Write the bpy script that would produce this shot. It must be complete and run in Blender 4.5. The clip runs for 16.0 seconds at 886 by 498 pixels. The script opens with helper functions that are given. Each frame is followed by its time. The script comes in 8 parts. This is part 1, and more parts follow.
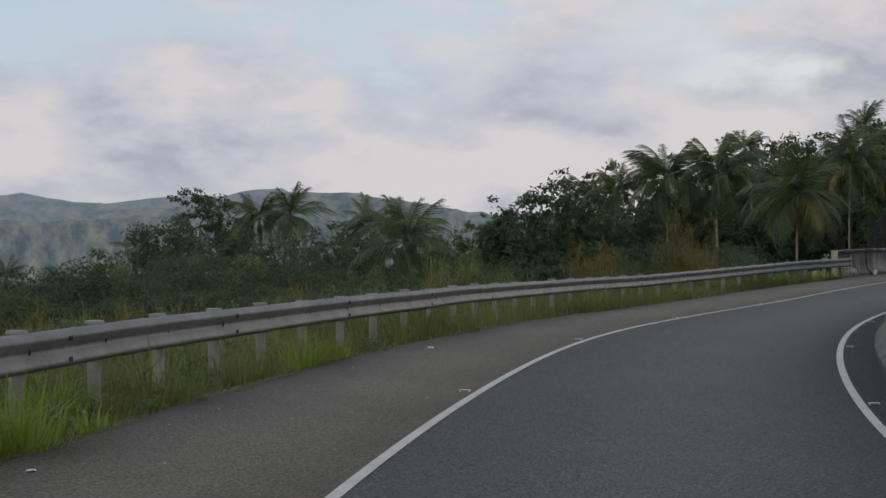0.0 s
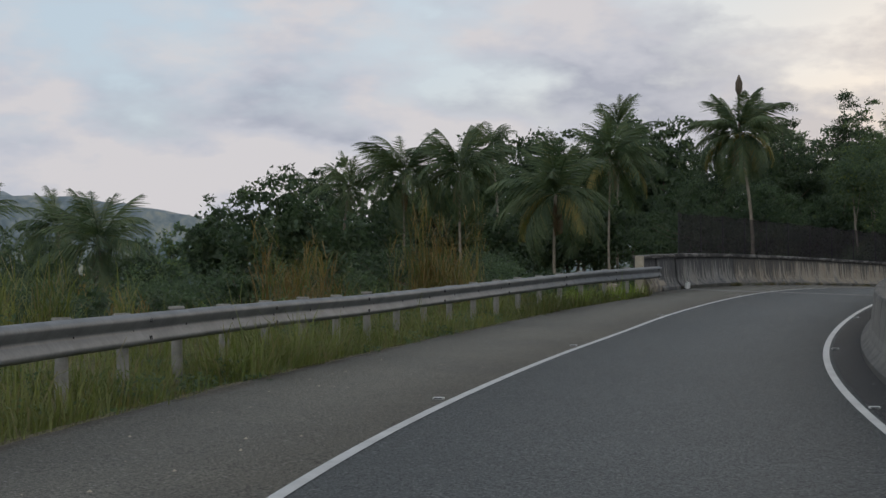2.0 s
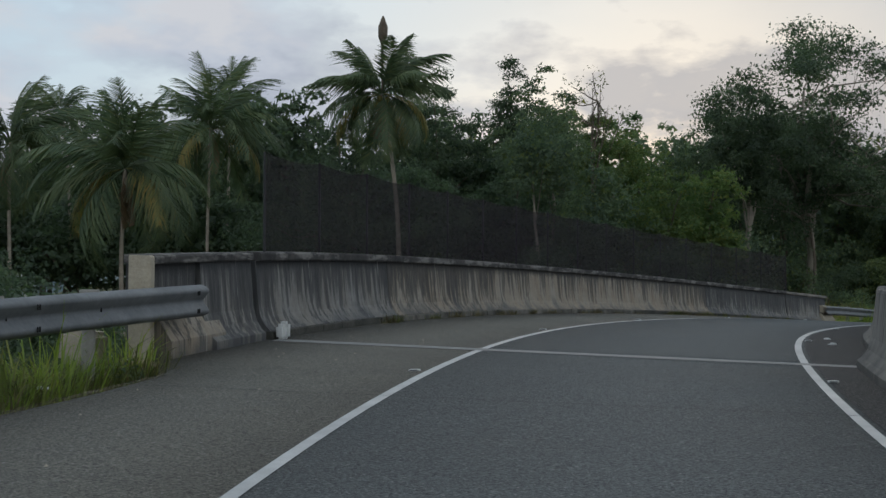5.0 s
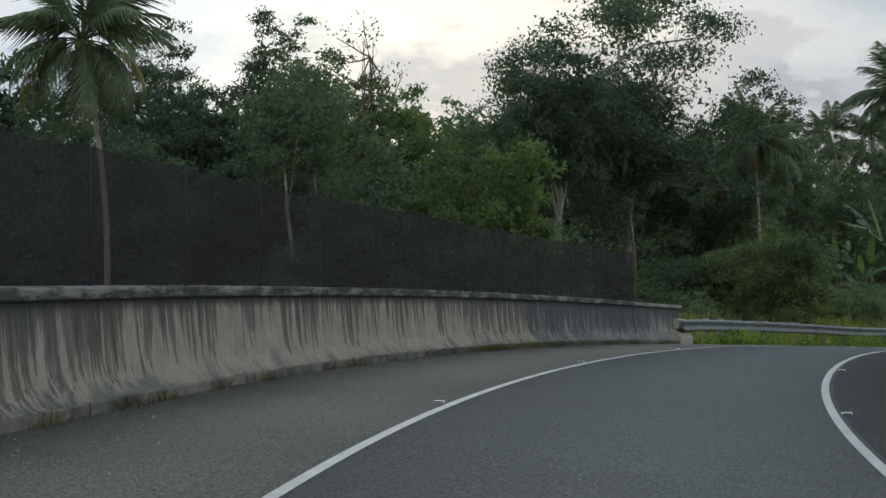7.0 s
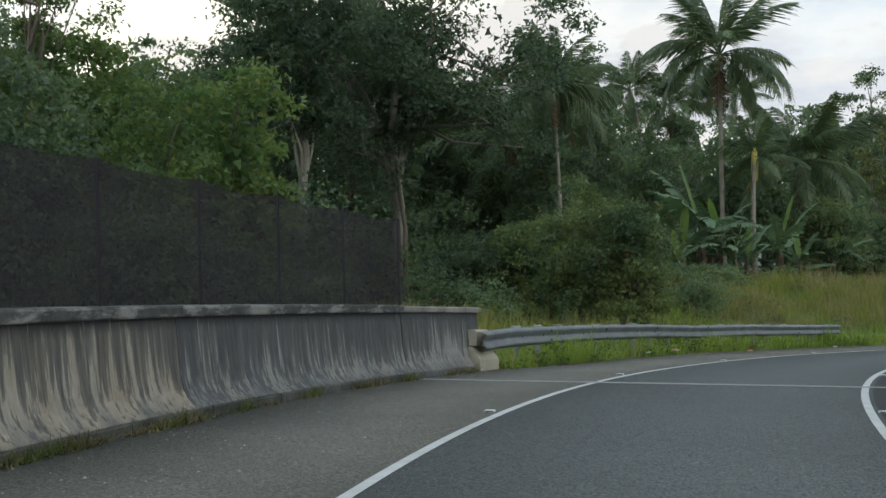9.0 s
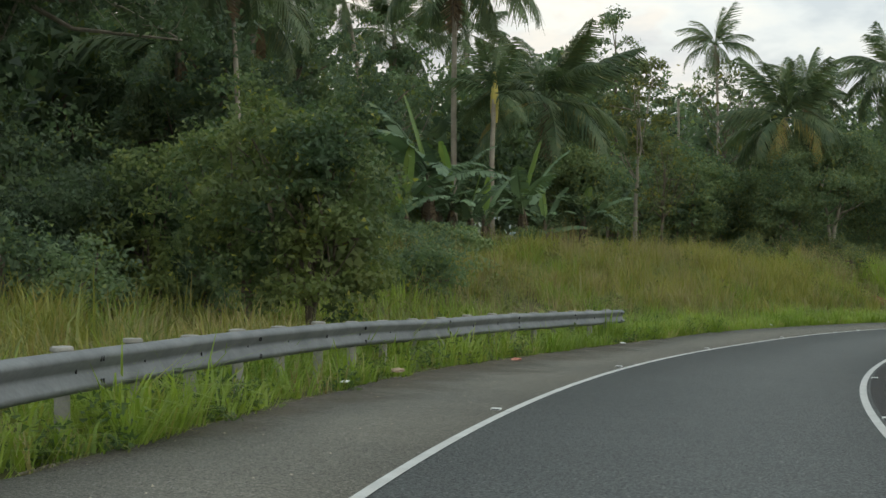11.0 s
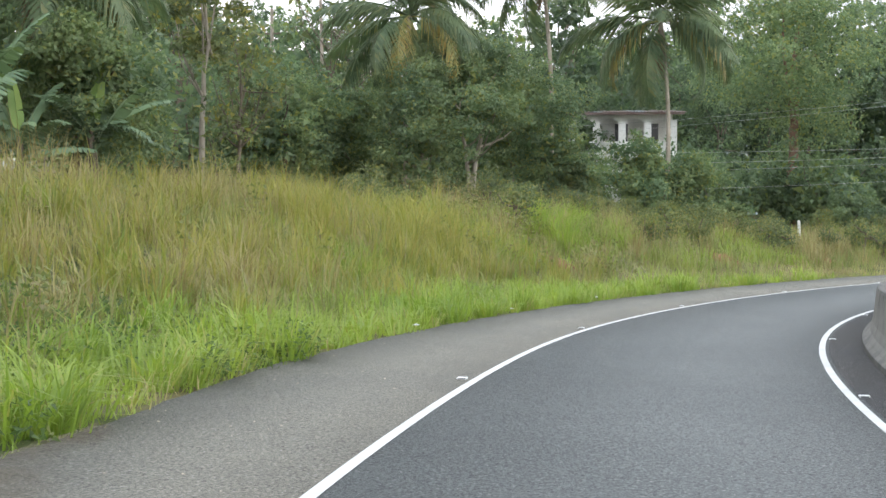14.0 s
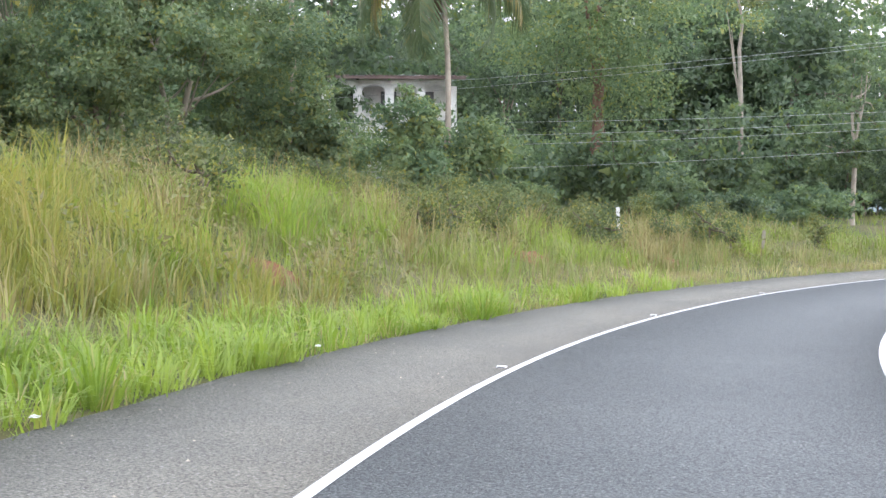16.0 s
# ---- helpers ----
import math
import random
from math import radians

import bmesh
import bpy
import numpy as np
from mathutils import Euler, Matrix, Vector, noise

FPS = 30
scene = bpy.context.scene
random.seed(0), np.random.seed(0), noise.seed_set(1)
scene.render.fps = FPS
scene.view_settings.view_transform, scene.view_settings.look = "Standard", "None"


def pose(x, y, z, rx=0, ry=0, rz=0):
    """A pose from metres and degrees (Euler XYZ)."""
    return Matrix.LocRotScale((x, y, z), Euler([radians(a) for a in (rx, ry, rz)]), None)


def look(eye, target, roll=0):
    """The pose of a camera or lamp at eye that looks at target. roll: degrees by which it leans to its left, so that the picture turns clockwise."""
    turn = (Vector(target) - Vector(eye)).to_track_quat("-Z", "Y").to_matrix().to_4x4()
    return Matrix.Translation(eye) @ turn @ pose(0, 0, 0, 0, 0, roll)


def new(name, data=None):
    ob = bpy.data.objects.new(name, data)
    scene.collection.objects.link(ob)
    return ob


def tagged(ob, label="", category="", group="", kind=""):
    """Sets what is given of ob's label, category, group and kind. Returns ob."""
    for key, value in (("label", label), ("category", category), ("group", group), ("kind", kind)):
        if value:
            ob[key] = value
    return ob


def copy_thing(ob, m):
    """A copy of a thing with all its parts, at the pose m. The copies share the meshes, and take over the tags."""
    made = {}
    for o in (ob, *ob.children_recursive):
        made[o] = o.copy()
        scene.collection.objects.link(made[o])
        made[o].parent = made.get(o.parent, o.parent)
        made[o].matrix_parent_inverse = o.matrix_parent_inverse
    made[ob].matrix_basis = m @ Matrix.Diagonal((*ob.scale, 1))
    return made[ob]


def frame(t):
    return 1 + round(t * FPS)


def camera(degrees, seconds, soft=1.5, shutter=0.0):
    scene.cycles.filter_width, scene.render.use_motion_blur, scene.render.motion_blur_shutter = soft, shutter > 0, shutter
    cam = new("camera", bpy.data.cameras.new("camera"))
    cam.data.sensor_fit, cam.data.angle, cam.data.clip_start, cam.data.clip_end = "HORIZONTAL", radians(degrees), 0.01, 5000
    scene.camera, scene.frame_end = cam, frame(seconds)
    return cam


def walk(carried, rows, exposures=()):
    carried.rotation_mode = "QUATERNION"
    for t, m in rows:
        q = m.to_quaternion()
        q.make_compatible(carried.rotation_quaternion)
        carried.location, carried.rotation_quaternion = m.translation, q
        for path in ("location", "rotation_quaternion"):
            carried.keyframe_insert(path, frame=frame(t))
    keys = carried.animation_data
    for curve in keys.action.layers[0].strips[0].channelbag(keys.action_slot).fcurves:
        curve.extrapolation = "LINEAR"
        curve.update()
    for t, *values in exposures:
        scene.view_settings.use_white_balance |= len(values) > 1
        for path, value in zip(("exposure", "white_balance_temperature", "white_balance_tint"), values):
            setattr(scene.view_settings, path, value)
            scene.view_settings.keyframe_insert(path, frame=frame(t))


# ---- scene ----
cam = camera(34.35, 16.0)
# seconds, x, y, z, and the turn about x, y and z in degrees
PATH = [
    (0, 0.169, 0.023, 1.378, 91.140, 0.413, 0.102),
    (0.5, 0.438, 4.123, 1.403, 91.080, 0.800, -2.619),
    (1, 0.904, 8.275, 1.420, 91.212, 0.555, -5.247),
    (1.5, 1.597, 12.348, 1.478, 91.308, 0.284, -7.882),
    (2, 2.522, 16.422, 1.553, 91.387, 0.271, -10.446),
    (2.5, 3.632, 20.457, 1.625, 91.383, 0.335, -12.934),
    (3, 4.913, 24.445, 1.691, 91.379, 0.276, -15.423),
    (3.5, 6.343, 28.342, 1.752, 91.415, 0.232, -17.886),
    (4, 7.892, 32.103, 1.812, 91.488, 0.182, -20.310),
    (4.5, 9.532, 35.688, 1.879, 91.415, -0.058, -22.656),
    (5, 11.282, 39.115, 1.967, 91.525, -0.114, -25.019),
    (5.5, 13.122, 42.428, 2.092, 91.582, -0.003, -27.294),
    (6, 15.050, 45.637, 2.236, 91.518, 0.213, -29.478),
    (6.5, 17.071, 48.738, 2.372, 91.364, 0.497, -31.613),
    (7, 19.192, 51.729, 2.476, 91.151, 0.812, -33.741),
    (7.5, 21.421, 54.605, 2.520, 90.909, 1.123, -35.903),
    (8, 23.760, 57.372, 2.513, 90.674, 1.358, -38.131),
    (8.5, 26.218, 60.042, 2.539, 90.481, 1.412, -40.414),
    (9, 28.821, 62.603, 2.516, 90.251, 1.424, -42.792),
    (9.5, 31.574, 65.089, 2.465, 89.883, 1.275, -45.403),
    (10, 34.468, 67.490, 2.397, 89.418, 0.962, -48.202),
    (10.5, 37.488, 69.777, 2.307, 88.941, 0.534, -51.086),
    (11, 40.620, 71.925, 2.192, 88.534, 0.041, -53.952),
    (11.5, 43.850, 73.906, 2.048, 88.281, -0.463, -56.700),
    (12, 47.186, 75.717, 1.873, 87.972, -0.877, -59.305),
    (12.5, 50.706, 77.417, 1.666, 87.058, -0.823, -61.951),
    (13, 54.440, 79.003, 1.428, 87.055, -0.132, -64.558),
    (13.5, 58.411, 80.493, 1.176, 87.003, 0.022, -67.112),
    (14, 62.602, 81.871, 0.938, 87.008, 0.159, -69.348),
    (14.5, 66.897, 83.096, 0.682, 87.003, 0.129, -71.583),
    (15, 71.182, 84.170, 0.426, 86.905, -0.161, -73.839),
    (15.5, 75.451, 85.041, 0.181, 86.920, -0.173, -76.088),
    (16, 79.726, 85.747, -0.023, 86.924, -0.105, -78.397),
]
walk(cam, [(t, pose(x, y, z, rx, ry, rz)) for t, x, y, z, rx, ry, rz in PATH],
     exposures=[(0.0, 0.0, 6500, 13), (3.5, 0.0, 6150, 9), (5.0, 0.0, 6000, 7), (7.5, 0.52, 6050, 3), (9.0, 0.80, 6150, 3), (11.5, 0.99, 6850, 1), (13.0, 1.96, 6700, 5), (14.5, 2.26, 6400, 15), (16.0, 2.58, 6250, 18)])

# ---- world, sun ----
SUN_AZ, SUN_EL = radians(36.0), radians(8.5)   # azimuth clockwise from +y
SUN_DIR = Vector((math.sin(SUN_AZ) * math.cos(SUN_EL), math.cos(SUN_AZ) * math.cos(SUN_EL), math.sin(SUN_EL)))


class Nodes:
    """Short hand for a node tree."""

    def __init__(self, tree):
        self.tree = tree
        tree.nodes.clear()

    def add(self, kind, inputs=None, **props):
        n = self.tree.nodes.new(kind)
        for k, v in props.items():
            if k == "operation":
                n.operation = v
            elif k == "blend_type":
                n.blend_type = v
            elif k == "data_type":
                n.data_type = v
            elif k == "noise_dimensions":
                n.noise_dimensions = v
            elif k == "feature":
                n.feature = v
        for k, v in (inputs or {}).items():
            if isinstance(v, bpy.types.NodeSocket):
                self.tree.links.new(v, n.inputs[k])
            else:
                n.inputs[k].default_value = v
        return n

    def math(self, op, a, b=0.0, clamp=False):
        n = self.add("ShaderNodeMath", {0: a, 1: b}, operation=op)
        n.use_clamp = clamp
        return n.outputs[0]

    def vmath(self, op, a, b):
        return self.add("ShaderNodeVectorMath", {0: a, 1: b}, operation=op)

    def mix(self, f, a, b, blend="MIX"):
        n = self.add("ShaderNodeMix", data_type="RGBA", blend_type=blend)
        for i, v in ((0, f), (6, a), (7, b)):
            if isinstance(v, bpy.types.NodeSocket):
                self.tree.links.new(v, n.inputs[i])
            elif i == 0:
                n.inputs[i].default_value = v
            else:
                n.inputs[i].default_value = (*v[:3], 1.0)
        return n.outputs[2]

    def noise(self, vec, scale, detail=4.0, rough=0.55):
        ins = {"Scale": scale, "Detail": detail, "Roughness": rough}
        if vec is not None:
            ins["Vector"] = vec
        return self.add("ShaderNodeTexNoise", ins).outputs[0]

    def ramp(self, f, *stops):
        n = self.tree.nodes.new("ShaderNodeValToRGB")
        self.tree.links.new(f, n.inputs[0])
        e = n.color_ramp.elements
        while len(e) < len(stops):
            e.new(0.5)
        for el, (p, c) in zip(e, stops):
            el.position = p
            el.color = (c, c, c, 1) if isinstance(c, (int, float)) else (*c, 1)
        return n.outputs[0]

    def scaled(self, vec, x, y, z):
        return self.vmath("MULTIPLY", vec, (x, y, z)).outputs[0]


world = bpy.data.worlds.new("world")
scene.world = world
world.use_nodes = True
w = Nodes(world.node_tree)
sky = w.add("ShaderNodeTexSky")
sky.sky_type, sky.sun_disc, sky.sun_elevation, sky.sun_rotation = "NISHITA", False, SUN_EL, SUN_AZ
sky.air_density, sky.dust_density = 1.2, 1.5
direction = w.vmath("NORMALIZE", w.add("ShaderNodeTexCoord").outputs["Generated"], (0, 0, 0)).outputs[0]
sep = w.add("ShaderNodeSeparateXYZ", {0: direction})
up = w.math("MAXIMUM", sep.outputs[2], 0.0)
lift = w.math("ADD", up, 0.10)
cloud_at = w.add("ShaderNodeCombineXYZ", {0: w.math("DIVIDE", sep.outputs[0], lift), 1: w.math("DIVIDE", sep.outputs[1], lift), 2: 0.35}).outputs[0]
stretch = w.scaled(direction, 5.0, 5.0, 11.5)
puff = w.noise(stretch, 1.0, 9.0, 0.56)
above = w.noise(w.vmath("ADD", stretch, (0.06, 0.10, 0.42)).outputs[0], 1.0, 5.0, 0.56)
lit = w.math("ADD", 0.50, w.math("MULTIPLY", w.math("SUBTRACT", puff, above), 4.2), True)
veil = w.noise(w.scaled(cloud_at, 0.30, 0.30, 1.0), 1.0, 6.0, 0.6)
body = w.math("ADD", w.math("MULTIPLY", puff, 0.72), w.math("MULTIPLY", veil, 0.28))
layer = w.ramp(up, (0.0, 0.57), (0.09, 0.585), (0.135, 0.525), (0.18, 0.45), (0.40, 0.50))
cover = w.ramp(w.math("ADD", body, w.math("SUBTRACT", layer, 0.5)), (0.455, 0.0), (0.56, 1.0))
facing = w.vmath("DOT_PRODUCT", direction, tuple(SUN_DIR)).outputs["Value"]
toward = w.math("MAXIMUM", facing, 0.0)
front_lit = w.ramp(w.math("ADD", w.math("MULTIPLY", facing, 0.5), 0.5), (0.20, 1.0), (0.68, 0.0))
glow = w.math("POWER", toward, 38.0)
core = w.math("POWER", toward, 240.0)
grey = w.ramp(lit, (0.10, (0.39, 0.41, 0.48)), (0.50, (0.54, 0.55, 0.60)), (0.90, (0.66, 0.63, 0.63)))
grey = w.mix(front_lit, grey, w.mix(1.0, grey, (2.0, 1.92, 1.80), "MULTIPLY"))
cloud = w.mix(w.math("MULTIPLY", glow, 0.6), grey, (0.52, 0.47, 0.44))
cloud = w.mix(w.math("MULTIPLY", core, 0.14), cloud, (1.02, 0.88, 0.72))
# the cloud covers more and is toned darker towards the east
east = w.ramp(w.vmath("DOT_PRODUCT", direction, (0.94, 0.34, 0.0)).outputs["Value"], (0.62, 0.0), (0.93, 1.0))
cloud = w.mix(east, cloud, w.mix(1.0, cloud, (0.80, 0.775, 0.765), "MULTIPLY"))
low_sky = w.mix(w.ramp(up, (0.02, 0.0), (0.14, 1.0)), (0.58, 0.61, 0.66), (0.55, 0.67, 0.78))
clear = w.mix(0.8, w.mix(1.0, sky.outputs[0], (0.09, 0.09, 0.09), "MULTIPLY"), low_sky)
skyc = w.mix(w.math("MULTIPLY", w.math("MAXIMUM", cover, w.math("MULTIPLY", east, 0.8)), 0.92), clear, cloud)
w.tree.links.new(w.add("ShaderNodeBackground", {0: skyc, 1: 1.0}).outputs[0], w.add("ShaderNodeOutputWorld").inputs[0])

sun = new("sun", bpy.data.lights.new("sun", "SUN"))
sun.data.energy, sun.data.angle, sun.data.color = 0.5, radians(16.0), (1.0, 0.86, 0.68)
sun.matrix_world = look((0, 0, 60), Vector((0, 0, 60)) - SUN_DIR)


# ---- materials ----
def surface(name, build, rough=0.8, metal=0.0):
    """A Principled material whose colour, bump and roughness build() gives: build(n, position, object random, island random) -> colour, bump height or None, roughness or None."""
    m = bpy.data.materials.new(name)
    m.use_nodes = True
    n = Nodes(m.node_tree)
    geo = n.add("ShaderNodeNewGeometry")
    info = n.add("ShaderNodeObjectInfo")
    out = build(n, geo.outputs["Position"], info.outputs["Random"], geo.outputs["Random Per Island"])
    col, bump, rgh = out
    p = n.add("ShaderNodeBsdfPrincipled", {"Base Color": col if isinstance(col, bpy.types.NodeSocket) else (*col, 1), "Roughness": rough if rgh is None else rgh, "Metallic": metal, "Specular IOR Level": 0.15 if rough > 0.9 else 0.25 if rough > 0.75 else 0.5})
    if bump is not None:
        h, dist = bump
        n.tree.links.new(n.add("ShaderNodeBump", {"Height": h, "Distance": dist, "Strength": 1.0}).outputs[0], p.inputs["Normal"])
    n.tree.links.new(p.outputs[0], n.add("ShaderNodeOutputMaterial").inputs[0])
    return m


def asphalt(name, a, b):
    def build(n, pos, ob, isl):
        grain = n.noise(pos, 48.0, 4.0, 0.78)
        wear = n.noise(n.scaled(pos, 0.35, 0.35, 1.0), 1.0, 5.0, 0.6)
        fleck = n.ramp(n.noise(pos, 42.0, 2.0, 0.5), (0.63, 0.0), (0.69, 1.0))
        c = n.mix(n.ramp(wear, (0.35, 0.0), (0.68, 1.0)), a, b)
        c = n.mix(0.85, c, n.ramp(grain, (0.34, 0.12), (0.68, 1.92)), "MULTIPLY")
        c = n.mix(n.math("MULTIPLY", fleck, 0.60), c, (0.31, 0.30, 0.28))
        pit = n.ramp(n.noise(pos, 30.0, 3.0, 0.6), (0.30, 0.75), (0.42, 0.0))
        c = n.mix(pit, c, [q * 0.35 for q in a])
        return c, (n.math("ADD", grain, n.noise(pos, 25.0, 2.0, 0.5)), 0.012), n.ramp(wear, (0.3, 0.80), (0.7, 0.95))
    return surface(name, build)


M_LANE = asphalt("lane_asphalt", (0.090, 0.095, 0.092), (0.116, 0.121, 0.117))
M_SHOULDER = asphalt("shoulder_asphalt", (0.113, 0.108, 0.090), (0.157, 0.148, 0.121))


def paint_build(n, pos, ob, isl):
    g = n.noise(pos, 60.0, 4.0, 0.7)
    w2 = n.noise(pos, 3.0, 4.0, 0.6)
    c = n.mix(n.ramp(w2, (0.35, 0.0), (0.7, 1.0)), (0.39, 0.385, 0.365), (0.51, 0.505, 0.48))
    return n.mix(n.ramp(g, (0.22, 0.8), (0.42, 0.0)), c, (0.22, 0.22, 0.21)), (g, 0.004), None


M_PAINT = surface("road_paint", paint_build, 0.6)


def plain(name, a, b, scale=6.0, rough=0.7, metal=0.0, bump=0.003):
    def build(n, pos, ob, isl):
        f = n.noise(pos, scale, 5.0, 0.6)
        fine = n.noise(pos, scale * 9, 3.0, 0.6)
        c = n.mix(n.ramp(f, (0.3, 0.0), (0.7, 1.0)), a, b)
        c = n.mix(0.6, c, n.ramp(fine, (0.25, 0.75), (0.75, 1.2)), "MULTIPLY")
        return c, (fine, bump), None
    return surface(name, build, rough, metal)


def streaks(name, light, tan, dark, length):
    """Cast concrete with black algae runs that start below the coping, a dark band along the top and a darker foot;
    length: how far down the runs reach, in metres.
    """
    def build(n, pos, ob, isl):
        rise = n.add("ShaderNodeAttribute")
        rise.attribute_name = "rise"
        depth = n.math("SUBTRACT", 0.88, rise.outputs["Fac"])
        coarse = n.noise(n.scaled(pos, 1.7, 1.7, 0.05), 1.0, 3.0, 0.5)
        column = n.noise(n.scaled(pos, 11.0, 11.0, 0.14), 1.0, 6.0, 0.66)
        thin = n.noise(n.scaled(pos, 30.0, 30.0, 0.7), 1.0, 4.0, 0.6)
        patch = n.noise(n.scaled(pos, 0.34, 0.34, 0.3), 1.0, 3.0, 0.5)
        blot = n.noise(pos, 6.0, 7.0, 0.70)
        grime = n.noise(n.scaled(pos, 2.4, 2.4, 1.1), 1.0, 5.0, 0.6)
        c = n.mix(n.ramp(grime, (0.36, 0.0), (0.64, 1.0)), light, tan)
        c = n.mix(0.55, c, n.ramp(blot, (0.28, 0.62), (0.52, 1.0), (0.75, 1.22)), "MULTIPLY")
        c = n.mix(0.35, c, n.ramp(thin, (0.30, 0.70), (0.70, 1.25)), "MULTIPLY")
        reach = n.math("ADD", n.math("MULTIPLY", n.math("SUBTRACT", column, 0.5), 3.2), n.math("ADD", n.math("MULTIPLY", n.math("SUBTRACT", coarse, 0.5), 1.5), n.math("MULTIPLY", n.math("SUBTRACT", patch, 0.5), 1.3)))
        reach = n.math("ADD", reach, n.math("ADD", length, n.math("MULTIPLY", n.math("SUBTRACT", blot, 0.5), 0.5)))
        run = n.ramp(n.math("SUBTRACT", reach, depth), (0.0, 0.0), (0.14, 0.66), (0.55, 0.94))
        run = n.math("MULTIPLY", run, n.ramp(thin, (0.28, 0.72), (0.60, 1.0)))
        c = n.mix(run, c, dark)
        # dark band along the top edge of the wall
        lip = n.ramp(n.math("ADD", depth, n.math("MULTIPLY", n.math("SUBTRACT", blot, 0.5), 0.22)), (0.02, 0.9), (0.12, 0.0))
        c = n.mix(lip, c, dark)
        # darker towards the bottom, with a ragged upper edge
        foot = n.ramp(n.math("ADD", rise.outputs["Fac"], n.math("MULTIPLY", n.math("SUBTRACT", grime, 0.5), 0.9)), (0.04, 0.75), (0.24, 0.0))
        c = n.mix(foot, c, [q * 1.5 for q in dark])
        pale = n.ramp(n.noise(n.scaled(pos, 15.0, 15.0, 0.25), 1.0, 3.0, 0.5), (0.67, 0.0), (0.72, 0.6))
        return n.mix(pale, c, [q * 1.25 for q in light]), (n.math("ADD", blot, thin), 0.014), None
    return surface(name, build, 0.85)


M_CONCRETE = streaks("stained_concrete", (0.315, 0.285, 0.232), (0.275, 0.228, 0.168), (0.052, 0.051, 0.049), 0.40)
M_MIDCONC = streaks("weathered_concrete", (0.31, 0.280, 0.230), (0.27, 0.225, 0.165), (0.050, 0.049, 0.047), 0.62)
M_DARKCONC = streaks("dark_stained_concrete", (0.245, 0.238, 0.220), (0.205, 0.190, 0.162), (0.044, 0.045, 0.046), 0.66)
M_PLINTH = plain("dark_concrete_foot", (0.040, 0.040, 0.033), (0.21, 0.195, 0.165), 2.2, 0.9, 0.0, 0.008)
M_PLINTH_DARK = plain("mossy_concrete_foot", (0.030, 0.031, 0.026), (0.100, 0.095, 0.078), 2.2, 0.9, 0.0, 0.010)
M_WORN = plain("worn_concrete", (0.13, 0.12, 0.105), (0.27, 0.25, 0.21), 3.0, 0.9, 0.0, 0.008)
M_CLEANCONC = plain("bare_concrete", (0.42, 0.37, 0.28), (0.33, 0.29, 0.22), 4.0, 0.85, 0.0, 0.006)
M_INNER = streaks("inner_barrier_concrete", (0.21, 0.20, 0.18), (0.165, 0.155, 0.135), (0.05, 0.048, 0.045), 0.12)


def coping_build(n, pos, ob, isl):
    moss = n.noise(pos, 3.5, 6.0, 0.7)
    worn = n.noise(n.scaled(pos, 1.3, 1.3, 6.0), 1.0, 6.0, 0.7)
    c = n.mix(n.ramp(moss, (0.35, 0.0), (0.65, 1.0)), (0.028, 0.027, 0.027), (0.075, 0.070, 0.064))
    return n.mix(n.ramp(worn, (0.49, 0.0), (0.60, 0.80)), c, (0.24, 0.228, 0.205)), (moss, 0.012), None


M_COPING = surface("mossy_coping", coping_build, 0.9)
M_GALV = plain("galvanised_steel", (0.105, 0.112, 0.115), (0.185, 0.193, 0.192), 2.5, 0.62, 0.25, 0.001)
M_POST = plain("weathered_post", (0.215, 0.205, 0.18), (0.31, 0.295, 0.26), 5.0, 0.75, 0.0, 0.003)
M_HOLE = plain("dark_slot", (0.02, 0.02, 0.02), (0.03, 0.03, 0.03), 8.0, 0.8)
M_WHITE = plain("white_marker", (0.50, 0.50, 0.47), (0.64, 0.64, 0.61), 9.0, 0.6)
M_GUTTER = asphalt("dirty_gutter_asphalt", (0.036, 0.035, 0.034), (0.055, 0.052, 0.048))
M_JOINT = plain("joint_seal", (0.20, 0.197, 0.183), (0.28, 0.274, 0.258), 9.0, 0.8)
M_CRACK = plain("crack_filler", (0.018, 0.018, 0.018), (0.028, 0.028, 0.028), 9.0, 0.8)


def soil_build(n, pos, ob, isl):
    a = n.noise(pos, 0.25, 6.0, 0.6)
    b = n.noise(pos, 3.5, 5.0, 0.65)
    c = n.mix(n.ramp(a, (0.38, 0.0), (0.6, 1.0)), (0.055, 0.068, 0.022), (0.105, 0.092, 0.040))
    c = n.mix(n.ramp(b, (0.5, 0.0), (0.75, 0.7)), c, (0.13, 0.095, 0.055))
    return c, (b, 0.06), None


M_SOIL = surface("grassy_soil", soil_build, 0.95)


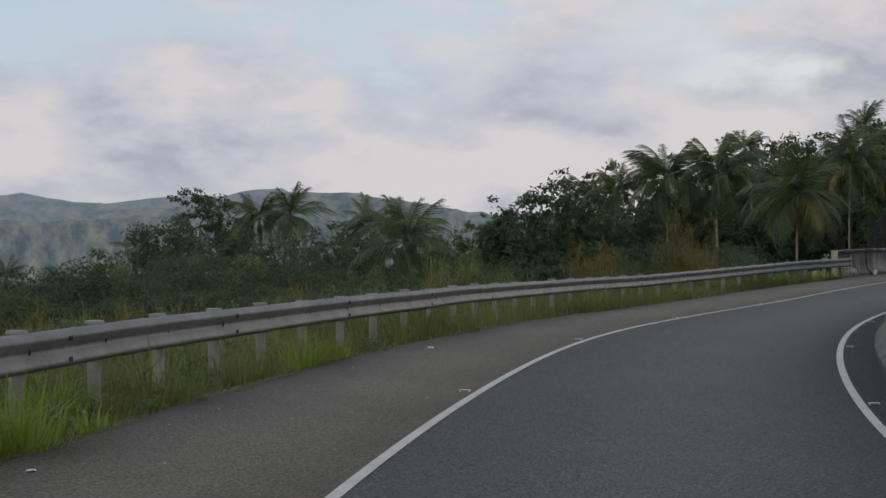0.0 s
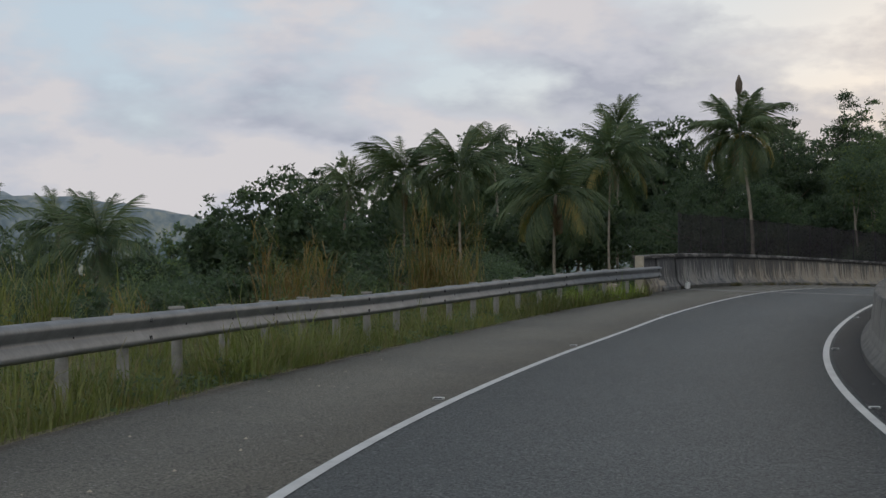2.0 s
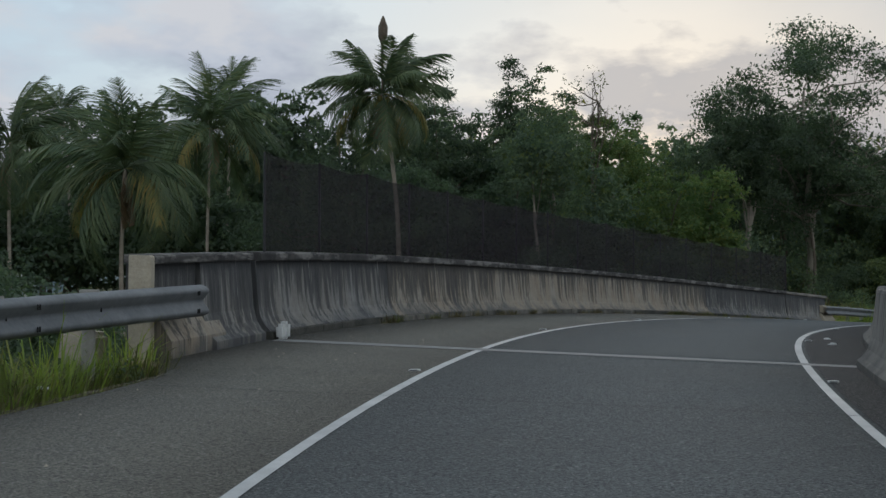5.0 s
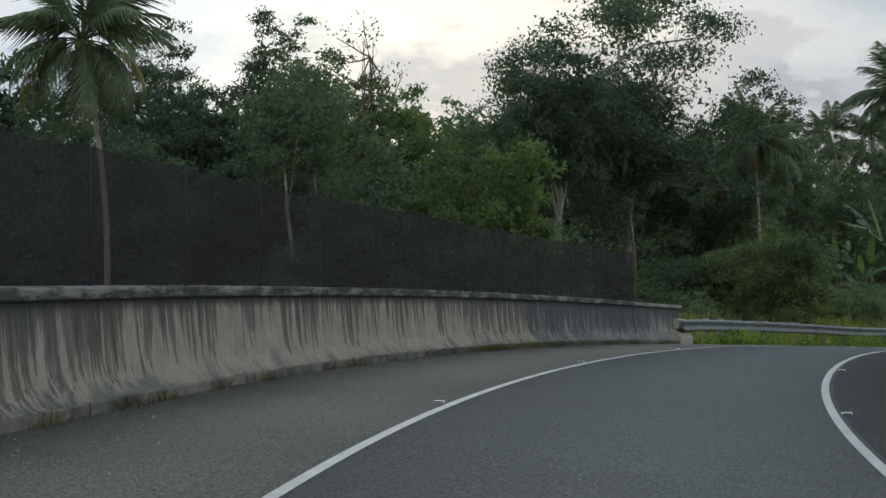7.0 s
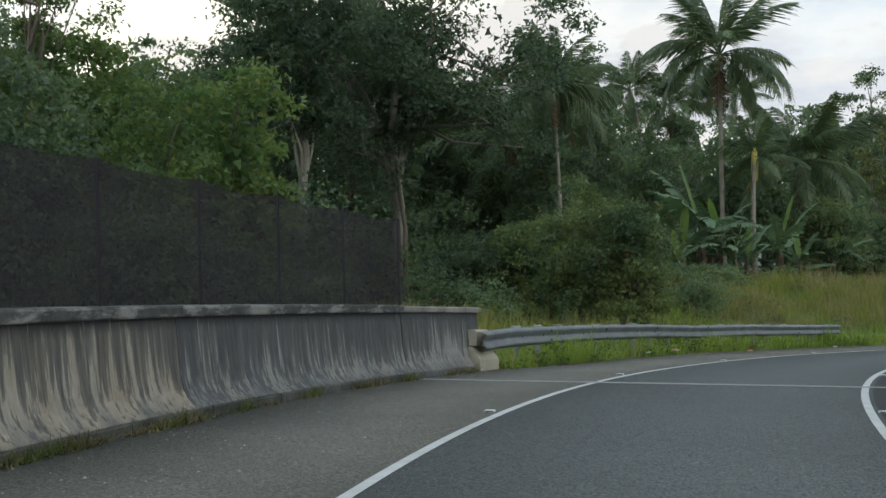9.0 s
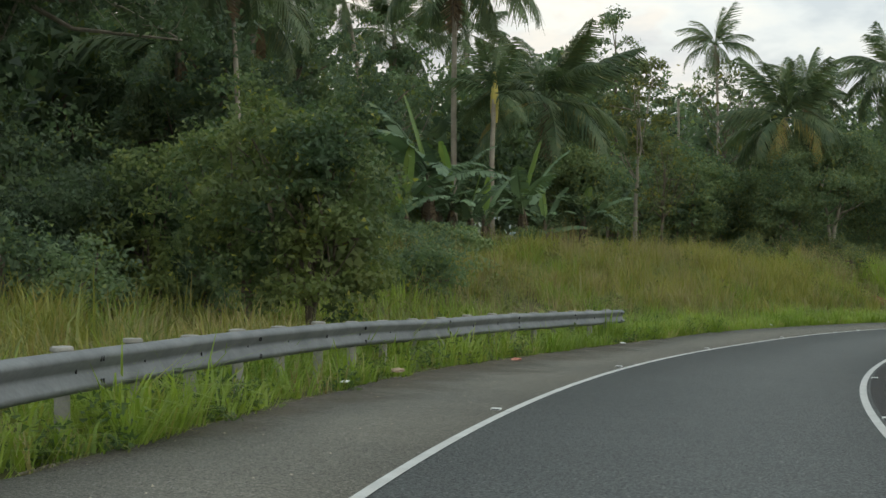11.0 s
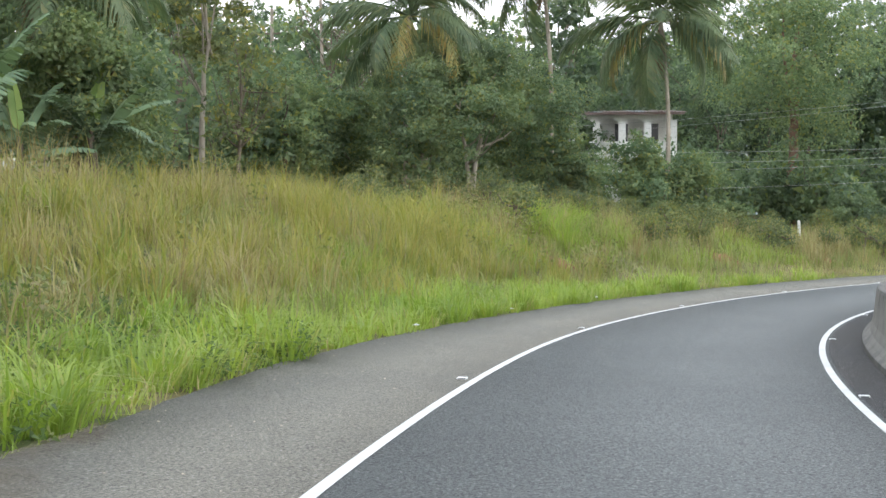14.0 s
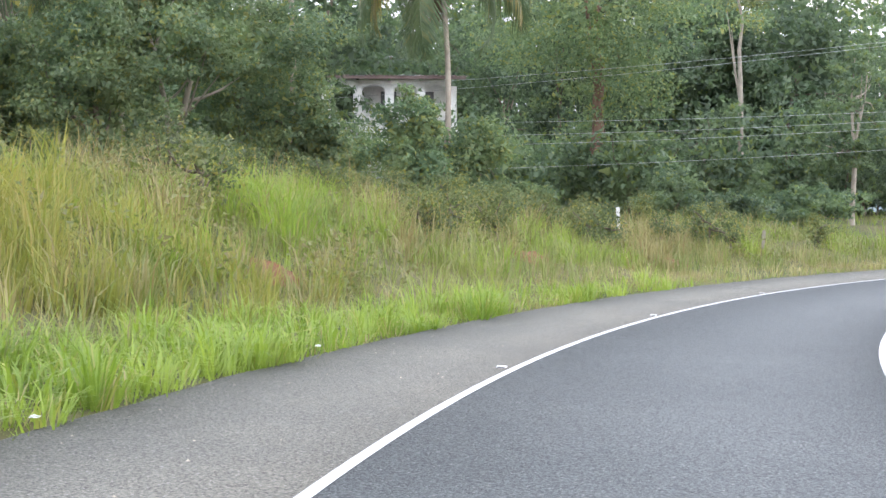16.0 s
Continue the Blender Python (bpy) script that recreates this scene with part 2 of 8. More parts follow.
def dirt():
    """Thin washed-out soil that lets the asphalt show between its grains."""
    m = bpy.data.materials.new("washed_soil")
    m.use_nodes = True
    n = Nodes(m.node_tree)
    pos = n.add("ShaderNodeNewGeometry").outputs["Position"]
    f = n.noise(pos, 5.0, 6.0, 0.7)
    near_edge = n.add("ShaderNodeAttribute")
    near_edge.attribute_name = "depth_of_soil"
    p = n.add("ShaderNodeBsdfPrincipled", {"Base Color": n.mix(n.ramp(f, (0.3, 0.0), (0.7, 1.0)), (0.112, 0.094, 0.070), (0.180, 0.150, 0.112)), "Roughness": 0.95, "Specular IOR Level": 0.1})
    t = n.add("ShaderNodeBsdfTransparent", {"Color": (1, 1, 1, 1)})
    grains = n.math("ADD", n.math("MULTIPLY", n.noise(pos, 0.9, 6.0, 0.65), 0.75), n.math("MULTIPLY", n.noise(pos, 22.0, 3.0, 0.7), 0.25))
    cover2 = n.math("ADD", grains, n.math("MULTIPLY", n.math("SUBTRACT", near_edge.outputs["Fac"], 0.5), 0.36))
    x = n.add("ShaderNodeMixShader", {0: n.ramp(cover2, (0.40, 0.0), (0.72, 0.62)), 1: t.outputs[0], 2: p.outputs[0]})
    n.tree.links.new(x.outputs[0], n.add("ShaderNodeOutputMaterial").inputs[0])
    return m


M_DIRT = dirt()
M_CLAY = plain("red_clay", (0.20, 0.088, 0.045), (0.135, 0.070, 0.042), 4.0, 0.95, 0.0, 0.03)


def leafy(name, a, b, young=(0.16, 0.22, 0.04), share=0.10, thin=0.48, warm=(1.08, 1.2, 0.92)):
    m = bpy.data.materials.new(name)
    m.use_nodes = True
    n = Nodes(m.node_tree)
    geo, info = n.add("ShaderNodeNewGeometry"), n.add("ShaderNodeObjectInfo")
    c = n.mix(geo.outputs["Random Per Island"], a, b)
    c = n.mix(n.ramp(n.noise(geo.outputs["Position"], 0.6, 3.0, 0.5), (0.40, 0.0), (0.66, 0.55)), c, [0.5 * (p + q) * 1.5 for p, q in zip(b, young)])
    pick = n.math("FRACT", n.math("MULTIPLY", geo.outputs["Random Per Island"], 37.0))
    c = n.mix(n.math("LESS_THAN", pick, share), c, young)
    c = n.mix(0.55, c, n.ramp(info.outputs["Random"], (0.0, 0.68), (1.0, 1.28)), "MULTIPLY")
    p = n.add("ShaderNodeBsdfPrincipled", {"Base Color": c, "Roughness": 0.55, "Specular IOR Level": 0.32})
    t = n.add("ShaderNodeBsdfTranslucent", {"Color": n.mix(1.0, c, warm, "MULTIPLY")})
    x = n.add("ShaderNodeMixShader", {0: thin, 1: p.outputs[0], 2: t.outputs[0]})
    n.tree.links.new(x.outputs[0], n.add("ShaderNodeOutputMaterial").inputs[0])
    return m


M_LEAF = {
    "dark": leafy("dark_leaves", (0.044, 0.067, 0.043), (0.072, 0.102, 0.058), (0.10, 0.13, 0.06), 0.07),
    "mid": leafy("mid_green_leaves", (0.068, 0.104, 0.067), (0.110, 0.152, 0.090), (0.16, 0.19, 0.06), 0.10),
    # the bank's brighter look is put into this lighter leaf colour
    "bank": leafy("brightened_bank_leaves", (0.078, 0.122, 0.068), (0.130, 0.180, 0.096), (0.21, 0.22, 0.07), 0.12),
    "bright": leafy("bright_green_leaves", (0.060, 0.106, 0.034), (0.094, 0.146, 0.046), (0.17, 0.19, 0.05), 0.14),
    "olive": leafy("olive_leaves", (0.064, 0.086, 0.041), (0.095, 0.116, 0.055), (0.22, 0.20, 0.05), 0.12),
    "speckled": leafy("yellow_flecked_leaves", (0.054, 0.090, 0.044), (0.084, 0.126, 0.060), (0.30, 0.29, 0.06), 0.025),
}
M_FROND = leafy("palm_frond", (0.054, 0.084, 0.042), (0.084, 0.122, 0.058), (0.14, 0.15, 0.06), 0.10, 0.30)
M_FROND_YELLOW = leafy("yellowing_frond", (0.135, 0.150, 0.050), (0.190, 0.178, 0.058), (0.25, 0.18, 0.05), 0.2, 0.3)
M_FROND_DEAD = leafy("dead_frond", (0.11, 0.075, 0.045), (0.16, 0.11, 0.06), (0.20, 0.13, 0.07), 0.2, 0.15)
M_BANANA = leafy("banana_leaf", (0.075, 0.122, 0.072), (0.125, 0.180, 0.100), (0.13, 0.18, 0.07), 0.10, 0.22)
M_SHAFT = plain("yellow_crownshaft", (0.34, 0.27, 0.05), (0.46, 0.37, 0.07), 5.0, 0.5)
M_BANANA_YOUNG = leafy("young_banana_leaf", (0.13, 0.20, 0.055), (0.17, 0.24, 0.065), (0.16, 0.22, 0.05), 0.15, 0.3)
M_BANANA_DEAD = leafy("dry_banana_leaf", (0.060, 0.046, 0.030), (0.105, 0.078, 0.048), (0.13, 0.09, 0.05), 0.2, 0.15)
M_GRASS = {
    "green": leafy("green_grass", (0.122, 0.186, 0.032), (0.188, 0.258, 0.048), (0.26, 0.27, 0.08), 0.10, 0.45, (1.25, 1.3, 0.7)),
    "dry": leafy("dry_grass", (0.240, 0.205, 0.092), (0.345, 0.298, 0.140), (0.27, 0.20, 0.09), 0.2, 0.4),
    "olive": leafy("olive_grass", (0.104, 0.132, 0.035), (0.168, 0.186, 0.054), (0.22, 0.19, 0.09), 0.2, 0.4),
    "yellow": leafy("yellow_grass", (0.180, 0.200, 0.040), (0.270, 0.255, 0.060), (0.34, 0.28, 0.09), 0.2, 0.45),
    "verge": leafy("dark_verge_grass", (0.066, 0.092, 0.024), (0.128, 0.142, 0.040), (0.17, 0.145, 0.06), 0.15, 0.4),
    "straw": leafy("weathered_straw", (0.120, 0.105, 0.050), (0.180, 0.150, 0.076), (0.09, 0.07, 0.04), 0.25, 0.3),
    "cane": leafy("golden_cane", (0.165, 0.112, 0.042), (0.240, 0.150, 0.055), (0.12, 0.14, 0.04), 0.30, 0.35),
}


def bark(name, a, b):
    def build(n, pos, ob, isl):
        f = n.noise(n.scaled(pos, 5.0, 5.0, 1.6), 1.0, 6.0, 0.65)
        return n.mix(n.ramp(f, (0.32, 0.0), (0.68, 1.0)), a, b), (f, 0.03), None
    return surface(name, build, 0.9)


M_BARK = bark("brown_bark", (0.085, 0.066, 0.048), (0.17, 0.14, 0.105))
M_PALEBARK = bark("pale_bark", (0.19, 0.165, 0.13), (0.31, 0.275, 0.22))
M_REDBARK = bark("reddish_bark", (0.13, 0.080, 0.055), (0.21, 0.135, 0.095))


def palm_bark_build(n, pos, ob, isl):
    ring = n.add("ShaderNodeTexWave", {"Vector": n.scaled(pos, 0.1, 0.1, 1.0), "Scale": 2.6, "Distortion": 2.0, "Detail": 2.0, "Detail Scale": 2.0}).outputs[1]
    f = n.noise(pos, 2.5, 4.0, 0.6)
    c = n.mix(n.ramp(f, (0.35, 0.0), (0.7, 1.0)), (0.23, 0.195, 0.15), (0.35, 0.305, 0.245))
    return n.mix(n.math("MULTIPLY", ring, 0.4), c, (0.12, 0.095, 0.07)), (ring, 0.02), None


M_PALMBARK = surface("ringed_palm_bark", palm_bark_build, 0.9)


# ---- plain builders ----
def mesh_object(name, verts, faces, material, parent=None, label="", smooth=False):
    me = bpy.data.meshes.new(name)
    me.from_pydata([tuple(v) for v in verts], [], faces)
    me.materials.append(material)
    if smooth:
        me.polygons.foreach_set("use_smooth", [True] * len(me.polygons))
    me.update()
    ob = new(name, me)
    if parent is not None:
        ob.parent = parent
    if label:
        ob["label"] = label
    return ob


def array_mesh(name, verts, quads, material, smooth=False):
    """A mesh of faces with equally many corners, from arrays."""
    verts, quads = np.asarray(verts, np.float32), np.asarray(quads, np.int32)
    me = bpy.data.meshes.new(name)
    nv, nf, k = len(verts), len(quads), quads.shape[1]
    me.vertices.add(nv)
    me.vertices.foreach_set("co", verts.ravel())
    me.loops.add(nf * k)
    me.loops.foreach_set("vertex_index", quads.ravel())
    me.polygons.add(nf)
    me.polygons.foreach_set("loop_start", np.arange(0, nf * k, k, dtype=np.int32))
    me.polygons.foreach_set("loop_total", np.full(nf, k, np.int32))
    if smooth:
        me.polygons.foreach_set("use_smooth", np.ones(nf, bool))
    me.materials.append(material)
    me.update(calc_edges=True)
    me.validate()
    return me


def part(name, bm, material, parent, label=""):
    me = bpy.data.meshes.new(name)
    bm.to_mesh(me)
    bm.free()
    me.materials.append(material)
    ob = new(name, me)
    ob.parent = parent
    if label:
        ob["label"] = label
    return ob


def link_part(name, me, parent, m=None, label=""):
    ob = new(name, me)
    ob.parent = parent
    if m is not None:
        ob.matrix_basis = m
    if label:
        ob["label"] = label
    return ob


def box_bm(sx, sy, sz, bevel=0.0, at=(0, 0, 0)):
    bm = bmesh.new()
    bmesh.ops.create_cube(bm, size=1.0)
    for v in bm.verts:
        v.co = Vector((v.co.x * sx + at[0], v.co.y * sy + at[1], v.co.z * sz + at[2]))
    if bevel:
        bmesh.ops.bevel(bm, geom=bm.edges[:], offset=bevel, segments=2, affect="EDGES")
    return bm


def tube(points, radii, sides=7):
    """Vertices and quads of a tapered tube along points."""
    pts = np.asarray(points, float)
    r = np.asarray(radii, float)
    d = np.gradient(pts, axis=0)
    d /= np.linalg.norm(d, axis=1)[:, None] + 1e-9
    ref = np.where(np.abs(d[:, 2:3]) > 0.9, np.array([[1.0, 0, 0]]), np.array([[0, 0, 1.0]]))
    a = np.cross(d, ref)
    a /= np.linalg.norm(a, axis=1)[:, None] + 1e-9
    b = np.cross(d, a)
    th = np.linspace(0, 2 * np.pi, sides, endpoint=False)
    v = pts[:, None] + r[:, None, None] * (np.cos(th)[None, :, None] * a[:, None] + np.sin(th)[None, :, None] * b[:, None])
    n = len(pts)
    i, j = np.meshgrid(np.arange(n - 1), np.arange(sides), indexing="ij")
    k = (j + 1) % sides
    q = np.stack([i * sides + j, i * sides + k, (i + 1) * sides + k, (i + 1) * sides + j], -1).reshape(-1, 4)
    return v.reshape(-1, 3), q


def join(pieces):
    vs, qs, n = [], [], 0
    for v, q in pieces:
        vs.append(v)
        qs.append(q + n)
        n += len(v)
    return np.concatenate(vs), np.concatenate(qs)


# ---- the line of the road: station, x, y, z of the left edge line, cross fall in degrees, lane width ----
STATIONS = np.array([
    (0, -1.21, 0.09, 0.12, 1.7, 3.48), (9, -0.29, 9.04, 0.19, 1.62, 3.48), (18, 1.53, 17.85, 0.36, 1.48, 3.42),
    (28, 4.51, 27.39, 0.51, 1.38, 3.37), (38, 8.36, 36.61, 0.66, 1.2, 3.38), (48, 13.09, 45.42, 0.97, 1.37, 3.47),
    (58, 18.7, 53.68, 1.3, 2.02, 3.43), (68, 25.23, 61.25, 1.35, 2.43, 3.37), (78, 32.66, 67.93, 1.22, 2.05, 3.34)])
STATIONS = np.concatenate([STATIONS, [
    (88, 40.83, 73.67, 0.93, 1.04, 3.32), (98, 49.65, 78.35, 0.45, 0.65, 3.34), (108, 58.91, 82.08, -0.1, 1.04, 3.42),
    (118, 68.47, 84.93, -0.66, 1.08, 3.49), (130, 80.23, 87.23, -1.29, 0.95, 3.58), (142, 92.18, 87.93, -1.9, 0.93, 3.63),
    (156, 106.09, 86.58, -2.51, 0.84, 3.7), (170, 119.54, 82.84, -2.99, 0.73, 3.74), (184, 132.13, 76.76, -3.35, 0.59, 3.74)]])


def spline(xs, ys):
    """A natural cubic spline through the rows of ys."""
    n, h = len(xs), np.diff(xs)
    a, b = np.zeros((n, n)), np.zeros_like(ys)
    a[0, 0] = a[-1, -1] = 1
    for i in range(1, n - 1):
        a[i, i - 1], a[i, i], a[i, i + 1] = h[i - 1], 2 * (h[i - 1] + h[i]), h[i]
        b[i] = 6 * ((ys[i + 1] - ys[i]) / h[i] - (ys[i] - ys[i - 1]) / h[i - 1])
    m = np.linalg.solve(a, b)

    def f(x):
        i = np.clip(np.searchsorted(xs, x) - 1, 0, n - 2)
        d, w3 = (x - xs[i])[:, None], h[i][:, None]
        return ys[i] + d * ((ys[i + 1] - ys[i]) / w3 - w3 * (2 * m[i] + m[i + 1]) / 6) + d * d * m[i] / 2 + d ** 3 * (m[i + 1] - m[i]) / (6 * w3)
    return f


line_at = spline(STATIONS[:, 0], STATIONS[:, 1:])
S0, S1, STEP = -45.0, 240.0, 0.25
STA = np.arange(S0, S1, STEP)
LINE = line_at(np.clip(STA, 0, 184))
lo, hi = STA < 0, STA > 184
ends = line_at(np.array([0.0, 0.5, 183.5, 184.0]))
first, last = (ends[1] - ends[0]) / 0.5, (ends[3] - ends[2]) / 0.5
LINE[lo, :3] = ends[0, :3] + STA[lo, None] * first[:3]
uu = STA[hi] - 184
LINE[hi, :3] = ends[3, :3] + uu[:, None] * last[:3]
LINE[hi, :2] += 0.5 * uu[:, None] ** 2 * 0.013 * np.array([last[1], -last[0]])
TAN = np.gradient(LINE[:, :2], axis=0)
TAN /= np.linalg.norm(TAN, axis=1)[:, None]
RIGHT = np.stack([TAN[:, 1], -TAN[:, 0]], 1)
FALL = np.tan(np.radians(LINE[:, 3]))


def at_road(s, l, h=0.0):
    """World places at stations s, l metres to the right of the left line, h above the road's surface."""
    s = np.atleast_1d(np.asarray(s, float))
    l, h = np.broadcast_to(l, s.shape), np.broadcast_to(h, s.shape)
    c = [np.interp(s, STA, LINE[:, k]) for k in range(3)]
    r = [np.interp(s, STA, RIGHT[:, k]) for k in range(2)]
    f = np.interp(s, STA, FALL)
    return np.stack([c[0] + r[0] * l, c[1] + r[1] * l, c[2] - f * l + h], 1)


def lane_width(s):
    return np.interp(s, STA, LINE[:, 4])


def road_coords(xy):
    """Station, offset and road height for many places."""
    xy = np.asarray(xy, float)
    s, l, z = np.empty(len(xy)), np.empty(len(xy)), np.empty(len(xy))
    base = LINE[::4, :2]
    for a in range(0, len(xy), 20000):
        p = xy[a:a + 20000]
        i = ((p[:, None] - base[None]) ** 2).sum(2).argmin(1) * 4
        s[a:a + 20000] = STA[i] + ((p - LINE[i, :2]) * TAN[i]).sum(1)
        l[a:a + 20000] = ((p - LINE[i, :2]) * RIGHT[i]).sum(1)
        z[a:a + 20000] = LINE[i, 2] - FALL[i] * np.clip(l[a:a + 20000], -8, 8)
    return s, l, z


def smooth(a, b, x):
    t = np.clip((np.asarray(x, float) - a) / (b - a), 0, 1)
    return t * t * (3 - 2 * t)


def ripple(x, y):
    return 0.5 * np.sin(x * 0.31 + 1.3 * np.sin(y * 0.17)) + 0.5 * np.sin(y * 0.27 + 1.1 * np.sin(x * 0.21 + 2.0))


def ground_height(xy):
    """Height of the land: an embankment falling to the valley, low land behind the barrier, then a grassy bank."""
    xy = np.asarray(xy, float)
    s, l, z = road_coords(xy)
    u = -l - 2.0
    slope = -0.10 - 1.1 * smooth(2.5, 14.0, u) - 0.03 * np.clip(u - 14, 0, 200)
    low = -0.15 - 2.4 * smooth(0.6, 4.0, u) + 0.085 * np.clip(u - 12, 0, 60)
    rise = np.interp(s, [90, 100, 112, 123, 135, 158, 170, 190, 230], [0.06, 0.12, 0.30, 0.80, 1.0, 1.0, 0.42, 0.45, 0.6])
    bank = -0.03 + rise * (1.8 * smooth(1.0, 8.2, u) + 0.055 * np.clip(u - 8, 0, 70))
    a, b = smooth(48, 56, s), smooth(89, 96, s)
    left = slope * (1 - a) + low * a * (1 - b) + bank * b
    left = left + 0.10 * ripple(xy[:, 0] * 2, xy[:, 1] * 2) * smooth(1.5, 5, u)
    right = -0.12 - 0.05 * np.clip(l - 6, 0, 60)
    h = np.where(l < -1.6, left, np.where(l > 4.2, right, -0.10))
    valley = smooth(0.22, 0.02, xy[:, 0] / np.maximum(xy[:, 1], 20.0)) * smooth(50, 150, xy[:, 1])
    h = h - 9.0 * valley * (l < -6)
    far = smooth(120, 420, np.hypot(xy[:, 0] - 40, xy[:, 1] - 40))
    return (z + h) * (1 - far) + far * (-22.0)


# ---- ground, road ----
def graded(a, b, step, reach):
    core = np.arange(a, b + step, step)
    out, d, x = [], step, 0.0
    while x < reach:
        d *= 1.22
        x += d
        out.append(x)
    out = np.array(out)
    return np.concatenate([(a - out)[::-1], core, core[-1] + out])


gx, gy = graded(-30, 190, 1.5, 4200), graded(-25, 150, 1.5, 4200)
GX, GY = np.meshgrid(gx, gy, indexing="ij")
gz = ground_height(np.stack([GX.ravel(), GY.ravel()], 1))
ny = len(gy)
ii, jj = np.meshgrid(np.arange(len(gx) - 1), np.arange(ny - 1), indexing="ij")
gq = np.stack([ii * ny + jj, (ii + 1) * ny + jj, (ii + 1) * ny + jj + 1, ii * ny + jj + 1], -1).reshape(-1, 4)
tagged(new("ground", array_mesh("ground", np.stack([GX.ravel(), GY.ravel(), gz], 1), gq, M_SOIL, True)),
       "grassy soil falling to a valley and rising to a bank", "ground", kind="structure")


def strip(name, sa, sb, la, lb, h, material, step=0.5, skirt=0.0, ragged=0.0):
    """A ribbon of the road between two offsets (numbers or functions of the station)."""
    s = np.arange(sa, sb + step * 0.5, step)
    fa, fb = (np.array([f(x) for x in s]) if callable(f) else np.full(len(s), f) for f in (la, lb))
    if ragged:
        fa = fa + ragged * np.array([noise.noise((x * 0.9, 3.1, 0)) + 0.5 * noise.noise((x * 3.7, 1.1, 0)) for x in s])
    rows = [at_road(s, fa, h), at_road(s, fb, h)]
    if skirt:
        rows = [at_road(s, fa, h - skirt)] + rows + [at_road(s, fb, h - skirt)]
    k = len(rows)
    v = np.stack(rows, 1).reshape(-1, 3)
    q = [[i * k + j, i * k + j + 1, (i + 1) * k + j + 1, (i + 1) * k + j] for i in range(len(s) - 1) for j in range(k - 1)]
    ob = new(name, array_mesh(name, v, np.array(q)[:, ::-1], material))
    return ob


def inner(s):
    return float(lane_width(s)) + np.interp(s, [0, 40, 57.2, 57.4, 104, 120, 160], [0.45, 0.47, 0.50, 0.85, 0.95, 0.55, 0.55])


def verge_edge(s):
    """Offset of the asphalt's ragged outer edge."""
    return np.interp(s, [-40, 8, 17, 40, 47, 51, 53.2, 54.6, 93.5, 95, 98, 106, 112, 121, 126, 240], [-2.2, -2.25, -2.42, -2.42, -2.36, -2.15, -2.0, -2.53, -2.53, -2.1, -2.1, -2.24, -1.98, -1.95, -2.2, -2.2])


def bow(s):
    """How far the painted line swings from the road's axis in the bends."""
    return -0.255 * math.exp(-((s - 22.8) / 8.3) ** 2) + 0.07 * math.exp(-((s - 41.0) / 4.0) ** 2) + 0.07 * math.exp(-((s - 124.0) / 7.0) ** 2)


tagged(strip("road", -40, 230, bow, lambda s: inner(s) + 0.15, 0.0, M_LANE, skirt=0.15), "dark grey worn asphalt lane curving to the right", "road", kind="structure")
tagged(strip("road_shoulder", -40, 230, lambda s: float(verge_edge(s)), bow, 0.0, M_SHOULDER, skirt=0.18, ragged=0.07),
       "paler gravelly asphalt shoulder with a ragged grassy edge", "road shoulder", kind="structure")
tagged(strip("gutter", -40, 230, lambda s: float(lane_width(s)) + 0.09, lambda s: inner(s) + 0.02, 0.0035, M_GUTTER), "dirty dark asphalt strip beside the inner barrier", "gutter", kind="structure")
for sa, sb, depth, seed in ((95.0, 121.0, 1.75, 1.3), (2.0, 54.0, 0.28, 9.1)):
    soil = strip("dirt_patch", sa, sb, lambda s: float(verge_edge(s)) - 0.06, lambda s: float(verge_edge(s)) + depth * max(0.05, max(0.0, math.sin(math.pi * (s - sa) / (sb - sa))) ** 0.5 * (0.85 + 0.3 * noise.noise((s * 0.5, seed, 0)))), 0.0045, M_DIRT, step=0.2)
    tagged(soil, "brown washed-out soil lying on the shoulder", "soil", kind="structure")
    mask = soil.data.attributes.new("depth_of_soil", "FLOAT", "POINT")
    for k, cell in enumerate(mask.data):
        cell.value = 1.0 - (k % 2)
tagged(strip("edge_line_left", -40, 230, lambda s: bow(s) - 0.042, lambda s: bow(s) + 0.042, 0.004, M_PAINT), "solid white painted edge line", "road marking", kind="structure")
tagged(strip("edge_line_right", -40, 230, lambda s: float(lane_width(s)) - 0.042, lambda s: float(lane_width(s)) + 0.042, 0.004, M_PAINT),
       "solid white painted edge line along the inner side", "road marking", kind="structure")


def across(name, s, width, la, lb, material, h, wobble=0.0, slant=0.0):
    """A thin band across the road."""
    l = np.arange(la, lb + 0.01, 0.1)
    off = np.array([wobble * noise.noise((x * 2.3, s, 0.5)) for x in l]) + slant * (l - la)
    a, b = at_road(s + off - width / 2, l, h), at_road(s + off + width / 2, l, h)
    v = np.stack([a, b], 1).reshape(-1, 3)
    q = [[2 * i, 2 * i + 2, 2 * i + 3, 2 * i + 1] for i in range(len(l) - 1)]
    return new(name, array_mesh(name, v, np.array(q), material))


for s in (57.3, 90.15):
    tagged(across("expansion_joint", s, 0.31, -2.35, inner(s), M_JOINT, 0.006), "pale sealed bridge expansion joint across the asphalt", "road joint", kind="structure")
for s, la, lb in ((52.5, -1.9, inner(52.5)), (100.3, -1.7, 2.6)):
    tagged(across("road_crack", s, 0.016, la, lb, M_CRACK, 0.0055, 0.05), "thin dark transverse crack in the asphalt", "road crack", kind="structure")


def stud():
    ob = new("road_stud")
    part("stud_body", box_bm(0.10, 0.085, 0.018, 0.005, (0, 0, 0.009)), M_WHITE, ob)
    part("reflector", box_bm(0.07, 0.004, 0.010, 0.0, (0, -0.0435, 0.010)), M_GALV, ob, "small silvery reflector face")
    return tagged(ob, "small white reflective stud on the asphalt beside the edge line", "road stud", "studs along the road")


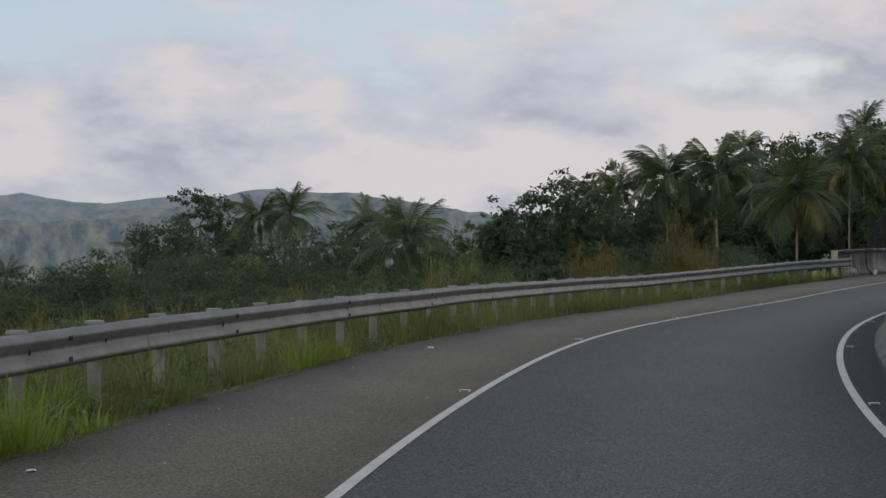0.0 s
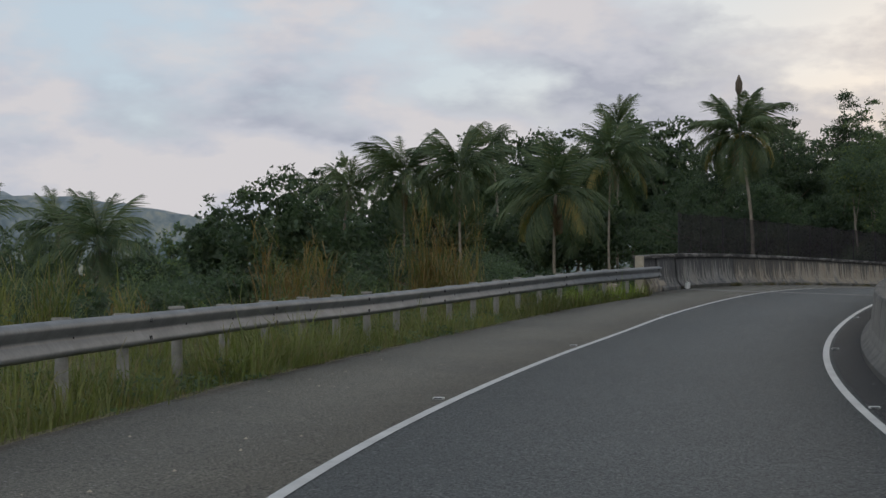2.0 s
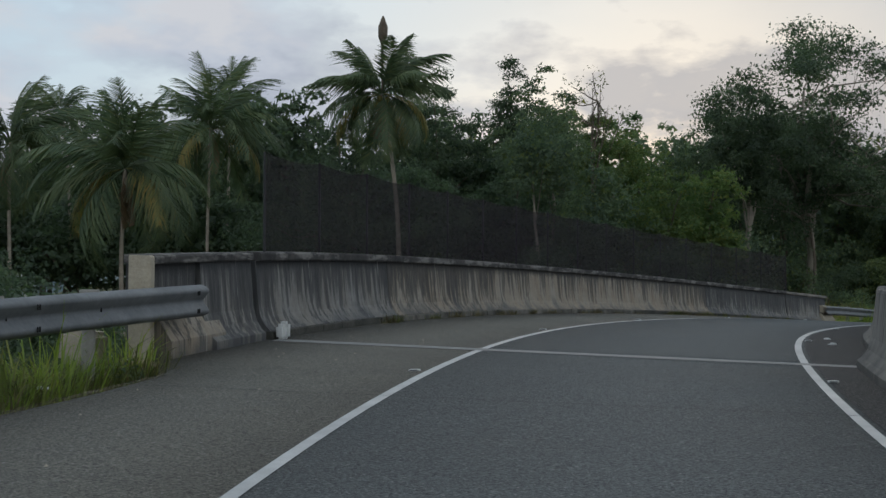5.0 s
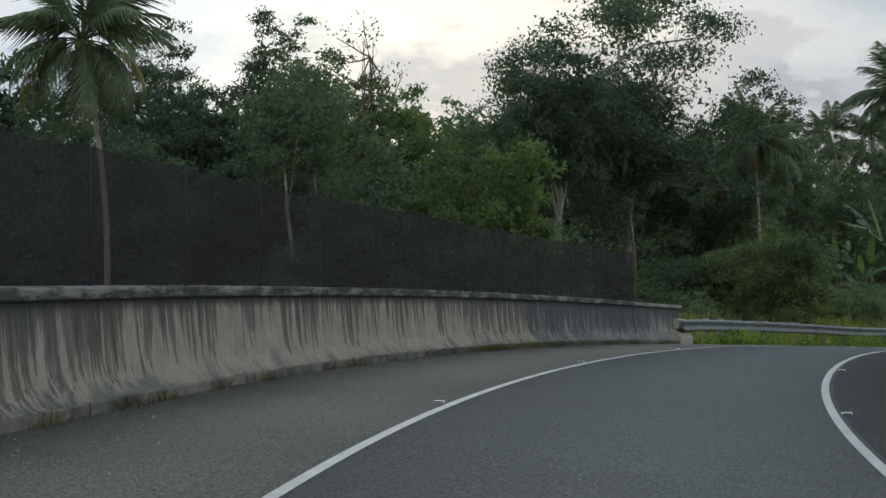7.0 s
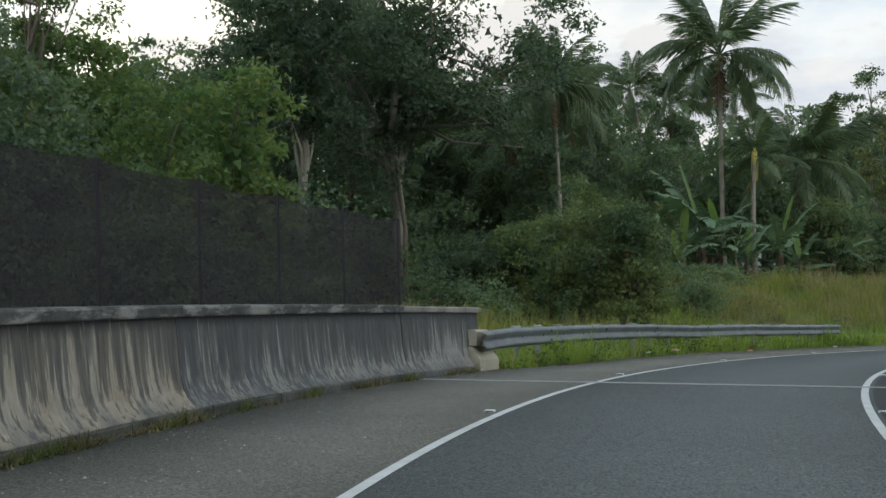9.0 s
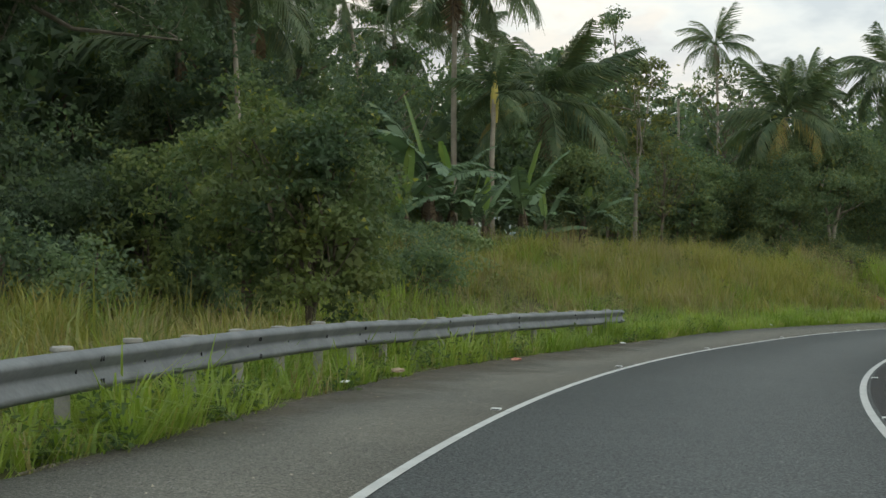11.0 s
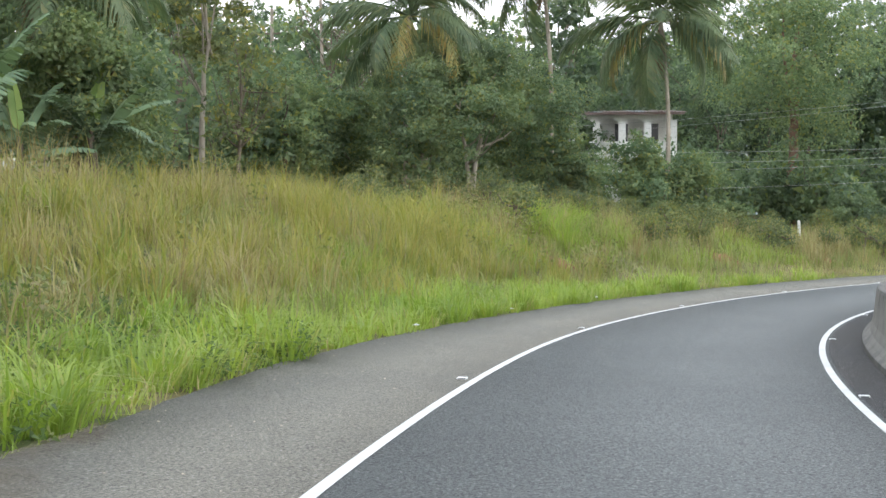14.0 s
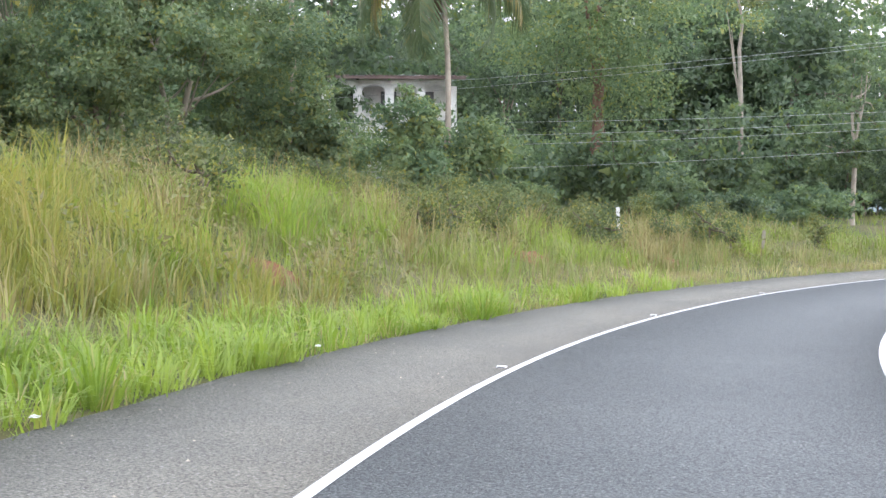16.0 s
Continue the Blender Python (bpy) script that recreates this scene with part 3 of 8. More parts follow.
def frame_at(s, l, h=0.0):
    """A pose at a station with y along the road."""
    p = at_road(s, l, h)[0]
    k = int(np.clip((s - S0) / STEP, 0, len(TAN) - 1))
    return Matrix.Translation(p) @ Matrix.Rotation(math.atan2(TAN[k, 1], TAN[k, 0]) - math.pi / 2, 4, "Z")


base_stud = stud()
left_studs = [6.1, 13.8, 21.7, 29.5, 37.6, 46.0, 54.5, 62.2, 69.8, 77.7, 85.0, 92.5, 100.5, 108.8, 117.0, 125.3, 134.4, 143.6, 153.7, 163.0]
right_studs = [14.0, 21.9, 30.0, 38.4, 46.8, 55.2, 62.9, 70.6, 78.3, 86.0, 93.7, 101.4, 109.2, 117.0, 125.1, 134.3, 143.5, 152.0]
base_stud.matrix_basis = frame_at(left_studs[0], bow(left_studs[0]) - 0.14, 0.0)
for s in left_studs[1:]:
    copy_thing(base_stud, frame_at(s, bow(s) - 0.14))
for s in right_studs:
    copy_thing(base_stud, frame_at(s, float(lane_width(s)) + 0.12))


# ---- barriers ----
def sweep(name, sa, sb, offset, profile, material, parent=None, label="", step=0.5, closed=True):
    """A profile of (offset, height) swept along the road, with end caps."""
    n = max(2, int(round((sb - sa) / step)) + 1)
    s = np.linspace(sa, sb, n)
    k = len(profile)
    rows = []
    for dl, h in profile:
        off = np.array([offset(x) for x in s]) + dl if callable(offset) else np.full(n, offset + dl)
        rows.append(at_road(s, off, h))
    v = np.stack(rows, 1).reshape(-1, 3)
    f = []
    for i in range(n - 1):
        for j in range(k if closed else k - 1):
            j2 = (j + 1) % k
            f.append((i * k + j, (i + 1) * k + j, (i + 1) * k + j2, i * k + j2))
    if closed:
        f.append(tuple(range(k)))
        f.append(tuple((n - 1) * k + j for j in range(k))[::-1])
    ob = mesh_object(name, v, f, material, parent, label)
    rise = ob.data.attributes.new("rise", "FLOAT", "POINT")
    for i, cell in enumerate(rise.data):
        cell.value = profile[i % k][1]
    return ob


FACE = [(-0.014, 0.088), (-0.014, 0.098), (-0.06, 0.135), (-0.105, 0.19), (-0.14, 0.26), (-0.16, 0.35), (-0.175, 0.48), (-0.205, 0.885)]
BODY = FACE + [(-0.43, 0.885), (-0.43, 0.088)]
PLINTH = [(0.0, -0.25), (0.0, 0.072), (-0.012, 0.086), (-0.43, 0.086), (-0.43, -0.6)]
COPING = [(-0.15, 0.885), (-0.142, 0.90), (-0.142, 0.965), (-0.155, 0.985), (-0.45, 0.985), (-0.45, 0.885)]

barrier = tagged(new("bridge_barrier"), "long stained concrete parapet with a rounded coping, black algae streaks", "concrete barrier")
cuts = [57.34, 62.6, 68.0, 74.8, 80.0, 83.5, 90.1]
for a, b in zip(cuts[:-1], cuts[1:]):
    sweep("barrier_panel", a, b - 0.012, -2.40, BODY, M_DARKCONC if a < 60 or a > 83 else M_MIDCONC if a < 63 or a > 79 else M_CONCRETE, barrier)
    sweep("coping", a, b - 0.006, -2.40, COPING, M_COPING, barrier, "dark mossy rounded coping")


foot_rng = random.Random(17)
foot_s = 57.34
while foot_s < 90.0:
    foot_e = min(foot_s + foot_rng.uniform(0.75, 1.05), 90.09)
    dz, dl = foot_rng.uniform(-0.006, 0.012), foot_rng.uniform(-0.010, 0.010)
    sweep("plinth_block", foot_s, foot_e - foot_rng.uniform(0.010, 0.022), -2.40 + dl, [(x, z + (dz if z > 0 else 0)) for x, z in PLINTH], M_PLINTH if 62 < foot_s < 77 else M_PLINTH_DARK, barrier, "dark mossy concrete foot block")
    foot_s = foot_e


WING = [(0.0, -0.25), (0.0, 0.085), (-0.05, 0.13), (-0.11, 0.22), (-0.15, 0.36), (-0.19, 0.89), (-0.44, 0.89), (-0.44, -0.6)]
WING_TOP = [(-0.158, 0.89), (-0.150, 0.905), (-0.150, 0.955), (-0.165, 0.975), (-0.46, 0.975), (-0.46, 0.89)]


def near_end():
    """Start of the parapet: pale end pier, recessed panel, stained wall and a battered foot under the rail."""
    ob = tagged(new("parapet_end"), "black-stained concrete parapet end with a pale end pier", "concrete barrier")
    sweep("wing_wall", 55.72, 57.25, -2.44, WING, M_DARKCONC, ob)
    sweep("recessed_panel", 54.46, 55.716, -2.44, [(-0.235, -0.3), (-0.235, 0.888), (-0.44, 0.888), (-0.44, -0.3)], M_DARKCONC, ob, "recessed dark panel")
    sweep("coping", 54.46, 57.25, -2.44, WING_TOP, M_COPING, ob, "dark mossy rounded coping")
    sweep("end_pier", 54.36, 54.456, -2.44, [(-0.155, -0.3), (-0.155, 0.955), (-0.17, 0.972), (-0.36, 0.972), (-0.37, 0.955), (-0.37, -0.3)], M_CLEANCONC, ob, "pale bare concrete end pier")
    sweep("foot_block", 54.62, 56.12, -2.44, [(-0.05, -0.2), (-0.05, 0.16), (-0.20, 0.40), (-0.23, 0.41), (-0.23, -0.2)], M_CONCRETE, ob, "battered concrete foot below the rail")
    return ob


def far_end():
    """End of the parapet: stained wall, a pale foot and the block that takes the rail."""
    ob = tagged(new("parapet_end"), "streaked concrete parapet end with a pale foot and rail block", "concrete barrier")
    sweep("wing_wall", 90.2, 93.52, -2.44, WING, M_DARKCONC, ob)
    sweep("coping", 90.2, 93.62, -2.44, WING_TOP, M_WORN, ob, "worn grey coping")
    sweep("foot_block", 92.95, 93.86, -2.44, [(0.045, -0.3), (0.045, 0.17), (-0.10, 0.37), (-0.36, 0.38), (-0.36, -0.3)], M_CLEANCONC, ob, "low pale concrete foot at the parapet end")
    sweep("rail_block", 93.02, 93.62, -2.44, [(-0.03, 0.385), (-0.03, 0.60), (-0.06, 0.63), (-0.34, 0.63), (-0.34, 0.385)], M_CLEANCONC, ob, "pale concrete block behind the rail end")
    return ob


near_end()
far_end()

marker = tagged(new("marker_block"), "small white painted concrete block at the parapet foot", "marker")
bm = box_bm(0.12, 0.13, 0.20, 0.03, (0, 0, 0.10))
part("block", bm, M_WHITE, marker)
part("block", box_bm(0.11, 0.13, 0.17, 0.03, (0.02, -0.15, 0.085)), M_WHITE, marker)
marker.matrix_basis = frame_at(57.55, -2.33)

lump = tagged(new("concrete_lump"), "pale broken concrete lump lying behind the guardrail", "rubble")
part("lump", box_bm(0.34, 0.46, 0.34, 0.05, (0, 0, 0.12)), M_CLEANCONC, lump)
lump.matrix_basis = Matrix.Translation((0, 0, -0.12)) @ frame_at(55.4, -3.75) @ Matrix.Rotation(0.12, 4, "Y")

INNER = [(0.0, -0.2), (0.0, 0.08), (0.05, 0.12), (0.11, 0.20), (0.15, 0.32), (0.20, 0.78), (0.215, 0.81), (0.24, 0.82), (0.36, 0.82), (0.39, 0.81), (0.40, 0.78), (0.45, 0.32), (0.60, 0.08), (0.60, -0.2)]
inner_barrier = tagged(new("inner_barrier"), "low sloped concrete safety barrier on the inner side", "concrete barrier")
for a, b in [(-40 + 9.72 * k, -30.28 + 9.72 * k) for k in range(10)] + [(57.4 + 9.6 * k, 67.0 + 9.6 * k) for k in range(15)]:
    sweep("barrier_segment", a, b - 0.015, inner, INNER[::-1], M_INNER, inner_barrier)


# ---- netting on the parapet ----
def net_build():
    m = bpy.data.materials.new("black_shade_net")
    m.use_nodes = True
    n = Nodes(m.node_tree)
    pos = n.add("ShaderNodeNewGeometry").outputs["Position"]
    p = n.add("ShaderNodeBsdfPrincipled", {"Base Color": (0.034, 0.029, 0.032, 1), "Roughness": 0.95, "Specular IOR Level": 0.05})
    fold = n.noise(n.scaled(pos, 1.2, 1.2, 0.25), 1.0, 4.0, 0.55)
    t = n.add("ShaderNodeBsdfTransparent", {"Color": (1, 1, 1, 1)})
    x = n.add("ShaderNodeMixShader", {0: n.ramp(fold, (0.3, 0.60), (0.7, 0.76)), 1: t.outputs[0], 2: p.outputs[0]})
    n.tree.links.new(x.outputs[0], n.add("ShaderNodeOutputMaterial").inputs[0])
    return m


M_NET = net_build()
M_NETPOST = plain("dark_steel", (0.010, 0.010, 0.010), (0.016, 0.015, 0.015), 6.0, 0.6)
screen = tagged(new("netting_screen"), "black shade netting on thin steel posts above the parapet", "screen fence")
net_s = np.arange(57.9, 90.5, 2.03)
for i, s in enumerate(net_s):
    p = at_road(s, -2.70, 0.98)[0]
    v, q = tube([p, p + np.array([0, 0, 1.18])], [0.016, 0.016], 6)
    link_part("post", array_mesh("post", v, q, M_NETPOST), screen)
    if i + 1 < len(net_s):
        ss = np.linspace(s, net_s[i + 1], 7)
        hh = np.linspace(0, 1, 5)
        rows = [at_road(ss, -2.672 + 0.02 * np.sin(k * 2.1 + ss * 3), 0.99 + k * (1.16 - 0.05 * np.sin(np.pi * (ss - s) / 2.03))) for k in hh]
        v = np.stack(rows, 1).reshape(-1, 3)
        q = [[a * 5 + b, a * 5 + b + 1, (a + 1) * 5 + b + 1, (a + 1) * 5 + b] for a in range(6) for b in range(4)]
        link_part("net_panel", array_mesh("net_panel", v, np.array(q), M_NET), screen)


# ---- guardrails ----
BEAM = [(-0.015, 0.0), (0.02, -0.006), (0.060, -0.026), (0.078, -0.048), (0.074, -0.072), (0.024, -0.134), (0.010, -0.155), (0.024, -0.176), (0.074, -0.236), (0.078, -0.260), (0.062, -0.284), (0.02, -0.302), (-0.015, -0.31)]


def dip(s):
    """How far the rail beyond the bridge sags at its fixing and in a dented bay."""
    return float(np.interp(s, [92.0, 93.0, 94.6, 99.0, 103.0, 106.0, 108.0, 110.5, 113.0], [0.0, -0.055, -0.012, 0.012, 0.018, -0.004, -0.022, -0.004, 0.0]))


def beam_mesh(sa, sb, offset, top):
    n = max(3, int((sb - sa) / 0.4))
    s = np.linspace(sa, sb, n)
    off = np.array([offset(x) + 0.006 * (x - sa) / (sb - sa) for x in s])
    wob = np.array([0.012 * noise.noise((x * 0.35, 7.7, 0.2)) + dip(x) for x in s])
    rows = [at_road(s, off + dl, top + dh + wob) for dl, dh in BEAM] + [at_road(s, off + dl - 0.006, top + dh + wob) for dl, dh in BEAM[::-1]]
    k = len(rows)
    v = np.stack(rows, 1).reshape(-1, 3)
    q = [[i * k + j, (i + 1) * k + j, (i + 1) * k + (j + 1) % k, i * k + (j + 1) % k] for i in range(n - 1) for j in range(k)]
    return array_mesh("beam", v, np.array(q), M_GALV, True)


post_v, post_q = tube([(0, 0, -0.5), (0, 0, 0.4), (0, 0, 0.65)], [0.058, 0.057, 0.057], 12)
POST_MESH = array_mesh("post", post_v, post_q, M_POST, True)
bm = bmesh.new()
bmesh.ops.create_cone(bm, cap_ends=True, segments=14, radius1=0.088, radius2=0.084, depth=0.03)
bmesh.ops.bevel(bm, geom=[e for e in bm.edges], offset=0.006, segments=2, affect="EDGES")
CAP_MESH = bpy.data.meshes.new("cap")
bm.to_mesh(CAP_MESH)
bm.free()
CAP_MESH.materials.append(M_POST)
bm = box_bm(0.012, 0.016, 0.045, 0.004)
SLOT_MESH = bpy.data.meshes.new("bolt")
bm.to_mesh(SLOT_MESH)
bm.free()
SLOT_MESH.materials.append(M_HOLE)


def guardrail(label, offset, sections, posts, top, seed):
    rnd = random.Random(seed)
    rail = tagged(new("guardrail"), label, "guardrail")
    for a, b in zip(sections[:-1], sections[1:]):
        ob = link_part("beam", beam_mesh(a, b + 0.16, offset, top), rail)
        for k in (0.06, 0.10):
            for dh in (-0.07, -0.24):
                link_part("bolt", SLOT_MESH, ob, frame_at(b - k, offset(b) + 0.083, top + dh))
    for s in posts:
        tilt = Matrix.Rotation(rnd.uniform(-0.02, 0.02), 4, "X") @ Matrix.Rotation(rnd.uniform(-0.02, 0.02), 4, "Y")
        p = link_part("post", POST_MESH, rail, frame_at(s, offset(s) - 0.085, top - 0.66 + dip(s) + rnd.uniform(-0.01, 0.02)) @ tilt)
        link_part("cap", CAP_MESH, p, Matrix.Translation((0, 0, 0.655)), "flat disc cap")
        link_part("bolt", SLOT_MESH, p, Matrix.Translation((0.108, 0, 0.50)))
    return rail


def rail_one(s):
    return float(np.interp(s, [-20, 14, 18, 22, 26, 30, 34, 38, 42, 46, 50, 53, 55.6], [-3.0, -3.0, -2.99, -2.98, -3.11, -3.25, -3.28, -3.27, -3.19, -3.09, -2.95, -2.6, -2.36]))


def rail_two(s):
    return float(np.interp(s, [92.9, 96, 99, 102, 105, 108, 111, 119.8], [-2.36, -2.5, -2.60, -2.70, -2.76, -2.74, -2.69, -2.66]))


posts_one = [18.7 + 1.379 * k for k in range(-22, 26)]
guardrail("galvanised steel guardrail on round capped posts before the bridge", rail_one, [-8.0, -4.1, -0.3, 3.5, 7.3, 11.1, 14.9, 18.7, 22.5, 26.3, 30.1, 33.9, 37.7, 41.5, 45.3, 49.1, 52.2, 55.0], posts_one, 0.68, 3)
guardrail("galvanised steel guardrail beyond the bridge, ending bluntly in grass", rail_two, [92.95, 97.0, 100.8, 104.6, 108.4, 112.2, 116.0, 119.6], [99.2 + 1.31 * k for k in range(-3, 16)], 0.66, 5)


# ---- plants ----
def leaf_quads(rng, pos, out, length, width, droop=0.35, fine=False):
    """Folded leaf blades at pos, facing out."""
    n = len(pos)
    nor = out + rng.normal(0, 0.55, (n, 3))
    nor /= np.linalg.norm(nor, axis=1)[:, None] + 1e-9
    tip = rng.normal(0, 1, (n, 3)) + np.array([0, 0, -droop])
    tip -= (tip * nor).sum(1)[:, None] * nor
    tip /= np.linalg.norm(tip, axis=1)[:, None] + 1e-9
    side = np.cross(nor, tip)
    ln = (length * rng.uniform(0.65, 1.3, n))[:, None]
    wd = (width * rng.uniform(0.7, 1.2, n))[:, None]
    if fine:
        v = np.stack([pos - side * wd * 0.55, pos + side * wd * 0.55, pos + tip * ln - nor * ln * 0.08], 1).reshape(-1, 3)
        return v, np.arange(3 * n).reshape(n, 3)
    a = pos
    b = pos + tip * ln * 0.45 + side * wd * 0.5 + nor * wd * 0.12
    c = pos + tip * ln - nor * ln * 0.08
    d = pos + tip * ln * 0.45 - side * wd * 0.5 + nor * wd * 0.12
    v = np.stack([a, b, c, d], 1).reshape(-1, 3)
    q = np.arange(4 * n).reshape(n, 4)
    return v, q


def crown_shape(rng, style, radius, low, high, clumps):
    """Centres and sizes of the leaf clumps of a crown."""
    mid, half = 0.5 * (low + high), 0.5 * (high - low)
    d = rng.normal(0, 1, (clumps, 3))
    d /= np.linalg.norm(d, axis=1)[:, None]
    rad = rng.uniform(0.25, 1.0, clumps) ** 0.42
    if style == "open":
        rad = rng.uniform(0.45, 1.0, clumps) ** 0.6
    c = d * rad[:, None]
    lump = 1 + 0.22 * np.sin(3 * np.arctan2(d[:, 1], d[:, 0]) + rng.uniform(0, 6)) + 0.15 * np.sin(5 * d[:, 2] + rng.uniform(0, 6))
    c[:, :2] *= lump[:, None]
    z = c[:, 2].copy()
    if style == "tall":
        c[:, :2] *= (1.0 - 0.88 * np.clip((z + 1) / 2, 0, 1) ** 1.2)[:, None]
    if style == "flat":
        c[:, 2] = np.abs(z) ** 0.8 * np.sign(z) * 0.9
    size = rng.uniform(0.16, 0.30, clumps) * min(radius, half * 1.4)
    if style == "open":
        size *= 1.15
    if radius < 2.2:
        size *= 1.45
    return c * np.array([radius, radius, half]) + np.array([0, 0, mid]), size


def broadleaf(x, y, top, radius, low=0.3, style="round", tone="mid", leaves=6500, leaf=0.21, seed=1, trunk=0.16, label="", lean=0.0, pale=False, forks=1, name="tree", category="tree", ground=None, twigs=0, bark=None, limbs=None):
    """A broadleaved tree: tapered trunk, limbs and a crown of leaf clumps. top: height above the world's zero."""
    rng = np.random.default_rng(seed)
    fine = leaf >= 0.08
    if 0.15 <= leaf <= 0.25 and style != "open":
        leaves, leaf = int(leaves * 1.45), leaf * 0.74
    g = float(ground_height([(x, y)])[0]) if ground is None else ground
    h = max(top - g, 1.2)
    ob = tagged(new(name), label, category)
    ob.location = (x, y, g)
    c, size = crown_shape(rng, style, radius, h * low, h, int(40 + 14 * radius) if style != "open" else int(16 + 5 * radius))
    c[:, 0] += lean * h * 0.5
    sub = rng.normal(0, 1, (len(c), 9, 3))
    sub[:, :, 2] = np.abs(sub[:, :, 2]) * 0.8 + 0.1 * sub[:, :, 2]
    sub /= np.linalg.norm(sub, axis=2)[:, :, None]
    weight = size ** 1.6
    pick = rng.choice(len(c), leaves, p=weight / weight.sum())
    spray = sub[pick, rng.integers(0, 9, leaves)]
    d = spray * 0.9 + rng.normal(0, 0.45, (leaves, 3))
    d[:, 2] += 0.40
    d /= np.linalg.norm(d, axis=1)[:, None]
    pos = c[pick] + (spray * 0.72 + rng.normal(0, 0.20 if style == "open" else 0.24, (leaves, 3)) * np.array([1.25, 1.25, 0.7])) * size[pick][:, None]
    outer = leaf_quads(rng, pos, d, leaf, leaf * 0.60, 0.35, fine)
    m = int(leaves * (0.03 if style == "open" else 0.17))
    k = rng.integers(0, len(c), m)
    e = rng.normal(0, 1, (m, 3))
    e /= np.linalg.norm(e, axis=1)[:, None]
    mid = np.array([lean * h * 0.5, 0, 0.5 * h * (1 + low)])
    deep = mid + (c[k] - mid) * rng.uniform(0.30, 0.86, m)[:, None] + e * size[k][:, None] * 0.5
    inside = leaf_quads(rng, deep, e, leaf * 1.6, leaf * 1.2, 0.35, fine)
    link_part("crown", array_mesh("crown", *join([outer, inside]), M_LEAF[tone]), ob)
    wood = bark or (M_PALEBARK if pale else M_BARK)
    pieces = []
    for k in range(forks):
        ang = rng.uniform(0, 6.28) if k == 0 else ang
        spread = 0.0 if forks == 1 else 0.13 * h
        t = np.linspace(0, 1, 9)
        sway = np.cumsum(rng.normal(0, 0.016 * h, (9, 2)), 0) * (t * (1 - 0.3 * t))[:, None]
        end = h * (low + 0.55 * (1 - low))
        p = np.stack([sway[:, 0] + np.cos(ang + (3.1 if forks == 2 else 2.4) * k) * spread * np.clip(t - 0.40, 0, 1) ** 0.8 + lean * h * 0.5 * t, sway[:, 1] + np.sin(ang + (3.1 if forks == 2 else 2.4) * k) * spread * np.clip(t - 0.40, 0, 1) ** 0.8, -0.25 + t * (end + 0.25)], 1)
        r = trunk * (1.25 - t) ** 0.8 * (1 if k == 0 else 0.8)
        r[0] *= 1.35
        pieces.append(tube(p, np.maximum(r, 0.03), 8 if radius < 3.4 or trunk > 0.17 else 6))
        order = rng.permutation(len(c))[: limbs if limbs is not None else (9 + twigs if style == "open" else 2 if leaf > 0.36 else 5)]
        for o in order:
            a = p[rng.integers(4, 9)]
            b = c[o]
            m = 0.5 * (a + b) + rng.normal(0, 0.06 * radius, 3) - np.array([0, 0, 0.05 * radius])
            pieces.append(tube([a, 0.5 * (a + m) + (0, 0, -0.04), m, 0.5 * (m + b), b], np.array([0.36, 0.30, 0.22, 0.15, 0.06]) * trunk + 0.008, 4))
            for w in range(4 if twigs else 0):
                s0 = a + (b - a) * rng.uniform(0.35, 0.95)
                e0 = s0 + (b - a) * 0.12 + rng.normal(0, 0.09 * radius, 3) + np.array([0, 0, 0.05 * radius])
                pieces.append(tube([s0, 0.5 * (s0 + e0) + rng.normal(0, 0.03 * radius, 3), e0], np.array([0.016, 0.012, 0.007]), 3))
    link_part("trunk", array_mesh("trunk", *join(pieces), wood, True), ob)
    return ob


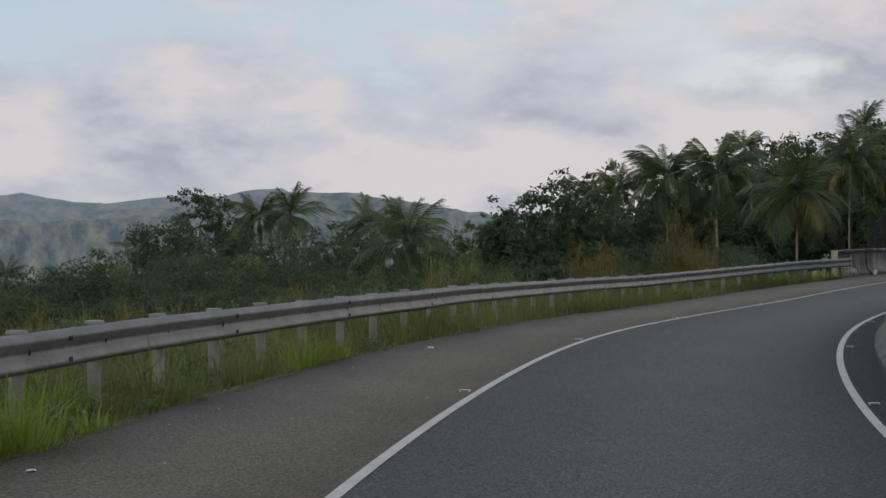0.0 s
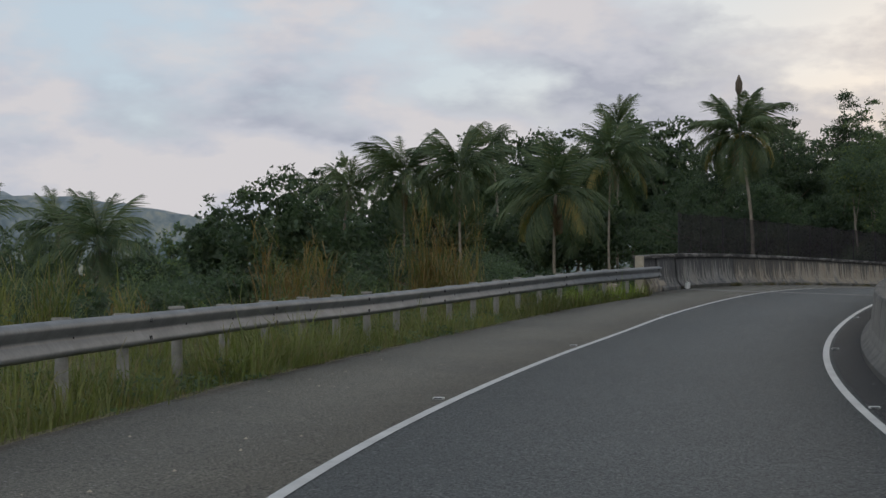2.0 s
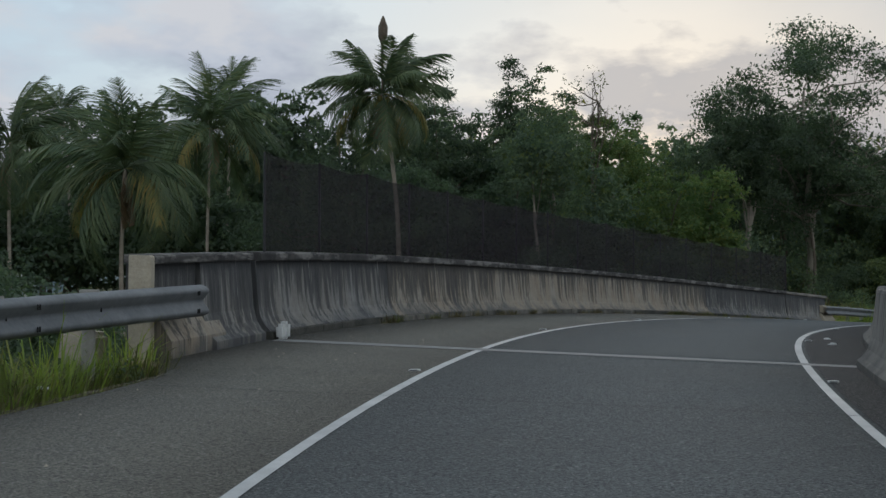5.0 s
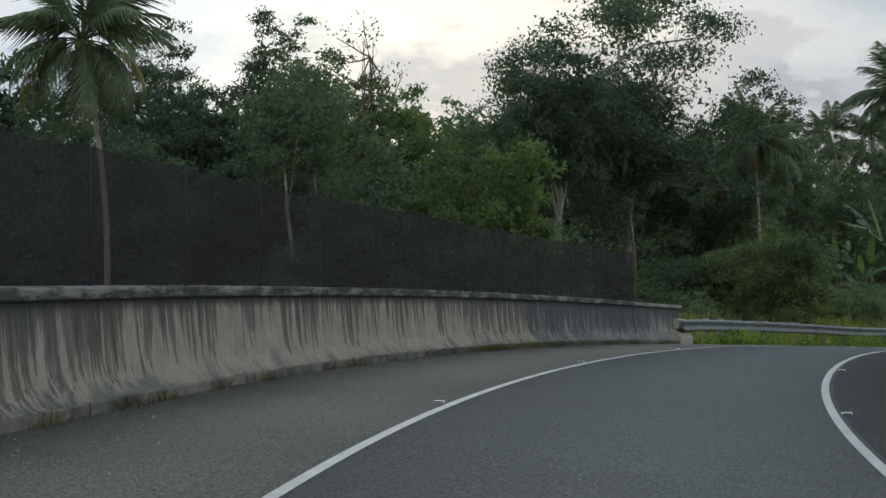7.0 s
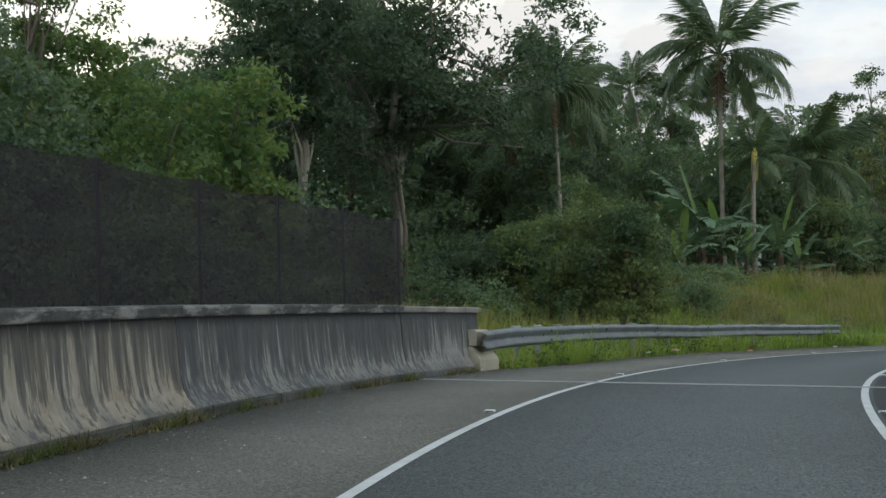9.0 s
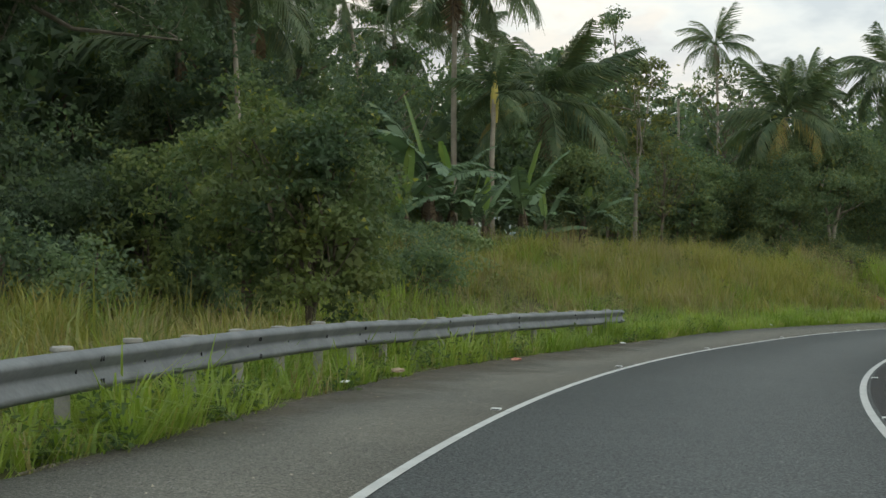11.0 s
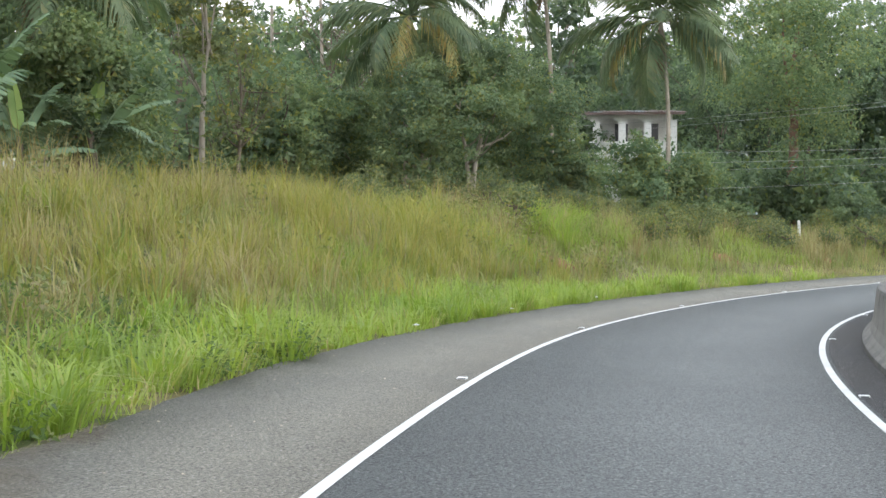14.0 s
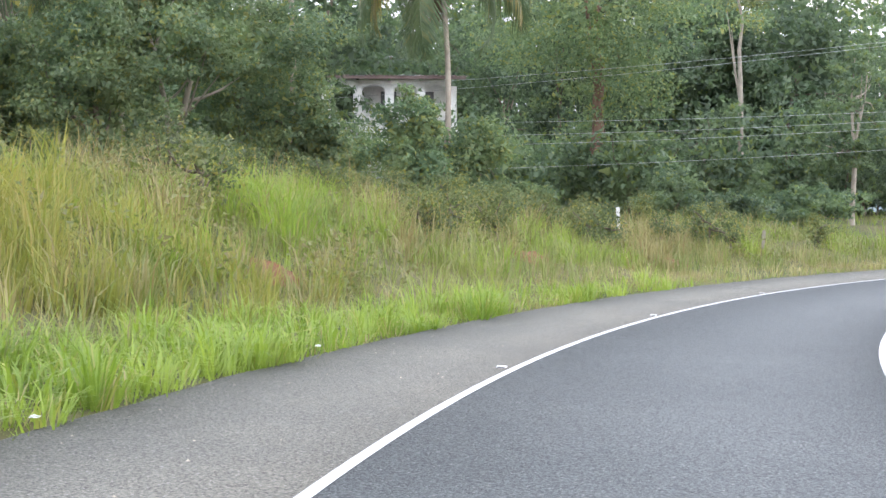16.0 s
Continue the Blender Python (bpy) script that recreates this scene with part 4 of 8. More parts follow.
def frond_mesh(seed, length, droop, material, half=42, dead=False):
    """A feather-leaved palm frond growing along +x from the origin, bending down."""
    rng = np.random.default_rng(seed)
    t = np.linspace(0, 1, 12)
    bend = t * droop + (t ** 2.2) * droop * 0.9
    dx = np.cos(bend)
    dz = -np.sin(bend)
    p = np.stack([np.cumsum(dx), 0.05 * np.sin(t * 2) * length, np.cumsum(dz)], 1) * length / 12
    p -= p[0]
    pieces = [tube(p, 0.035 * (1.05 - t) + 0.006, 5)]
    ts = np.repeat(np.linspace(0.16, 0.995, half), 2) + rng.uniform(-0.006, 0.006, 2 * half)
    side = np.tile([1.0, -1.0], half)
    base = np.stack([np.interp(ts, t, p[:, k]) for k in range(3)], 1)
    tang = np.stack([np.interp(ts, t, np.gradient(p[:, k])) for k in range(3)], 1)
    tang /= np.linalg.norm(tang, axis=1)[:, None]
    ln = length * 0.25 * np.sin(np.pi * np.clip(ts * 0.86 + 0.16, 0, 1)) ** 0.6 * rng.uniform(0.55, 1.1, len(ts))
    lat = np.array([0, 1.0, 0])[None] * side[:, None]
    fall = rng.uniform(0.75, 1.75, len(ts)) + (0.7 if dead else 0)
    way = tang * 0.62 + lat * (0.3 if dead else 0.8) + np.array([0, 0, -1.0])[None] * fall[:, None] * 0.35
    way /= np.linalg.norm(way, axis=1)[:, None]
    mid = base + way * ln[:, None] * 0.5
    end = mid + (way + np.array([0, 0, -0.75])[None] * fall[:, None]) * ln[:, None] * 0.46
    wd = (0.042 if half > 40 else 0.075) * length / 5.0
    u = tang * wd
    v = np.stack([base - u * 0.6, base + u * 0.6, mid + u, mid - u], 1).reshape(-1, 3)
    v2 = np.stack([mid - u, mid + u, end + u * 0.15, end - u * 0.15], 1).reshape(-1, 3)
    n = len(ts)
    pieces.append((v, np.arange(4 * n).reshape(n, 4)))
    if half > 40 or dead:
        pieces.append((v2, np.arange(4 * n).reshape(n, 4)))
    else:
        pieces[-1] = (np.stack([base - u * 0.6, base + u * 0.6, end + u * 0.2, end - u * 0.2], 1).reshape(-1, 3), np.arange(4 * n).reshape(n, 4))
    return array_mesh("frond", *join(pieces), material)


FRONDS = [frond_mesh(k, 5.3, dr, M_FROND, 64) for k, dr in enumerate((0.32, 0.58, 0.86, 1.2))]
FRONDS_FAR = [frond_mesh(30 + k, 5.3, dr, M_FROND, 38) for k, dr in enumerate((0.40, 0.70, 1.0, 1.35))]
FROND_YELLOW = [frond_mesh(11, 5.0, 1.05, M_FROND_YELLOW, 50), frond_mesh(12, 5.2, 0.9, M_FROND_YELLOW, 50)]
FROND_DEAD = [frond_mesh(21, 3.2, 0.5, M_FROND_DEAD, 30, True), frond_mesh(22, 3.0, 0.3, M_FROND_DEAD, 26, True)]
nut = bmesh.new()
bmesh.ops.create_icosphere(nut, subdivisions=2, radius=0.13)
for v in nut.verts:
    v.co.z *= 1.2
NUT_MESH = bpy.data.meshes.new("coconut")
nut.to_mesh(NUT_MESH)
nut.free()
NUT_MESH.materials.append(M_FROND_YELLOW)


def palm(x, y, crown_z, size=1.0, seed=1, fronds=20, lean=(0.0, 0.0), thick=0.13, yellow=0, dead=1, nuts=0, spread=1.0, label="tall coconut palm with a ringed grey trunk and feathered fronds", ground=None, spear=False, far=False, shaft=False, foot=(0.0, 0.0)):
    """A coconut palm: bent trunk, and fronds that each are a part."""
    rng = random.Random(seed)
    g = float(ground_height([(x, y)])[0]) if ground is None else ground
    ob = tagged(new("palm_tree"), label, "palm tree")
    ob.location = (x, y, g)
    h = crown_z - g
    if lean == (0.0, 0.0):
        lean = (rng.uniform(-2.6, 2.6), rng.uniform(-2.6, 2.6))
    t = np.linspace(0, 1, 14)
    p = np.stack([lean[0] * (t ** 1.6 - t) * 1.4 + 0.05 * h * 0.1 * np.sin(t * 5 + seed), lean[1] * (t ** 1.6 - t) * 1.4, -0.3 + t * (h + 0.3)], 1)
    p[:, :2] -= p[-1, :2]
    p[:, :2] += np.array(foot) * (1 - t)[:, None]
    r = thick * (1.0 - 0.35 * t)
    r[0] *= 1.5
    r[-2:] *= 1.35
    link_part("trunk", array_mesh("trunk", *tube(p, r, 9), M_PALMBARK, True), ob)
    top = Matrix.Translation((0, 0, h))
    for k in range(fronds):
        f = k / fronds
        az = k * 2.39996 + seed + rng.uniform(-0.9, 0.9)
        el = (1.42 - 1.95 * f ** 1.1) * spread + rng.uniform(-0.28, 0.28)
        me = (FRONDS_FAR if far else FRONDS)[min(3, int(f * 2.0 + rng.uniform(0, 1.4)))]
        sc = size * (0.82 + 0.18 * math.sin(min(1, f * 1.6) * 1.57)) * rng.uniform(0.82, 1.08)
        m = top @ Matrix.Rotation(az, 4, "Z") @ Matrix.Rotation(-el, 4, "Y") @ Matrix.Rotation(rng.uniform(-0.4, 0.4), 4, "X") @ Matrix.Scale(sc, 4)
        link_part("frond", me, ob, m)
    for k in range(yellow):
        m = top @ Matrix.Rotation(k * 2.6 + seed, 4, "Z") @ Matrix.Rotation(rng.uniform(-0.1, 0.25), 4, "Y") @ Matrix.Scale(size * 0.9, 4)
        link_part("frond", FROND_YELLOW[k % 2], ob, m, "yellowing drooping frond")
    for k in range(dead):
        m = top @ Matrix.Translation((0, 0, -0.2)) @ Matrix.Rotation(k * 2.0 + seed * 1.7, 4, "Z") @ Matrix.Rotation(rng.uniform(1.0, 1.3), 4, "Y") @ Matrix.Scale(size * 0.8, 4)
        link_part("frond", FROND_DEAD[k % 2], ob, m, "dead brown hanging frond")
    for k in range(nuts):
        link_part("coconut", NUT_MESH, ob, top @ Matrix.Translation((0.26 * math.cos(k * 1.3), 0.26 * math.sin(k * 1.3), -0.25 - 0.12 * (k % 3))), "green coconut")
    if shaft:
        v, q = tube([(0, 0, -1.25), (0, 0, -0.6), (0.02, 0, 0.0), (0.04, 0, 0.9)], [thick * 0.95, thick * 1.35, thick * 1.15, 0.05], 9)
        link_part("crownshaft", array_mesh("crownshaft", v, q, M_SHAFT, True), ob, top, "smooth yellow crownshaft")
    if spear:
        v, q = tube([(0, 0, 0), (0, 0, 2.6), (0.02, 0, 3.1), (0.03, 0, 3.6), (0.03, 0, 4.2)], [0.06, 0.07, 0.27, 0.28, 0.05], 8)
        link_part("spear_leaf", array_mesh("spear_leaf", v * size, q, M_BARK, True), ob, top, "dark unopened spear leaf")
    return ob


def banana_leaf_mesh(seed, length, material, torn, droop=1.0):
    """A broad leaf folded along its midrib, with tears that part the blade into strips."""
    rng = np.random.default_rng(seed)
    n = 30
    t = np.linspace(0, 1, n)
    bend = 0.02 + droop * t ** 1.8
    p = np.stack([np.cumsum(np.cos(bend)), np.zeros(n), np.cumsum(-np.sin(bend))], 1) * length / n
    p -= p[0]
    wide = 0.105 * length * np.sin(np.pi * np.clip(t * 0.90 + 0.06, 0, 1)) ** 0.5
    wide[t < 0.15] = 0.02
    pieces = [tube(p, 0.030 * (1.1 - t) + 0.004, 5)]
    v, q = [], []
    for sd in (1, -1):
        fold, slant, last = 0.25, 0.10, None
        for i in range(n):
            tear = last is None or rng.random() < torn * 0.75
            if tear and last is not None:
                # close the strip before the tear a little short, and let the next one hang at its own angle
                v[last + 1] = v[last + 1] - np.array([0.012 * length, 0, 0])
            edge = p[i] + np.array([slant * wide[i], sd * wide[i], -fold * wide[i]])
            if tear:
                fold, slant = 0.15 + rng.uniform(0, 0.9) * torn, rng.uniform(0.05, 0.2)
            k = len(v)
            v += [p[i], edge]
            if last is not None and not tear:
                q.append([last, k, k + 1, last + 1])
            elif last is not None:
                v += [p[i - 1], p[i - 1] + np.array([(slant + 0.12) * wide[i - 1], sd * wide[i - 1], -fold * wide[i - 1]])]
                q.append([k + 2, k, k + 1, k + 3])
            last = k
    pieces.append((np.array(v), np.array(q)))
    return array_mesh("leaf", *join(pieces), material)


BANANA_LEAVES = [banana_leaf_mesh(k, 2.5, M_BANANA, tn, dr) for k, (tn, dr) in enumerate(((0.55, 0.60), (0.8, 0.95), (1.0, 1.4)))]
BANANA_YOUNG = banana_leaf_mesh(5, 2.4, M_BANANA_YOUNG, 0.05, 0.15)
BANANA_DEAD = banana_leaf_mesh(9, 1.7, M_BANANA_DEAD, 0.9, 0.7)


def banana(x, y, height, seed, leaves=8, up=0.0):
    rng = random.Random(seed)
    g = float(ground_height([(x, y)])[0])
    ob = tagged(new("banana_plant"), "banana plant with broad torn green leaves and dry hanging ones", "banana plant", "banana plants on the bank")
    ob.location = (x, y, g)
    v, q = tube([(0, 0, -0.1), (0.02, 0, height * 0.3), (0, 0.03, height * 0.6)], [0.13, 0.11, 0.07], 9)
    link_part("stem", array_mesh("stem", v, q, M_BARK, True), ob)
    for k in range(leaves):
        el = min(1.5, rng.uniform(0.15, 1.25) + up)
        sc = height / 3.5 * rng.uniform(0.8, 1.2)
        link_part("leaf", BANANA_LEAVES[k % 3], ob, Matrix.Translation((0, 0, height * (0.40 + 0.22 * (k % 5) / 4))) @ Matrix.Rotation(k * 2.4 + seed + rng.uniform(-0.4, 0.4), 4, "Z") @ Matrix.Rotation(-el, 4, "Y") @ Matrix.Rotation(rng.uniform(-0.4, 0.4), 4, "X") @ Matrix.Scale(sc, 4))
    link_part("leaf", BANANA_YOUNG, ob, Matrix.Translation((0, 0, height * 0.58)) @ Matrix.Rotation(seed * 1.1, 4, "Z") @ Matrix.Rotation(-1.35, 4, "Y") @ Matrix.Rotation(rng.uniform(-0.6, 0.6), 4, "X") @ Matrix.Scale(height / 3.9, 4), "upright bright new leaf")
    for k in range(4):
        link_part("leaf", BANANA_DEAD, ob, Matrix.Translation((0, 0, height * 0.50)) @ Matrix.Rotation(k * 1.7 + seed * 2, 4, "Z") @ Matrix.Rotation(1.15, 4, "Y") @ Matrix.Scale(height / 5.0, 4), "dry brown hanging leaf")
    return ob


def blades(rng, xy, z, height, width, lean=0.35, heading=None):
    """Grass blades as tapered strips, bent over by lean."""
    n = len(xy)
    az = rng.uniform(0, 2 * np.pi, n) if heading is None else heading + rng.normal(0, 0.6, n)
    face = np.stack([np.cos(az), np.sin(az), np.zeros(n)], 1)
    side = np.stack([-face[:, 1], face[:, 0], np.zeros(n)], 1)
    ln = (height * rng.uniform(0.55, 1.2, n))[:, None]
    k = (lean * rng.uniform(0.3, 1.7, n))[:, None]
    w2 = (width * rng.uniform(0.7, 1.3, n))[:, None] * 0.5
    base = np.column_stack([xy, z])
    m = base + np.array([0, 0, 1.0]) * ln * 0.55 + face * ln * k * 0.30
    e = base + np.array([0, 0, 1.0]) * ln * (1 - 0.35 * k) + face * ln * k
    if np.mean(height) < 0.33:
        return np.stack([base - side * w2, base + side * w2, e], 1).reshape(-1, 3), np.arange(3 * n).reshape(n, 3)
    v = np.stack([base - side * w2, base + side * w2, m + side * w2 * 0.8, m - side * w2 * 0.8, e], 1).reshape(-1, 3)
    i = np.arange(n)[:, None] * 5
    q = np.concatenate([i + np.array([0, 1, 2]), i + np.array([0, 2, 3]), i + np.array([3, 2, 4])])
    return v, q


def patchy(x, y, scale, phase):
    return np.array([noise.noise((a * scale, b * scale, phase)) for a, b in zip(x, y)])


def sow(name, label, material, seed, count, sa, sb, la, lb, height, width, lean=0.35, keep=None, tufts=0, spread=0.13):
    """Grass between two stations and offsets, in tufts or even, as one stuff object."""
    rng = np.random.default_rng(seed)
    heading, scale = None, rng.uniform(0.8, 1.2, count)
    if tufts:
        cs, cl = rng.uniform(sa, sb, tufts), rng.uniform(la, lb, tufts)
        centre = at_road(cs, cl)
        if keep is not None:
            m = keep(cs, cl, centre, rng)
            cs, cl, centre = cs[m], cl[m], centre[m]
        k = rng.integers(0, len(cs), count)
        off = rng.normal(0, spread, (count, 2))
        xy = centre[k, :2] + off
        heading = np.arctan2(off[:, 1], off[:, 0])
        tall = rng.uniform(0.48, 1.28, len(cs)) * (1 + 0.55 * patchy(centre[:, 0], centre[:, 1], 0.40, seed * 1.3) + 0.35 * patchy(centre[:, 0], centre[:, 1], 1.1, seed * 0.7))
        scale = tall[k] * rng.uniform(0.75, 1.1, count)
        s, l, z = road_coords(xy)
        m = verge_keep(s, l, xy, rng)
        xy, heading, scale = xy[m], heading[m], scale[m]
    else:
        s, l = rng.uniform(sa, sb, count), rng.uniform(la, lb, count)
        p = at_road(s, l)
        m = keep(s, l, p, rng) if keep is not None else np.ones(count, bool)
        xy, scale = p[m, :2], scale[m]
    z = ground_height(xy) - 0.03
    v, q = blades(rng, xy, z, height * scale, width, lean, heading)
    return tagged(new(name, array_mesh(name, v, q, material)), label, "grass", kind="stuff")


def herbs(label, material, seed, count, sa, sb, la, lb, low, high, leaf, keep):
    """Broad-leaved weeds: small leaves at all heights in loose patches."""
    rng = np.random.default_rng(seed)
    tufts = count // 24
    s, l = rng.uniform(sa, sb, tufts), rng.uniform(la, lb, tufts)
    p = at_road(s, l)
    p = p[keep(s, l, p, rng)]
    k = rng.integers(0, len(p), count)
    tall = (low + (high - low) * rng.uniform(0, 1, len(p)) ** 1.5)[k]
    xy = p[k, :2] + rng.normal(0, 0.10, (count, 2)) * (0.6 + tall)[:, None]
    pos = np.column_stack([xy, ground_height(xy) + tall * rng.uniform(0.1, 1.0, count)])
    out = rng.normal(0, 0.5, (count, 3)) + np.array([0, 0, 0.9])
    return tagged(new("weeds", array_mesh("weeds", *leaf_quads(rng, pos, out, leaf, leaf * 0.6, 0.2, True), material)), label, "weeds", kind="stuff")


CLAY = ((150.5, -5.6), (163.5, -6.0), (171.0, -5.6))


def off_clay(s, l):
    m = np.ones(len(s), bool)
    for a, b in CLAY:
        m &= ((s - a) / 0.8) ** 2 + ((l - b) / 0.5) ** 2 > 1
    return m


def verge_keep(s, l, p, rng):
    edge = verge_edge(s) + 0.03 + 0.10 * np.sin(s * 1.7) * np.sin(s * 0.61)
    return l < edge


def fringe_keep(s, l, p, rng):
    """A green fringe that narrows and breaks up further along the bank."""
    far = np.clip((s - 138.0) / 26.0, 0, 1)
    return verge_keep(s, l, p, rng) & (l > -4.7 + 1.5 * far) & (rng.uniform(0, 1, len(s)) > 0.55 * far + 0.5 * np.maximum(patchy(p[:, 0], p[:, 1], 0.5, 3.3), 0))


def patch_keep(phase, level, scale=0.25):
    def f(s, l, p, rng):
        return verge_keep(s, l, p, rng) & (patchy(p[:, 0], p[:, 1], scale, phase) + rng.normal(0, 0.12, len(s)) > level)
    return f


# verge before the bridge
sow("grass", "short dark verge grass below the guardrail", M_GRASS["verge"], 1, 22000, -3, 54.5, -4.4, -2.0, 0.16, 0.012, 0.7, verge_keep)
sow("grass", "short olive verge grass below the guardrail", M_GRASS["olive"], 2, 9000, -3, 54.5, -4.6, -2.0, 0.20, 0.009, 0.6, patch_keep(2.7, -0.05, 0.35), 900, 0.16)
sow("grass", "pale yellow-green tips in the verge grass", M_GRASS["yellow"], 20, 7000, -3, 54.5, -4.2, -2.3, 0.24, 0.008, 0.7, patch_keep(7.1, -0.05, 0.5), 420, 0.14)
sow("grass", "weathered straw among the verge grass", M_GRASS["straw"], 14, 15000, -3, 54.5, -4.6, -2.0, 0.25, 0.008, 0.7, patch_keep(1.0, -0.12, 0.4), 800, 0.15)
sow("grass", "long leaning green grass tufts round the posts", M_GRASS["olive"], 3, 8500, -3, 54.5, -3.7, -2.5, 0.56, 0.015, 0.75, patch_keep(2.2, -0.05, 0.22), 260)
sow("grass", "ragged dark weeds round the guardrail posts", M_GRASS["verge"], 16, 13000, -3, 54.5, -4.2, -2.4, 0.42, 0.012, 0.6, patch_keep(6.2, -0.2, 0.3), 900, 0.16)
sow("grass", "lush long grass at the near end of the guardrail", M_GRASS["green"], 13, 4500, -3, 17, -3.7, -2.4, 0.55, 0.015, 0.75, patch_keep(4.4, 0.0, 0.3), 130)
sow("grass", "rank dark weeds behind the guardrail", M_GRASS["verge"], 4, 15000, -8, 54, -13, -3.8, 0.70, 0.018, 0.5, None, 1300, 0.22)
sow("grass", "dry weeds on the embankment", M_GRASS["straw"], 5, 3500, -8, 54, -14, -4.4, 0.85, 0.014, 0.45, patch_keep(4.0, 0.12), 220, 0.2)
herbs("leafy dark weeds among the verge grass", M_LEAF["mid"], 51, 14000, -2, 54.5, -3.9, -2.35, 0.06, 0.34, 0.055, patch_keep(3.3, 0.0, 0.35))
herbs("leafy dark weeds behind the guardrail", M_LEAF["mid"], 52, 9000, -2, 54, -9, -3.6, 0.2, 0.8, 0.085, patch_keep(5.1, 0.0, 0.3))
sow("grass", "pale-tipped olive grass before the parapet end", M_GRASS["olive"], 17, 3600, 40, 54.2, -3.6, -2.3, 0.36, 0.011, 0.8, patch_keep(9.4, -0.15, 0.4), 160)
sow("grass", "rank dark green grass before the parapet end", M_GRASS["verge"], 21, 4200, 45, 54.4, -3.6, -2.4, 0.46, 0.013, 0.85, patch_keep(3.9, -0.2, 0.4), 170)
sow("grass", "lush long grass at the parapet end", M_GRASS["green"], 19, 1500, 48.5, 54.4, -3.5, -2.4, 0.52, 0.015, 0.8, verge_keep, 34)
# bank beyond the bridge
herbs("leafy green weeds along the guardrail", M_LEAF["bright"], 53, 14000, 94, 128, -5.5, -2.05, 0.1, 0.45, 0.065, patch_keep(7.7, -0.05, 0.3))
herbs("leafy weeds in the tall grass of the bank", M_GRASS["olive"], 54, 21000, 112, 186, -15, -4.2, 0.3, 1.15, 0.105, patch_keep(8.8, 0.02, 0.2))
sow("grass", "bright green roadside grass along the asphalt", M_GRASS["green"], 6, 20000, 94, 182, -4.3, -1.95, 0.30, 0.012, 0.6, fringe_keep)
sow("grass", "long bright green grass tufts along the asphalt", M_GRASS["green"], 7, 28000, 94, 165, -4.6, -2.1, 0.58, 0.022, 0.85, fringe_keep, 1000, 0.13)
sow("grass", "straw lying among the roadside grass", M_GRASS["dry"], 15, 4500, 94, 185, -4.8, -2.0, 0.42, 0.012, 0.9, verge_keep, 500)
sow("grass", "tall olive grass covering the bank", M_GRASS["olive"], 8, 31000, 94, 190, -15, -3.6, 0.80, 0.026, 0.5, lambda s, l, p, rng: off_clay(s, l), 2300, 0.19)
sow("grass", "tall dry straw-coloured grass on the bank", M_GRASS["dry"], 9, 20000, 120, 182, -15, -4.8, 0.90, 0.024, 0.42, lambda s, l, p, rng: off_clay(s, l) & (patchy(p[:, 0], p[:, 1], 0.15, 9.0) + rng.normal(0, 0.12, len(s)) > -0.05), 1100, 0.17)
sow("grass", "tall yellow-green grass on the bank", M_GRASS["yellow"], 10, 18000, 97, 150, -12.5, -4.0, 0.80, 0.024, 0.5, patch_keep(15.0, -0.02, 0.16), 900, 0.17)
sow("grass", "tall straw stems with pale seed heads on the bank", M_GRASS["dry"], 18, 9000, 117, 175, -15, -6.0, 1.15, 0.013, 0.35, lambda s, l, p, rng: off_clay(s, l) & (patchy(p[:, 0], p[:, 1], 0.12, 33.0) > -0.08), 900, 0.25)
sow("grass", "rank green weeds on the bank", M_GRASS["green"], 11, 15000, 97, 190, -15, -5.0, 0.85, 0.022, 0.6, patch_keep(21.0, 0.02, 0.22), 800, 0.25)
sow("grass", "tall golden grass standing on the bank", M_GRASS["yellow"], 22, 12000, 128, 152, -13, -4.9, 1.05, 0.024, 0.45, patch_keep(5.5, -0.14, 0.2), 620, 0.16)
sow("grass", "tall dry grass behind the second guardrail", M_GRASS["dry"], 25, 2600, 97, 107, -6.2, -3.9, 0.80, 0.016, 0.5, verge_keep, 120, 0.16)
sow("grass", "low withered grass below the clay cut", M_GRASS["dry"], 23, 9000, 143, 182, -5.9, -2.7, 0.40, 0.012, 0.7, patch_keep(12.0, -0.2, 0.3), 700, 0.16)
sow("grass", "tall fresh green tussocks on the bank", M_GRASS["green"], 24, 5000, 152, 168, -10, -5.6, 1.05, 0.018, 0.6, patch_keep(17.0, -0.02, 0.3), 170, 0.2)
sow("grass", "rank green undergrowth at the forest edge", M_GRASS["green"], 12, 6000, 96, 215, -26, -12, 0.8, 0.024, 0.5, None, 900, 0.3)


def cane(x, y, height, radius, stems, seed, label, tone="cane"):
    """A clump of tall cane grass: stalks of many lengths in loose tufts, with long arching leaves."""
    rng = np.random.default_rng(seed)
    n = int(stems * 1.0)
    tufts = max(4, n // 12)
    heart = rng.normal(0, radius * 0.55, (tufts, 2))
    tall = rng.uniform(0.35, 1.0, tufts)
    k = rng.integers(0, tufts, n)
    xy = np.array([[x, y]]) + heart[k] + rng.normal(0, 0.12, (n, 2))
    z = ground_height(xy) - 0.05
    hh = height * tall[k] * rng.uniform(0.75, 1.05, n)
    ob = tagged(new("cane_clump"), label, "cane grass")
    stalk = blades(rng, xy, z, hh, 0.012, 0.30)
    m = 4 * n
    k = rng.integers(0, n, m)
    up2 = rng.uniform(0.15, 0.85, m)
    leaf = blades(rng, xy[k] + rng.normal(0, 0.05, (m, 2)), z[k] + hh[k] * up2 * 0.9, 0.62, 0.015, 1.0)
    link_part("stem_tuft", array_mesh("stem_tuft", *stalk, M_GRASS["straw" if tone == "dry" else tone]), ob)
    link_part("foliage", array_mesh("foliage", *leaf, M_GRASS["olive" if tone == "yellow" else tone]), ob)
    return ob


